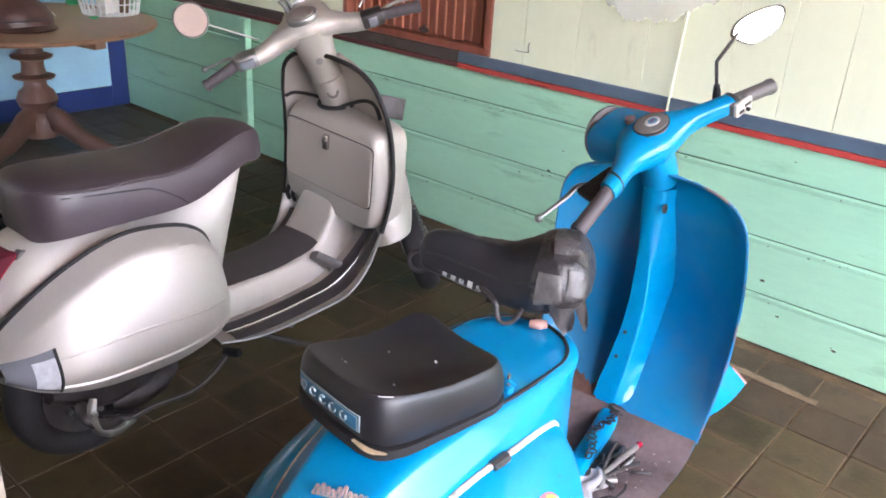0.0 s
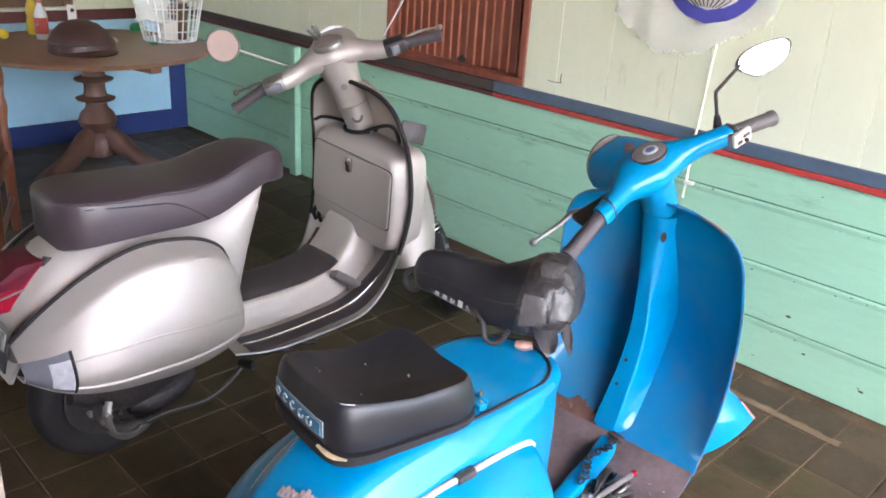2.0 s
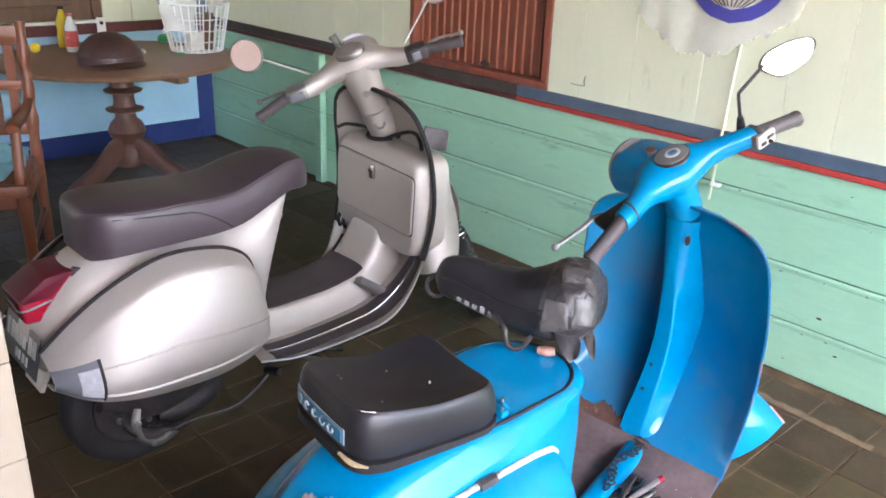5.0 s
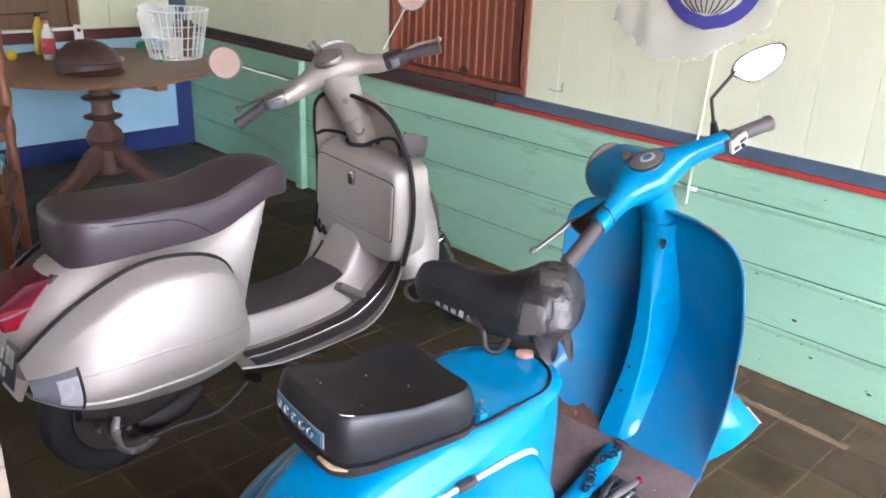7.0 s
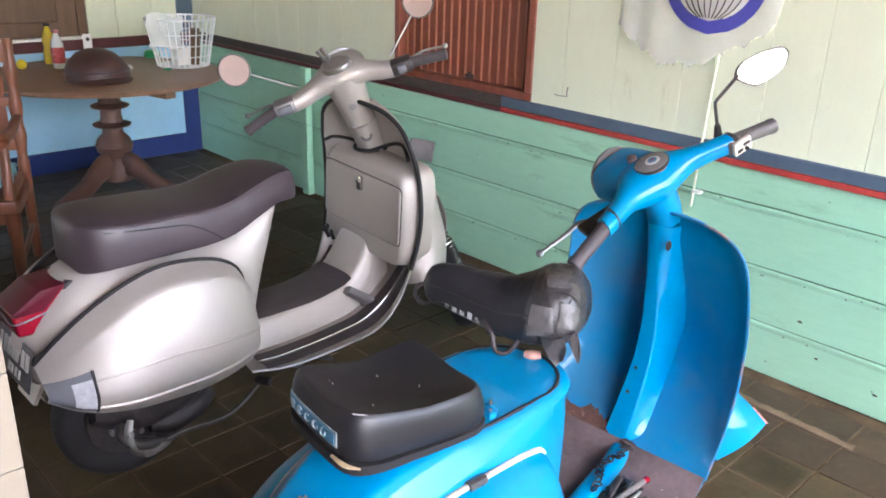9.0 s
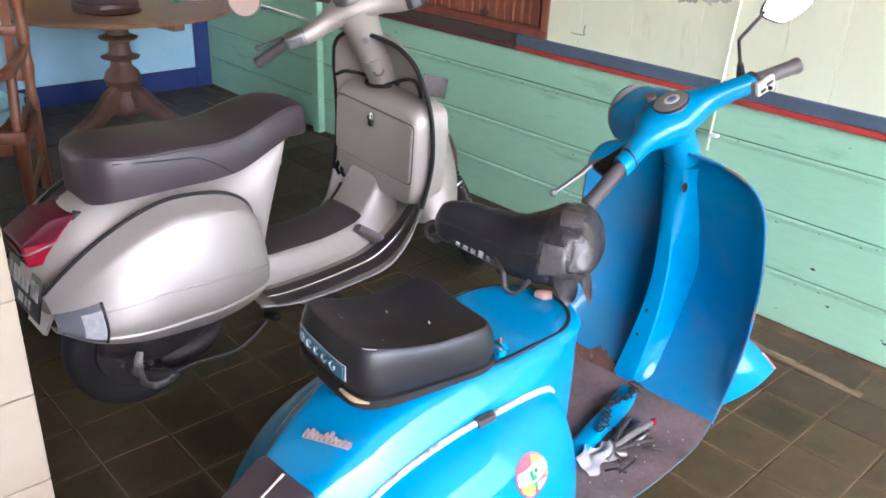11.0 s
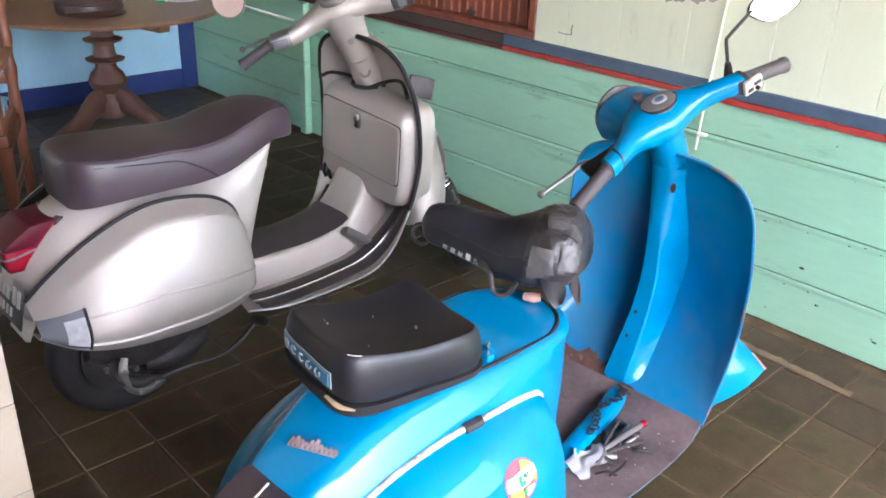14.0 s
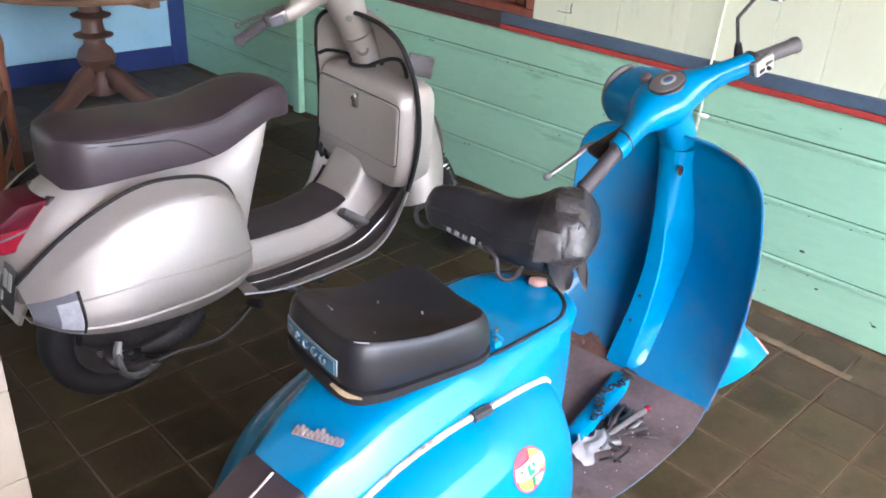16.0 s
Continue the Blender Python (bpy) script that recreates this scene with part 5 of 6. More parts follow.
part("stalk_boot", tube([(0.098, 1.045, 1.07), (0.095, 1.027, 1.123), (0.095, 1.014, 1.149)], [0.011, 0.010, 0.007], 10, 3), RUBBER, ms)
nrm = Vector((0.60, -0.72, 0.10)).normalized()
uu = (Vector((0.60, 0.66, 0.30)) - nrm * nrm.dot(Vector((0.60, 0.66, 0.30)))).normalized()
vv = uu.cross(nrm).normalized()
KITE = [(-0.063, 0.005), (-0.05, -0.017), (-0.024, -0.029), (0.014, -0.035), (0.05, -0.034), (0.068, -0.028), (0.073, -0.012), (0.058, 0.015), (0.026, 0.032), (-0.009, 0.041), (-0.029, 0.037), (-0.053, 0.02)]
KITE = [tuple(spline([(i, *KITE[i % 12]) for i in range(-2, 15)], q / 3)) for q in range(36)]
def kite(d, k):
    c = Vector((0.103, 1.185, 1.269)) + nrm * d
    return [c + uu * (0.006 + (x - 0.006) * k) + vv * (0.003 + (y - 0.003) * k) for x, y in KITE]
mr = part("mirror", loft([kite(d, k) for d, k in ((-0.022, 0.5), (-0.016, 0.85), (-0.003, 1.0), (0.0015, 1.0), (0.0015, 0.90))]), RUBBER, ms, "pointed black mirror shell")
part("mirror_glass", loft([kite(d, 0.91) for d in (0.0015, 0.003)]), MIRROR, mr, "bright mirror glass")

# rear lamp block, script badge
rb = part("rear_lamp_block", wedge(0.072, [(-0.16, 0.60), (-0.21, 0.615), (-0.36, 0.53), (-0.36, 0.42), (-0.24, 0.40), (-0.18, 0.48)], 0.012), SEAT, blu, "dark plastic rear lamp block")
part("block_line", tube([(0.0, -0.205, 0.617), (0.0, -0.29, 0.573), (0.0, -0.355, 0.536)], 0.0025, 6), STRIP, rb)
bd = new("script_badge")
bd.parent = blu
bd["label"] = "small silver lettered badge"
BADGEM = material("tarnished_pink_grey_badge", (0.42, 0.33, 0.33), 0.4, metal=0.5, vary=0.3, scale=30, bump=0.2)
bm_ = pose(0.022, -0.132, 0.662, -50, 0, 0) @ pose(0, 0, 0, 0, -16, 0) @ Matrix.Scale(0.86, 4)
part("badge_bar", box(-0.058, 0.058, -0.002, 0.0015, -0.010, -0.0065, 0.001, 1), BADGEM, bd, m=bm_)
for k, h in enumerate((0.010, 0.013, 0.009, 0.006, 0.012, 0.016, 0.008, 0.006, 0.007, 0.006)):
    x = -0.056 + 0.0118 * k
    part("badge_stroke", tube([(x, -0.001, -0.008), (x + 0.003, -0.002, 0.0), (x + 0.005, -0.001, h - 0.002), (x + 0.009, -0.001, h - 0.004), (x + 0.0085, -0.001, -0.006)], 0.0024, 6, 3), BADGEM, bd, m=bm_)
# brake pedal remains and loose rubbish on the floorboard
pd = part("brake_pedal", tube([(0.128, 0.655, 0.280), (0.138, 0.70, 0.292), (0.152, 0.775, 0.302)], 0.0075, 8), DUSTY, blu, "bare pedal lever with a red end")
part("pedal_tip", tube([(0.152, 0.775, 0.302), (0.155, 0.788, 0.303)], 0.0085, 8, 2), REDLENS, pd)
part("pedal_rod", tube([(0.120, 0.60, 0.272), (0.136, 0.65, 0.278), (0.150, 0.70, 0.276), (0.172, 0.755, 0.274)], 0.006, 8), GREASE, pd)
part("pedal_arm", tube([(0.10, 0.775, 0.272), (0.112, 0.74, 0.312), (0.118, 0.69, 0.30), (0.122, 0.655, 0.276)], 0.0045, 8), GREASE, pd)
part("pedal_bolt", tube([(0.125, 0.625, 0.275), (0.162, 0.655, 0.279)], [0.009, 0.007], 8, 2), STEEL, pd)
part("pedal_link", tube([(0.10, 0.64, 0.272), (0.13, 0.628, 0.284), (0.17, 0.632, 0.274)], 0.005, 8), GREASE, pd)
for k in range(13):
    v = k / 12
    x, y, z = 0.040 + 0.012 * math.sin(8.2 * v) + 0.030 * v, 0.870 - 0.21 * v, 0.3155 - 0.011 * v
    turn = 0.5 + 1.3 * math.sin(5 * k)
    part("chain_link", tube([(x + 0.006 * math.cos(a) * math.cos(turn) - 0.012 * math.sin(a) * math.sin(turn), y + 0.006 * math.cos(a) * math.sin(turn) + 0.012 * math.sin(a) * math.cos(turn), z + 0.002 * math.sin(a + k)) for a in np.linspace(0, 2 * math.pi, 9)], 0.0024, 5, 2), RUBBER, blu, "dark link of a loose chain")
# flat dark pieces in place of holes, the shade inside given as colour
part("broken_hole", lathe([(0.022, 0.0), (0.018, 0.002), (0.0, 0.002)], 9, m=pose(0.052, 0.867, 0.314, 28, 8, 0) @ Matrix.Diagonal((1.3, 0.6, 1, 1))), GREASE, blu, "dark broken hole at the column foot")
part("tunnel_hole", sheet(lambda u, v: (0.070 + 0.048 * v * (0.6 + 0.4 * math.sin(2.6 * u)), 0.655 + 0.15 * u, 0.2725), 12, 3, 0.001), GREASE, blu, "dark opening in the floor")
rngd = random.Random(17)
for k in range(9):
    x, y, a, n = rngd.uniform(0.10, 0.19), rngd.uniform(0.55, 0.72), rngd.uniform(-0.9, 0.9) + 1.2, rngd.uniform(0.03, 0.075)
    part("metal_scrap", tube([(x, y, 0.276), (x + 0.5 * n * math.cos(a), y + 0.5 * n * math.sin(a), 0.282 + 0.012 * rngd.random()), (x + n * math.cos(a + 0.3), y + n * math.sin(a + 0.3), 0.277)], rngd.uniform(0.0022, 0.0050), 7, 3), (GREASE, RUBBER, STEEL)[k % 3], blu, "loose bent piece of metal")
# dark sheet added for the shade round the floor opening
part("floor_shade", sheet(lambda u, v: (0.085 + 0.055 * v, 0.60 + 0.10 * u, 0.2755 + 0.010 * abs(noise.noise((9 * u, 9 * v, 0.4)))), 12, 10, 0.001), GREASE, blu, "dark sheet standing for shade on the floorboard")
rag = tagged(link("rag", sheet(lambda u, v: (0.03 + 0.05 * u + 0.010 * math.sin(9 * v), 0.0 + 0.10 * v, 0.004 + 0.035 * (1 - u) * (0.6 + 0.4 * math.sin(6 * v + 3 * u)) + 0.004 * math.sin(9 * u + 4 * v)), 24, 30, 0.002), material("crumpled_white_rag", (0.26, 0.255, 0.27), 0.9, vary=0.3, scale=20, grain=120, bump=0.4)), "crumpled white rag on the blue scooter's floorboard", "rag")
rag.matrix_world = pose(-0.733, 0.93, 0, 0, 0, 3.5) @ pose(0.066, 0.525, 0.272) @ Matrix.Diagonal((1.0, 1.15, 0.9, 1))
PALEFLAKE = material("pale_paint_flake", (0.34, 0.31, 0.30), 0.8, vary=0.3, scale=30, bump=0)
rng2 = random.Random(8)
bmc = bmesh.new()
for k in range(130):
    x, y, r = rng2.uniform(-0.2, 0.23), rng2.uniform(0.42, 0.84), 0.0008 + 0.0020 * rng2.random() ** 3
    if abs(x) < 0.05:
        continue
    vsx = [bmc.verts.new((x + r * math.cos(a + k), y + 1.4 * r * math.sin(a + k), 0.276 + (0.004 if j else 0.0) * r / 0.005)) for j in (0, 1) for a in (0, 1.7, 3.1, 4.6)]
    bmc.faces.new(vsx[4:])
    for i in range(4):
        bmc.faces.new((vsx[i], vsx[(i + 1) % 4], vsx[4 + (i + 1) % 4], vsx[4 + i]))
tagged(part("paint_flakes", bmc, PALEFLAKE, fl, "pale paint flakes"), kind="stuff")
bmx, rngx = bmesh.new(), random.Random(21)
for k in range(34):
    u, v, out = rngx.uniform(0.12, 0.95), rngx.uniform(0.25, 0.97), 0.0012
    du, dv = rngx.uniform(0.002, 0.010), rngx.uniform(0.002, 0.007)
    ring = [bmx.verts.new(cowl_point(bc_keys, 1, u + du * math.cos(a + k) * rngx.uniform(0.6, 1.2), min(0.985, v + dv * math.sin(a + k) * rngx.uniform(0.6, 1.2)), out)) for a in (0, 1.2, 2.5, 3.7, 5.0)]
    bmx.faces.new(ring)
bmesh.ops.solidify(bmx, geom=bmx.faces[:], thickness=0.0004)
tagged(part("paint_chips", bmx, material("chipped_dull_blue_paint", (0.02, 0.10, 0.17), 0.7, vary=0.3, scale=30, bump=0.2), blu, "small dull chips in the blue paint"), kind="stuff")

# seat of the blue scooter
SEAT_M = pose(-0.026, 0.072, 0.004, 0, 0, -10.5) @ Matrix.Diagonal((1.09, 1.10, 1.0, 1))
def seat_ring(z, a, b, dip=0.0, tilt=0.0):
    """A ring of the pillion seat: the top leans, sags between front and rear, and lifts at the corners."""
    sag = 0.022 * min(1, max(0, (z - 0.75) / 0.04))
    out = []
    for x, y, h in oval((0, 0, z), (1, 0, 0), (0, 1, 0), a, b, 72, 4.8):
        lift = dip * (0.5 * (x / 0.11) ** 2 + 1.3 * abs(x / 0.11 * y / 0.13) ** 1.5 * (0.7 if x > 0 else 0.3 if y < 0 else 1.3))
        out.append((x, y, h - tilt * y + lift - sag * max(0, 1 - ((y + 0.01) / 0.12) ** 2) * (0.55 - 0.45 * x / 0.11) + 0.0016 * noise.noise((16 * x, 16 * y, 9 * z)) + 0.0009 * noise.noise((45 * x, 45 * y, 20 * z))))
    return out


bs = part("pillion_seat", loft([seat_ring(0.722, 0.108, 0.128, 0, 0.05), seat_ring(0.728, 0.116, 0.136, 0, 0.06), seat_ring(0.744, 0.1195, 0.1395, 0, 0.08), seat_ring(0.760, 0.1190, 0.139, 0.002, 0.10), seat_ring(0.774, 0.1170, 0.137, 0.004, 0.12), seat_ring(0.786, 0.1135, 0.1335, 0.008, 0.13), seat_ring(0.793, 0.1105, 0.1305, 0.009, 0.13), seat_ring(0.7962, 0.1078, 0.1275, 0.010, 0.13), seat_ring(0.7968, 0.1055, 0.125, 0.010, 0.13), seat_ring(0.7960, 0.1005, 0.118, 0.010, 0.13), seat_ring(0.7945, 0.09, 0.104, 0.009, 0.13), seat_ring(0.790, 0.07, 0.08, 0.010, 0.12), seat_ring(0.786, 0.03, 0.035, 0.0, 0.1), seat_ring(0.786, 0.004, 0.004, 0.0, 0.1)]), BLACKSEAT, blu, "black scuffed vinyl pillion seat", m=SEAT_M)
for a, b in ((61, 66),):
    part("worn_edge", tube(seat_ring(0.7955, 0.1085, 0.1285, 0.010, 0.13)[a:b], 0.0010, 6, 2), PLATEWHITE, bs, "scuffed white edge", m=SEAT_M)
bmx, rngx = bmesh.new(), random.Random(4)
for k in range(9):
    x, y, r = rngx.uniform(-0.085, 0.085), rngx.uniform(-0.10, 0.10), rngx.uniform(0.0006, 0.0013)
    z = 0.7925 - 0.125 * y + 0.004 * (x / 0.11) ** 2 - 0.022 * max(0, 1 - ((y + 0.01) / 0.12) ** 2) * (0.55 - 0.45 * x / 0.11)
    vsx = [[bmx.verts.new((x + 2.2 * r * math.cos(a + k), y + r * math.sin(a + k), z + dz)) for a in (0, 1.1, 2.4, 3.6, 5.1)] for dz in (-0.006, 0.0)]
    bmx.faces.new(vsx[1])
    for i in range(5):
        bmx.faces.new((vsx[0][i], vsx[0][(i + 1) % 5], vsx[1][(i + 1) % 5], vsx[1][i]))
tagged(part("scuffs", bmx, PLATEWHITE, bs, "small grey scuffs on the vinyl", m=SEAT_M), kind="stuff")
part("seat_base", loft([seat_ring(0.708, 0.112, 0.134), seat_ring(0.710, 0.12, 0.142, 0, 0.02), seat_ring(0.724, 0.12, 0.142, 0, 0.05), seat_ring(0.726, 0.108, 0.13, 0, 0.05)]), RUBBER, bs, "frayed dark seat base", m=SEAT_M)
part("torn_corner", tube([(0.06, -0.141, 0.732), (0.095, -0.138, 0.733), (0.114, -0.122, 0.731)], [0.003, 0.005, 0.002], 8, 4, 0.6), FOAM, bs, "torn corner with yellow foam", m=SEAT_M)
BADGEMARK = material("pale_blue_badge_ink", (0.21, 0.26, 0.28), 0.4, vary=0.2, scale=40, bump=0.1)
def badge(u, v, out):
    x = -0.080 + 0.152 * u
    return (x, -0.139 * (1 - (abs(x) / 0.119) ** 4.8) ** (1 / 4.8) - out, 0.752 + 0.030 * v)
bg = part("seat_badge", sheet(lambda u, v: badge(u, v, 0.003), 10, 4, 0.002), BADGEMARK, bs, "pale blue and silver name badge", m=SEAT_M)
part("badge_field", sheet(lambda u, v: badge(0.03 + 0.94 * u, 0.12 + 0.76 * v, 0.0045), 10, 4, 0.001), BADGEBLUE, bg, m=SEAT_M)
for k in range(5):
    part("badge_mark", tube([badge(0.13 + 0.165 * k + 0.045 * math.cos(a), 0.5 + 0.26 * math.sin(a), 0.0055) for a in np.linspace(0.4 * k, 0.4 * k + 5.2, 10)], 0.0022, 6, 2, 0.5), BADGEMARK, bg, m=SEAT_M)
lk = part("seat_latch", box(0.080, 0.097, 0.140, 0.157, 0.708, 0.722, 0.004), BLUE, bs, m=SEAT_M)
part("latch_pin", tube([(0.088, 0.148, 0.718), (0.088, 0.148, 0.746)], 0.003, 8, 2), CHROME, lk, m=SEAT_M)
part("latch_wing", tube([(0.074, 0.15, 0.729), (0.088, 0.148, 0.734), (0.101, 0.152, 0.728)], 0.004, 8, 3), BLUE, lk, m=SEAT_M)

# ---- loose taped saddle lying across the blue scooter ----
SAD_DIR = math.degrees(math.atan2(0.155, 0.32))
sad = thing("saddle", "black old saddle wrapped in torn tape on the scooter", "saddle", pose(-0.90, 1.43, 0.715, 0, 0, SAD_DIR))
# own frame: x from nose to tail, z up
sk = [(-0.172, 0.075, 0.100, 0.014, 0.010), (-0.160, 0.050, 0.121, 0.032, 0.018), (-0.11, 0.032, 0.134, 0.048, 0.026), (-0.04, 0.016, 0.129, 0.070, 0.034), (0.03, 0.002, 0.129, 0.096, 0.046), (0.075, 0.000, 0.146, 0.112, 0.062), (0.11, 0.004, 0.162, 0.121, 0.072), (0.15, 0.014, 0.166, 0.122, 0.074), (0.185, 0.030, 0.152, 0.108, 0.064), (0.205, 0.050, 0.118, 0.080, 0.045), (0.213, 0.068, 0.092, 0.035, 0.02)]
bm = body(sk, 60, 2.6, 48)
for v in bm.verts:
    v.co += v.co.normalized() * min(0.003 if v.co.y < 0.07 else -0.001, 0.005 * noise.noise(v.co * 21) + 0.003 * noise.noise(v.co * 48))
bm.transform(pose(0, 0, 0, 0, 0, -90))
so = part("saddle_cover", bm, BLACKSEAT, sad, "black vinyl cover", m=None)
def sad_skin(x, a, out):
    zb, zt, wb, wt = spline(sk, x)
    e = 2.6
    c, s = math.cos(a), math.sin(a)
    c, s = math.copysign(abs(c) ** (2 / e), c), math.copysign(abs(s) ** (2 / e), s)
    return (x, -(c * (wb + (wt - wb) * (s + 1) / 2) + out * math.copysign(1, c) * abs(math.cos(a))), (zb + zt) / 2 + s * (zt - zb) / 2 + out * math.sin(a))
def wrap(u, v):
    x, a = 0.088 + 0.1235 * u + 0.010 * math.sin(7 * v) * (1 - u), 2 * math.pi * v
    p = Vector(sad_skin(x, a, 0.002))
    d = 0.5 * noise.noise(p * 26) + 0.6 * abs(noise.noise(p * 44 + Vector((3, 1, 7)))) + 0.25 * abs(noise.noise(p * 95))
    return sad_skin(x, a, 0.001 + 0.013 * d * min(1, 4 * u))


part("tape_wrap", sheet(wrap, 40, 90, 0.0008), TAPE, so, "crumpled black tape wrapped round the tail")
WORNINK = material("worn_grey_white_print", (0.36, 0.36, 0.355), 0.6, vary=0.3, scale=30, bump=0.1, dirt=(0.03, 0.03, 0.03), dirt_amount=0.5, dirt_scale=75)
DUSTTAPE = material("dusty_grey_tape", (0.072, 0.067, 0.066), 0.42, vary=0.4, scale=14, grain=90, bump=0.3, dirt=(0.20, 0.19, 0.185), dirt_amount=0.18, dirt_scale=18)
random.seed(5)
# dusty tape ends; the fourth is paler to paint a shiny spot
for x0, x1, a0, a1, mat in ((0.100, 0.158, -0.32, 0.22, DUSTTAPE), (0.160, 0.202, -0.12, 0.42, DUSTTAPE), (0.145, 0.196, -0.75, -0.25, TAPE), (0.128, 0.168, 0.80, 1.20, DUSTTAPE), (0.150, 0.200, 0.55, 0.95, TAPE)):
    jit = [[(random.uniform(-0.007, 0.007), random.uniform(-0.09, 0.09)) for _ in range(2)] for _ in range(2)]
    def strip(u, v):
        dx, da = (sum(jit[i][j][q] * (u if i else 1 - u) * (v if j else 1 - v) for i in (0, 1) for j in (0, 1)) for q in (0, 1))
        p = Vector(sad_skin(x0 + (x1 - x0) * u + dx, a0 + (a1 - a0) * v + da, 0.007))
        return sad_skin(x0 + (x1 - x0) * u + dx, a0 + (a1 - a0) * v + da, 0.0085 + 0.005 * noise.noise(p * 40) + 0.003 * abs(noise.noise(p * 90)))
    part("tape_strip", sheet(strip, 12, 12, 0.0012), mat, so, "crumpled dusty tape end")
for x, y, w, h, lean in ((0.160, -0.118, 0.050, 0.062, 0.020), (0.192, -0.075, 0.022, 0.070, 0.022)):
    part("torn_flap", sheet(lambda u, v: (x + w * (u - 0.5) * (1 - 0.75 * v * v) + lean * v, y - 0.005 * math.sin(3 * v + 4 * u) - 0.004, 0.060 - h * v * (1 - 0.25 * u)), 8, 8, 0.001), TAPE, so, "hanging torn tape end")
part("seam", tube([sad_skin(x, 0.05, 0.001) for x in np.linspace(-0.15, 0.12, 14)], 0.002, 6, 2), BLACKSEAT, so)
for k, (w, h) in enumerate(((0.010, 0.25), (0.011, 0.26), (0.0105, 0.25), (0.011, 0.32), (0.0115, 0.26))):
    x, a = -0.108 + 0.0200 * k, -0.64 + 0.02 * k
    part("name_mark", sheet(lambda u, v: sad_skin(x + w * u + 0.002 * v, a + h * v, 0.0036), 4, 4, 0.001), WORNINK, so, "worn white printed bar")
part("saddle_ring", tube([(-0.17 + 0.022 * math.cos(a), -0.012, 0.055 + 0.024 * math.sin(a)) for a in np.linspace(0, 2 * math.pi, 17)], 0.005, 8, 2), GREASE, sad, "black wire ring under the nose")
part("saddle_rail", tube([(-0.13, -0.03, 0.055), (-0.03, -0.055, 0.045), (0.02, -0.095, 0.035), (0.032, -0.105, 0.004), (0.048, -0.108, -0.006), (0.066, -0.10, 0.0), (0.08, -0.09, 0.025)], 0.0055, 8), GREASE, sad, "bent dark metal rail")
part("saddle_rail", tube([(-0.13, 0.02, 0.055), (-0.03, 0.04, 0.045), (0.02, 0.05, 0.03), (0.03, 0.055, 0.0), (0.06, 0.055, 0.0), (0.075, 0.05, 0.025)], 0.0055, 8), GREASE, sad)
part("saddle_spring", tube([(0.10, -0.10, 0.0), (0.118, -0.102, 0.002), (0.135, -0.098, 0.004)], [0.008, 0.011, 0.008], 10, 4), PINKRUST, sad, "pinkish rusty spring stub")
part("saddle_clamp", box(-0.01, 0.05, -0.04, 0.03, -0.004, 0.04, 0.006), GREASE, sad)

# ---- round pedestal table ----
TX, TY = -4.54, 2.06
tab = thing("round_table", "worn round wooden pedestal table with turned column", "table", pose(TX, TY, 0))
part("tabletop", lathe([(0.0, 0.708), (0.62, 0.708), (0.655, 0.716), (0.662, 0.727), (0.655, 0.737), (0.64, 0.74), (0.0, 0.74)], 64), TABLEWOOD, tab, "scratched round top")
part("column", lathe([(0.06, 0.10), (0.105, 0.11), (0.11, 0.20), (0.085, 0.235), (0.075, 0.25), (0.11, 0.28), (0.125, 0.315), (0.105, 0.36), (0.07, 0.39), (0.065, 0.42), (0.12, 0.435), (0.125, 0.445), (0.075, 0.46), (0.066, 0.50), (0.068, 0.53), (0.12, 0.545), (0.125, 0.555), (0.075, 0.572), (0.068, 0.60), (0.072, 0.64), (0.12, 0.66), (0.13, 0.69), (0.13, 0.707)], 32, m=Matrix.Diagonal((0.86, 0.86, 1, 1))), PEDESTALWOOD, tab, "turned column with rings")
for a in (-77, 103):
    part("batten", box(-0.035, 0.035, 0.08, 0.55, 0.66, 0.707, 0.006), TABLEWOOD, tab, m=pose(0, 0, 0, 0, 0, a))
def foot_keys(s):
    return spline([(0, 0.07, 0.215, 0.088), (0.25, 0.15, 0.195, 0.078), (0.5, 0.26, 0.130, 0.060), (0.75, 0.40, 0.088, 0.048), (0.92, 0.495, 0.055, 0.045), (1.0, 0.525, 0.034, 0.032)], s)
for a in (208, 296, 72):
    part("foot", loft([oval((0, r, z), (1, 0, 0), (0, 0.25, 1), 0.036, 0.82 * h, 16, 3) for r, z, h in [foot_keys(s) for s in np.linspace(0, 1, 16)]]), PEDESTALWOOD, tab, "carved curved foot", m=pose(0, 0, 0, 0, 0, a))
ZT = 0.741
GLASS = material("clear_bottle_plastic", (0.62, 0.66, 0.62), 0.08, vary=0.05, bump=0, coat=0.5)
YELLOW = material("yellow_liquid_bottle", (0.62, 0.46, 0.02), 0.15, vary=0.1, bump=0, coat=0.5)
REDLABEL = material("red_white_bottle_label", (0.45, 0.07, 0.06), 0.4, vary=0.3, scale=60, bump=0, dirt=(0.6, 0.5, 0.45), dirt_amount=0.4, dirt_scale=40)
BALL = material("yellow_plastic_ball", (0.75, 0.60, 0.02), 0.3, vary=0.1, bump=0.05)
GREENBIT = material("green_plastic", (0.02, 0.28, 0.10), 0.35, vary=0.2, bump=0.05)
PAPER = material("white_card", (0.72, 0.70, 0.66), 0.7, vary=0.08, bump=0.1)
HELMET = material("dark_brown_cap_leather", (0.060, 0.030, 0.026), 0.45, vary=0.4, scale=10, grain=80, bump=0.3)
BASKETM = material("white_basket_plastic", (0.72, 0.74, 0.75), 0.4, vary=0.08, bump=0.05)
CYAN = material("pale_cyan_fabric", (0.25, 0.50, 0.58), 0.9, vary=0.15, scale=12, grain=150, bump=0.4)
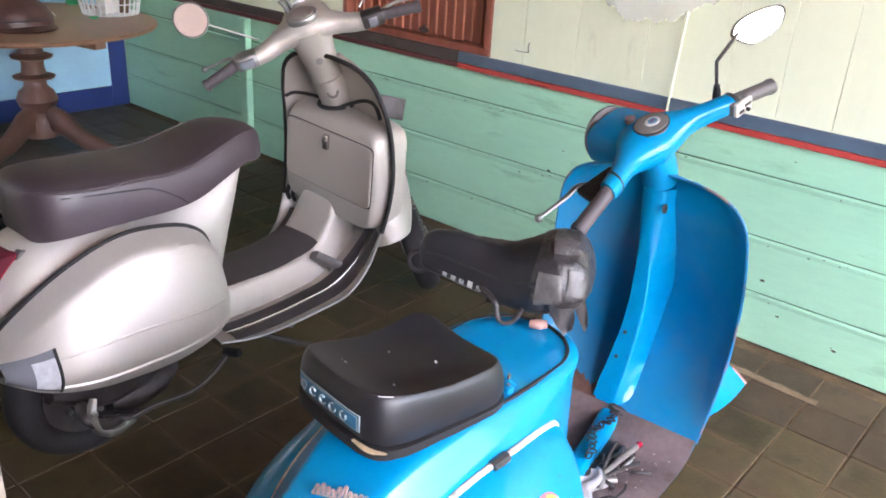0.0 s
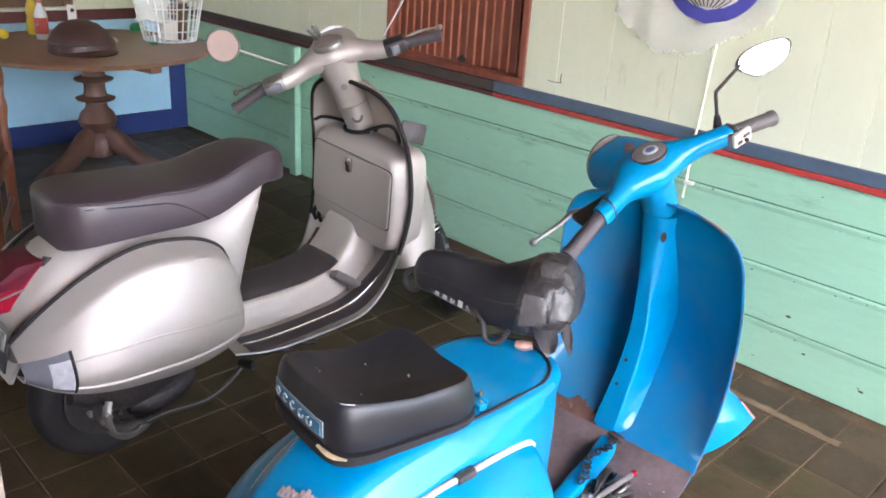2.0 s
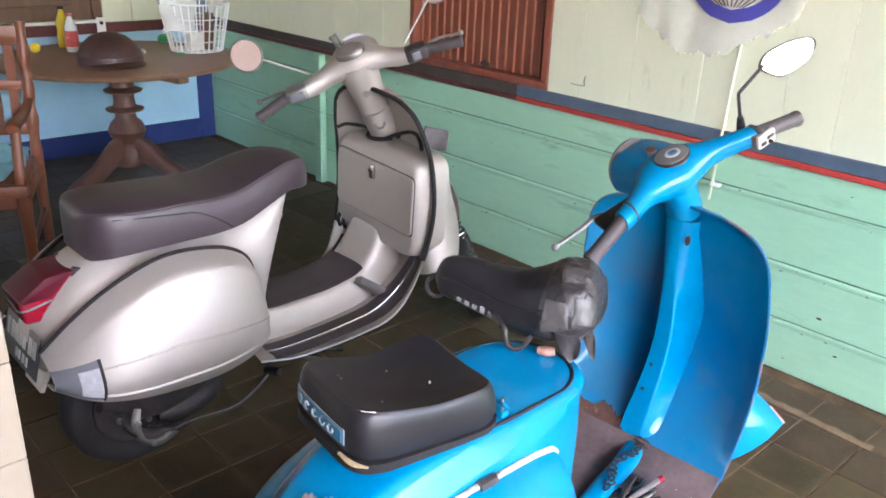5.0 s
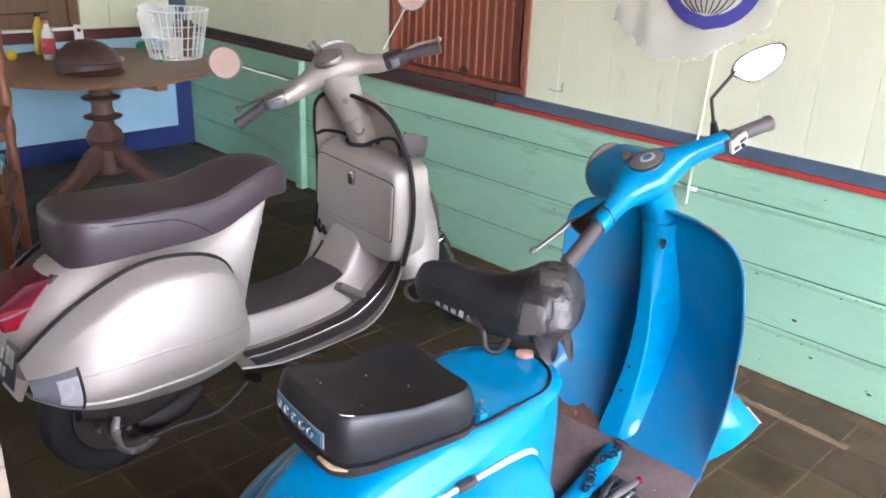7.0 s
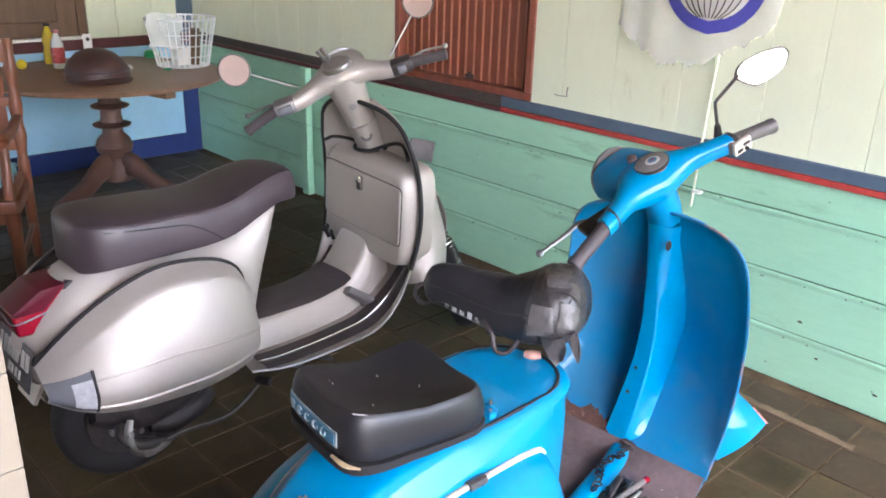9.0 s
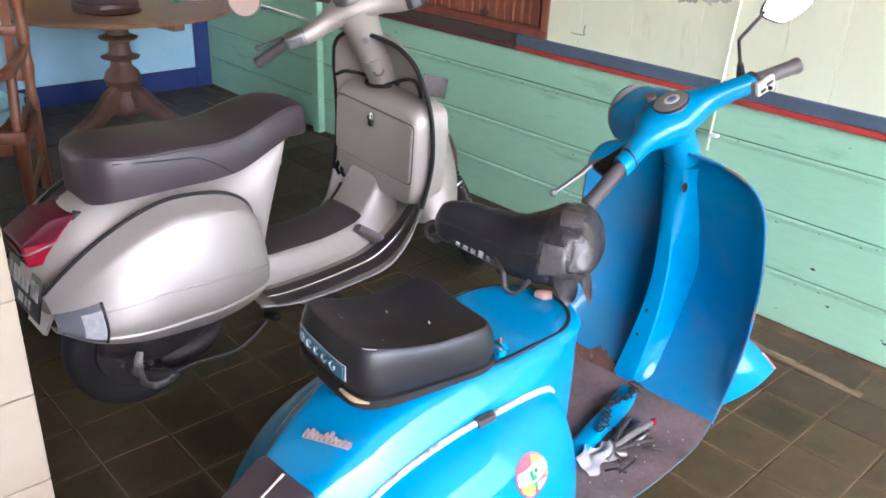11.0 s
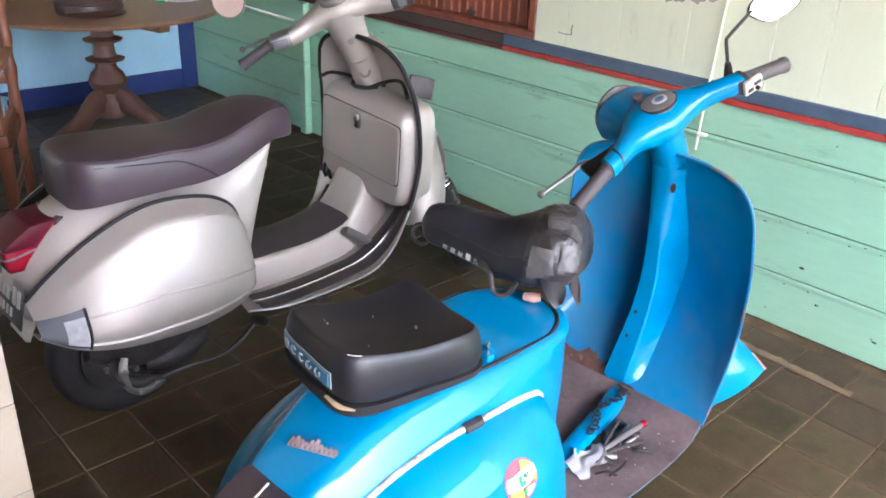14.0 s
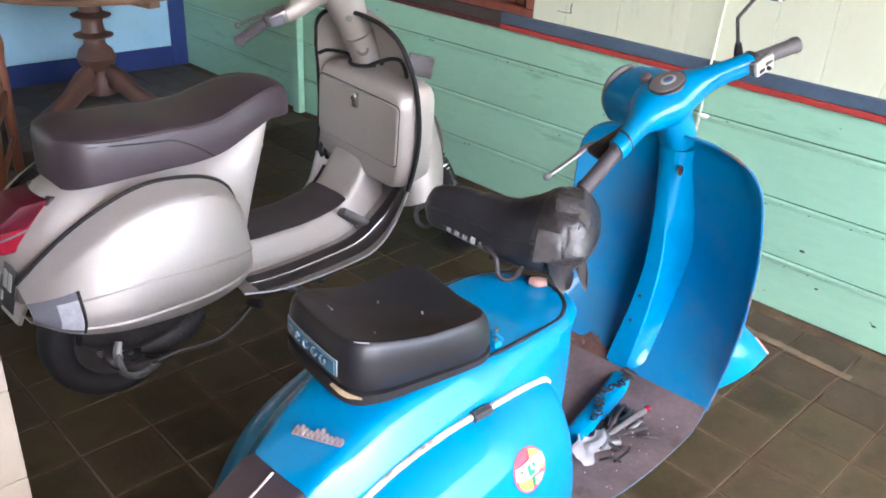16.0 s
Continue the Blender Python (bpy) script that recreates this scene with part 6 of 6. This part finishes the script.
def bottle(name, x, y, h, r, mat, label, cap):
    b = thing(name, label, "bottle", pose(x, y, ZT))
    part("bottle_body", lathe([(r * 0.9, 0), (r, 0.01), (r, h * 0.32), (r * 0.86, h * 0.42), (r, h * 0.55), (r * 0.95, h * 0.66), (r * 0.45, h * 0.86), (r * 0.38, h * 0.9), (r * 0.38, h * 0.93)], 20), mat, b)
    part("cap", lathe([(r * 0.45, h * 0.93), (r * 0.45, h), (r * 0.3, h)], 16), cap, b)
    return b
bottle("bottle", -5.02, 1.93, 0.235, 0.036, YELLOW, "bottle of yellow liquid standing on the table", RUBBER)
b2 = bottle("bottle", -4.83, 1.91, 0.215, 0.036, GLASS, "clear plastic drink bottle with a red label", REDLABEL)
part("bottle_label", lathe([(0.0365, 0.03), (0.037, 0.035), (0.037, 0.115), (0.0365, 0.12)], 20), REDLABEL, b2)
tg = thing("cardboard_tag", "white card holder with a round hole on the table", "card", pose(-5.10, 2.19, ZT, 0, 0, 52))
part("card", box(-0.027, 0.027, -0.004, 0.004, 0, 0.15, 0.003), PAPER, tg)
part("card_hole", lathe([(0.012, -0.0055), (0.012, 0.0055)], 16, m=pose(0.004, 0, 0.118, 90, 0, 0)), GREASE, tg)
bm = bmesh.new()
bmesh.ops.create_uvsphere(bm, u_segments=20, v_segments=14, radius=0.028)
ball = tagged(link("ball", bm, BALL, m=None), "small yellow plastic ball on the table", "ball")
ball.location = (-4.886, 1.72, ZT + 0.028)
hm = thing("cap", "dark brown leather cap lying on the table", "cap", pose(-4.33, 1.93, ZT, 0, 0, 95))
part("crown", loft([oval((0.0, 0.0 + dy, z), (1, 0, 0), (0, 1, 0), a, b, 28, 2.2) for z, a, b, dy in ((0, 0.165, 0.15, 0), (0.03, 0.17, 0.155, 0), (0.07, 0.16, 0.148, 0.0), (0.11, 0.135, 0.125, 0.005), (0.145, 0.095, 0.09, 0.01), (0.165, 0.045, 0.04, 0.01), (0.168, 0.004, 0.004, 0.01))]), HELMET, hm, "domed crown")
part("peak", sheet(lambda u, v: ((0.15 + 0.06 * v * math.sin(math.pi * u)) * math.cos(math.pi * (1 + u)), (0.14 + 0.06 * v * math.sin(math.pi * u)) * math.sin(math.pi * (1 + u)), 0.035 - 0.028 * v), 16, 5, 0.006), HELMET, hm, "short stiff peak")
part("band", tube([(0.168 * math.cos(a), 0.153 * math.sin(a), 0.055) for a in np.linspace(0, 2 * math.pi, 25)], 0.006, 6, 1), SEAT, hm)
for x, y, r in ((-4.945, 2.53, 0.05), (-4.43, 2.38, 0.026)):
    gr = tagged(link("plastic_scrap", lathe([(r * 0.8, 0), (r, 0.004), (r, 0.03 if r > 0.03 else 0.008), (r * 0.7, 0.045 if r > 0.03 else 0.012)], 14), GREENBIT), "small green plastic lid on the table", "lid")
    gr.location = (x, y, ZT)
pp = tagged(link("paper_scrap", sheet(lambda u, v: (0.07 * u, 0.05 * v, 0.004 + 0.012 * math.sin(3 * u + 2 * v)), 6, 6, 0.001), PAPER), "crumpled white paper scrap on the table", "paper")
pp.location = (-4.64, 2.2, ZT)
# wire basket
bk_t = thing("wire_basket", "white plastic wire basket on the table", "basket", pose(-4.555, 2.545, ZT))
R0, R1, HB = 0.15, 0.205, 0.28
for k in range(30):
    a = 2 * math.pi * k / 30
    part("basket_wire", tube([(R0 * math.cos(a), R0 * math.sin(a), 0.004), (R1 * math.cos(a), R1 * math.sin(a), HB)], 0.0044, 5, 1), BASKETM, bk_t)
for h in (0.004, 0.065, 0.13, 0.195, HB):
    r = R0 + (R1 - R0) * h / HB
    part("basket_ring", tube([(r * math.cos(a), r * math.sin(a), h) for a in np.linspace(0, 2 * math.pi, 37)], 0.0055 if h == HB else 0.0032, 6, 1), BASKETM, bk_t)
part("basket_floor", lathe([(0.0, 0.0), (R0, 0.0), (R0, 0.004), (0.0, 0.004)], 30), BASKETM, bk_t)
part("basket_content", box(-0.07, 0.05, -0.05, 0.06, 0.005, 0.11, 0.01), PAPER, bk_t, "folded pale things inside")
part("basket_content", tube([(0.06, 0.05, 0.01), (0.07, 0.05, 0.22)], [0.03, 0.035], 12, 3), DOORWOOD, bk_t, "brown bottle inside")

bag = tagged(link("plastic_sheet", sheet(lambda u, v: (-4.555 + 0.150 - 0.445 * (0.185 - 0.19 * u) + 0.015 * math.sin(5 * u + 3 * v), 2.545 - 0.076 - 0.895 * (0.185 - 0.19 * u) + 0.010 * math.sin(7 * v + 2 * u), ZT + 0.125 + 0.19 * v + 0.012 * math.sin(6 * u)), 16, 12, 0.001), material("thin_white_plastic", (0.74, 0.78, 0.76), 0.35, vary=0.1, scale=8, grain=60, bump=0.3)), "thin white plastic sheet hanging over the basket", "plastic sheet")
bag.data.materials[0].node_tree.nodes["Principled BSDF"].inputs["Alpha"].default_value = 0.62

# ---- armchair beside the table ----
CHAIR = pose(-3.71, 1.01, 0, 0, 0, -114)
ch = thing("armchair", "varnished wooden armchair with slatted back", "chair", CHAIR)
# own frame: y ahead (seat front), x to its right
part("seat", box(-0.25, 0.25, -0.25, 0.235, 0.405, 0.44, 0.008), CHAIRWOOD, ch)
part("front_rail", box(-0.275, 0.275, 0.235, 0.285, 0.40, 0.452, 0.010), CHAIRWOOD, ch, "rounded front rail")
for x in (-0.25, 0.25):
    part("front_leg", loft([oval((x, 0.255 + dy, z), (1, 0, 0), (0, 1, 0), r, r, 14, 3) for z, r, dy in ((0.0, 0.020, 0.015), (0.10, 0.021, 0.008), (0.25, 0.025, 0.0), (0.36, 0.030, 0.0), (0.40, 0.032, 0.0))]), CHAIRWOOD, ch)
    part("arm_post", loft([oval((x, y, z), (1, 0, 0), (0, 1, 0.25), 0.020, w, 14, 3) for z, y, w in ((0.452, 0.262, 0.034), (0.50, 0.262, 0.030), (0.56, 0.245, 0.025), (0.62, 0.225, 0.024), (0.675, 0.215, 0.028))]), CHAIRWOOD, ch, "flat bowed arm support")
    part("armrest", tube([(x, 0.265, 0.685), (x, 0.24, 0.692), (x, 0.15, 0.69), (x, -0.05, 0.675), (x, -0.29, 0.69)], [0.024, 0.031, 0.028, 0.024, 0.022], 14, 5, 0.75), CHAIRWOOD, ch, "armrest with a rounded end")
    back = [(z, r) for z, r in ((0.0, 0.021), (0.22, 0.024), (0.44, 0.027), (0.52, 0.022), (0.60, 0.030), (0.66, 0.022), (0.74, 0.030), (0.82, 0.021), (0.90, 0.029), (0.98, 0.022), (1.04, 0.026))]
    part("back_leg", tube([(x, -0.27 - 0.10 * max(0, z - 0.44) - 0.04 * max(0, 0.3 - z), z) for z, r in back], [r for z, r in back], 12, 4), CHAIRWOOD, ch, "turned back post")
lean = lambda z: -0.27 - 0.10 * (z - 0.44)
for z, h in ((0.98, 0.045), (0.76, 0.022), (0.56, 0.026)):
    part("back_rail", box(-0.235, 0.235, lean(z) - 0.013, lean(z) + 0.013, z - h, z + h, 0.007), CHAIRWOOD, ch)
for k in range(6):
    x = -0.19 + k * 0.076
    part("back_slat", loft([[(x - w, lean(z) - 0.006, z), (x + w, lean(z) - 0.006, z), (x + w, lean(z) + 0.006, z), (x - w, lean(z) + 0.006, z)] for z, w in ((0.56, 0.018), (0.66, 0.022), (0.76, 0.017), (0.86, 0.023), (0.96, 0.018))]), CHAIRWOOD, ch)
part("apron", box(-0.25, 0.25, 0.240, 0.262, 0.345, 0.398, 0.004), CHAIRWOOD, ch)
for x in (-0.25, 0.25):
    part("side_apron", box(x - 0.012, x + 0.012, -0.25, 0.235, 0.34, 0.402, 0.004), CHAIRWOOD, ch)
    part("side_stretcher", tube([(x, -0.27, 0.17), (x, 0.255, 0.15)], 0.012, 10, 3), CHAIRWOOD, ch)
cl = tagged(link("cloth", sheet(lambda u, v: (-0.2 + 0.4 * u, -0.18 + 0.36 * v, 0.018 + 0.05 * math.sin(math.pi * u) * math.sin(math.pi * v) + 0.018 * math.sin(17 * u + 5 * math.sin(6 * v)) * math.sin(11 * v + 3 * u)), 28, 28, 0.004), CYAN), "crumpled pale cyan cloth lying on the armchair", "cloth")
cl.matrix_world = CHAIR @ pose(-0.02, -0.02, 0.442) @ Matrix.Diagonal((1.05, 1.1, 1.7, 1))

# ---- cloth hanging on the boards ----
def hang(u, v, out=0.0):
    """u across, v from the lower edge up; lower edge frayed and uneven."""
    x = -1.72 + 0.64 * u
    low = 1.112 + 0.12 * max(0, 1 - u / 0.34) ** 1.4 + 0.17 * max(0, (u - 0.50) / 0.50) ** 1.3 + 0.010 * math.sin(41 * u + 1) * math.sin(17 * u) + 0.012 * noise.noise((38 * u, 0.4, 2.1)) + 0.006 * noise.noise((120 * u, 1.4, 0.1))
    z = low + (1.75 - low) * v
    return (x + 0.02 * math.sin(4 * v), WALL_Y - 0.012 - out - 0.004 * (1 + math.sin(23 * u + 2 * v + 2 * math.sin(5 * u))) * (1 - 0.6 * v) - 0.008 * math.sin(math.pi * u), z)
hc = thing("hanging_cloth", "thin off-white cloth with a blue emblem on the wall", "cloth", None)
part("fabric", sheet(lambda u, v: hang(u, v), 150, 40, 0.0015), CLOTH, hc)
def on_cloth(x, z, out):
    u = (x + 1.72) / 0.64
    base = hang(min(max(u, 0), 1), 0)[2]
    return (x, hang(min(max(u, 0), 1), (z - base) / (1.75 - base), out)[1], z)
EC, EZ = -1.325, 1.438
def half_width(z):
    """Half width of the emblem at height z, both as shares: a pointed foot, full shoulders."""
    return max(0.0, 1 - abs(z) ** 2.1) ** 0.55 if z < 0 else 1 - 0.25 * z ** 3
def shield_shape(k, n=24):
    side = [(half_width(z), z) for z in np.linspace(-1, 1, n)]
    return [(EC + 0.205 * k * x, EZ + 0.205 * k * z) for x, z in side] + [(EC - 0.205 * k * x, EZ + 0.205 * k * z) for x, z in side[::-1]]
def flat(outline, out, mat, parent, name):
    bm = bmesh.new()
    cx, cz = sum(p[0] for p in outline) / len(outline), sum(p[1] for p in outline) / len(outline)
    rows = []
    for k in (0.02, 0.25, 0.5, 0.75, 1.0):
        rows.append([bm.verts.new(on_cloth(cx + (x - cx) * k, cz + (z - cz) * k, out)) for x, z in outline])
    n = len(outline)
    bm.faces.new(rows[0])
    for a, b in zip(rows, rows[1:]):
        for i in range(n):
            bm.faces.new((a[i], a[(i + 1) % n], b[(i + 1) % n], b[i]))
    return part(name, bm, mat, parent)
em = flat(shield_shape(1.0), 0.007, PRINTBLUE, hc, "emblem")
flat(shield_shape(0.77), 0.010, PRINTWHITE, em, "emblem_field")
for k in range(-4, 5):
    pts = [on_cloth(EC + 0.205 * 0.77 * half_width(z) * k / 5, EZ + 0.205 * 0.77 * z, 0.012) for z in np.linspace(-0.93, 0.9, 14)]
    part("emblem_line", tube(pts, 0.0042, 6, 2, 0.4), DARKBROWN, em)
tagged(link("conduit", tube([(-1.297, WALL_Y - 0.022, 0.585), (-1.288, WALL_Y - 0.022, 0.85), (-1.279, WALL_Y - 0.018, 1.09), (-1.277, WALL_Y - 0.008, 1.19)], 0.0045, 10, 3), CREAM), "thin cream-painted plastic conduit up the wall", "conduit")
tagged(link("cable_clip", box(-1.30, -1.265, WALL_Y - 0.03, WALL_Y - 0.001, 0.64, 0.652, 0.003), WHITE), "small white plastic cable clip on the wall", "clip")

# ---- floor tiles, 20 cm, joints sandy; the nearest ones are pieces, the rest one sheet ----
def tile_mesh(mat):
    bm = box(-0.0964, 0.0964, -0.0964, 0.0964, -0.006, 0.0, 0.002, 1)
    me = bpy.data.meshes.new("tile")
    bmesh.ops.recalc_face_normals(bm, faces=bm.faces)
    bm.to_mesh(me)
    bm.free()
    me.materials.append(mat)
    return me
tile_data, last_row = tile_mesh(TILE), tile_mesh(TILEBROWN)
rest, rng = [], random.Random(3)
for i in range(-23, 16):
    for j in range(-12, 15):
        x, y = -0.6 + 0.2 * i, 0.24 + 0.2 * j
        if x < BACK_X + 0.05 or x > EAST - 0.1 or y < SOUTH + 0.1 or y > WALL_Y - 0.05:
            continue
        z, a = rng.uniform(-0.0008, 0.0012), rng.uniform(-0.4, 0.4)
        if -3.75 < x < 0.05 and 0.1 < y < 3.0:
            t = new("tile", last_row if y > 2.55 else tile_data)
            t.parent = floor
            t.matrix_basis = pose(x, y, z, rng.uniform(-0.12, 0.12), rng.uniform(-0.12, 0.12), a)
        else:
            rest.append((x, y, z))
vs, fs = [], []
for x, y, z in rest:
    b = len(vs)
    for zz, h in ((z - 0.006, 0.0975), (z, 0.0965)):
        vs += [(x - h, y - h, zz), (x + h, y - h, zz), (x + h, y + h, zz), (x - h, y + h, zz)]
    fs += [(b + 4, b + 5, b + 6, b + 7)] + [(b + k, b + (k + 1) % 4, b + 4 + (k + 1) % 4, b + 4 + k) for k in range(4)]
me = bpy.data.meshes.new("far_tiles")
me.from_pydata(vs, [], fs)
me.materials.append(TILE)
far = tagged(new("far_tiles", me), kind="stuff")
far.parent = floor

# rough cement line where the last row of tiles was laid anew
part("mortar_patch", sheet(lambda u, v: (-0.93 + 0.46 * u, 2.770 + (0.036 + 0.003 * math.sin(19 * u) + 0.003 * math.sin(47 * u)) * v + 0.001 * math.sin(14 * u) - 0.026 * u, 0.001 + 0.0045 * math.sin(math.pi * v) * (0.7 + 0.3 * math.sin(23 * u))), 40, 6), material("pale_cement", (0.145, 0.108, 0.068), 0.9, vary=0.35, scale=9, grain=90, bump=0.5), floor, "pale rough cement line")
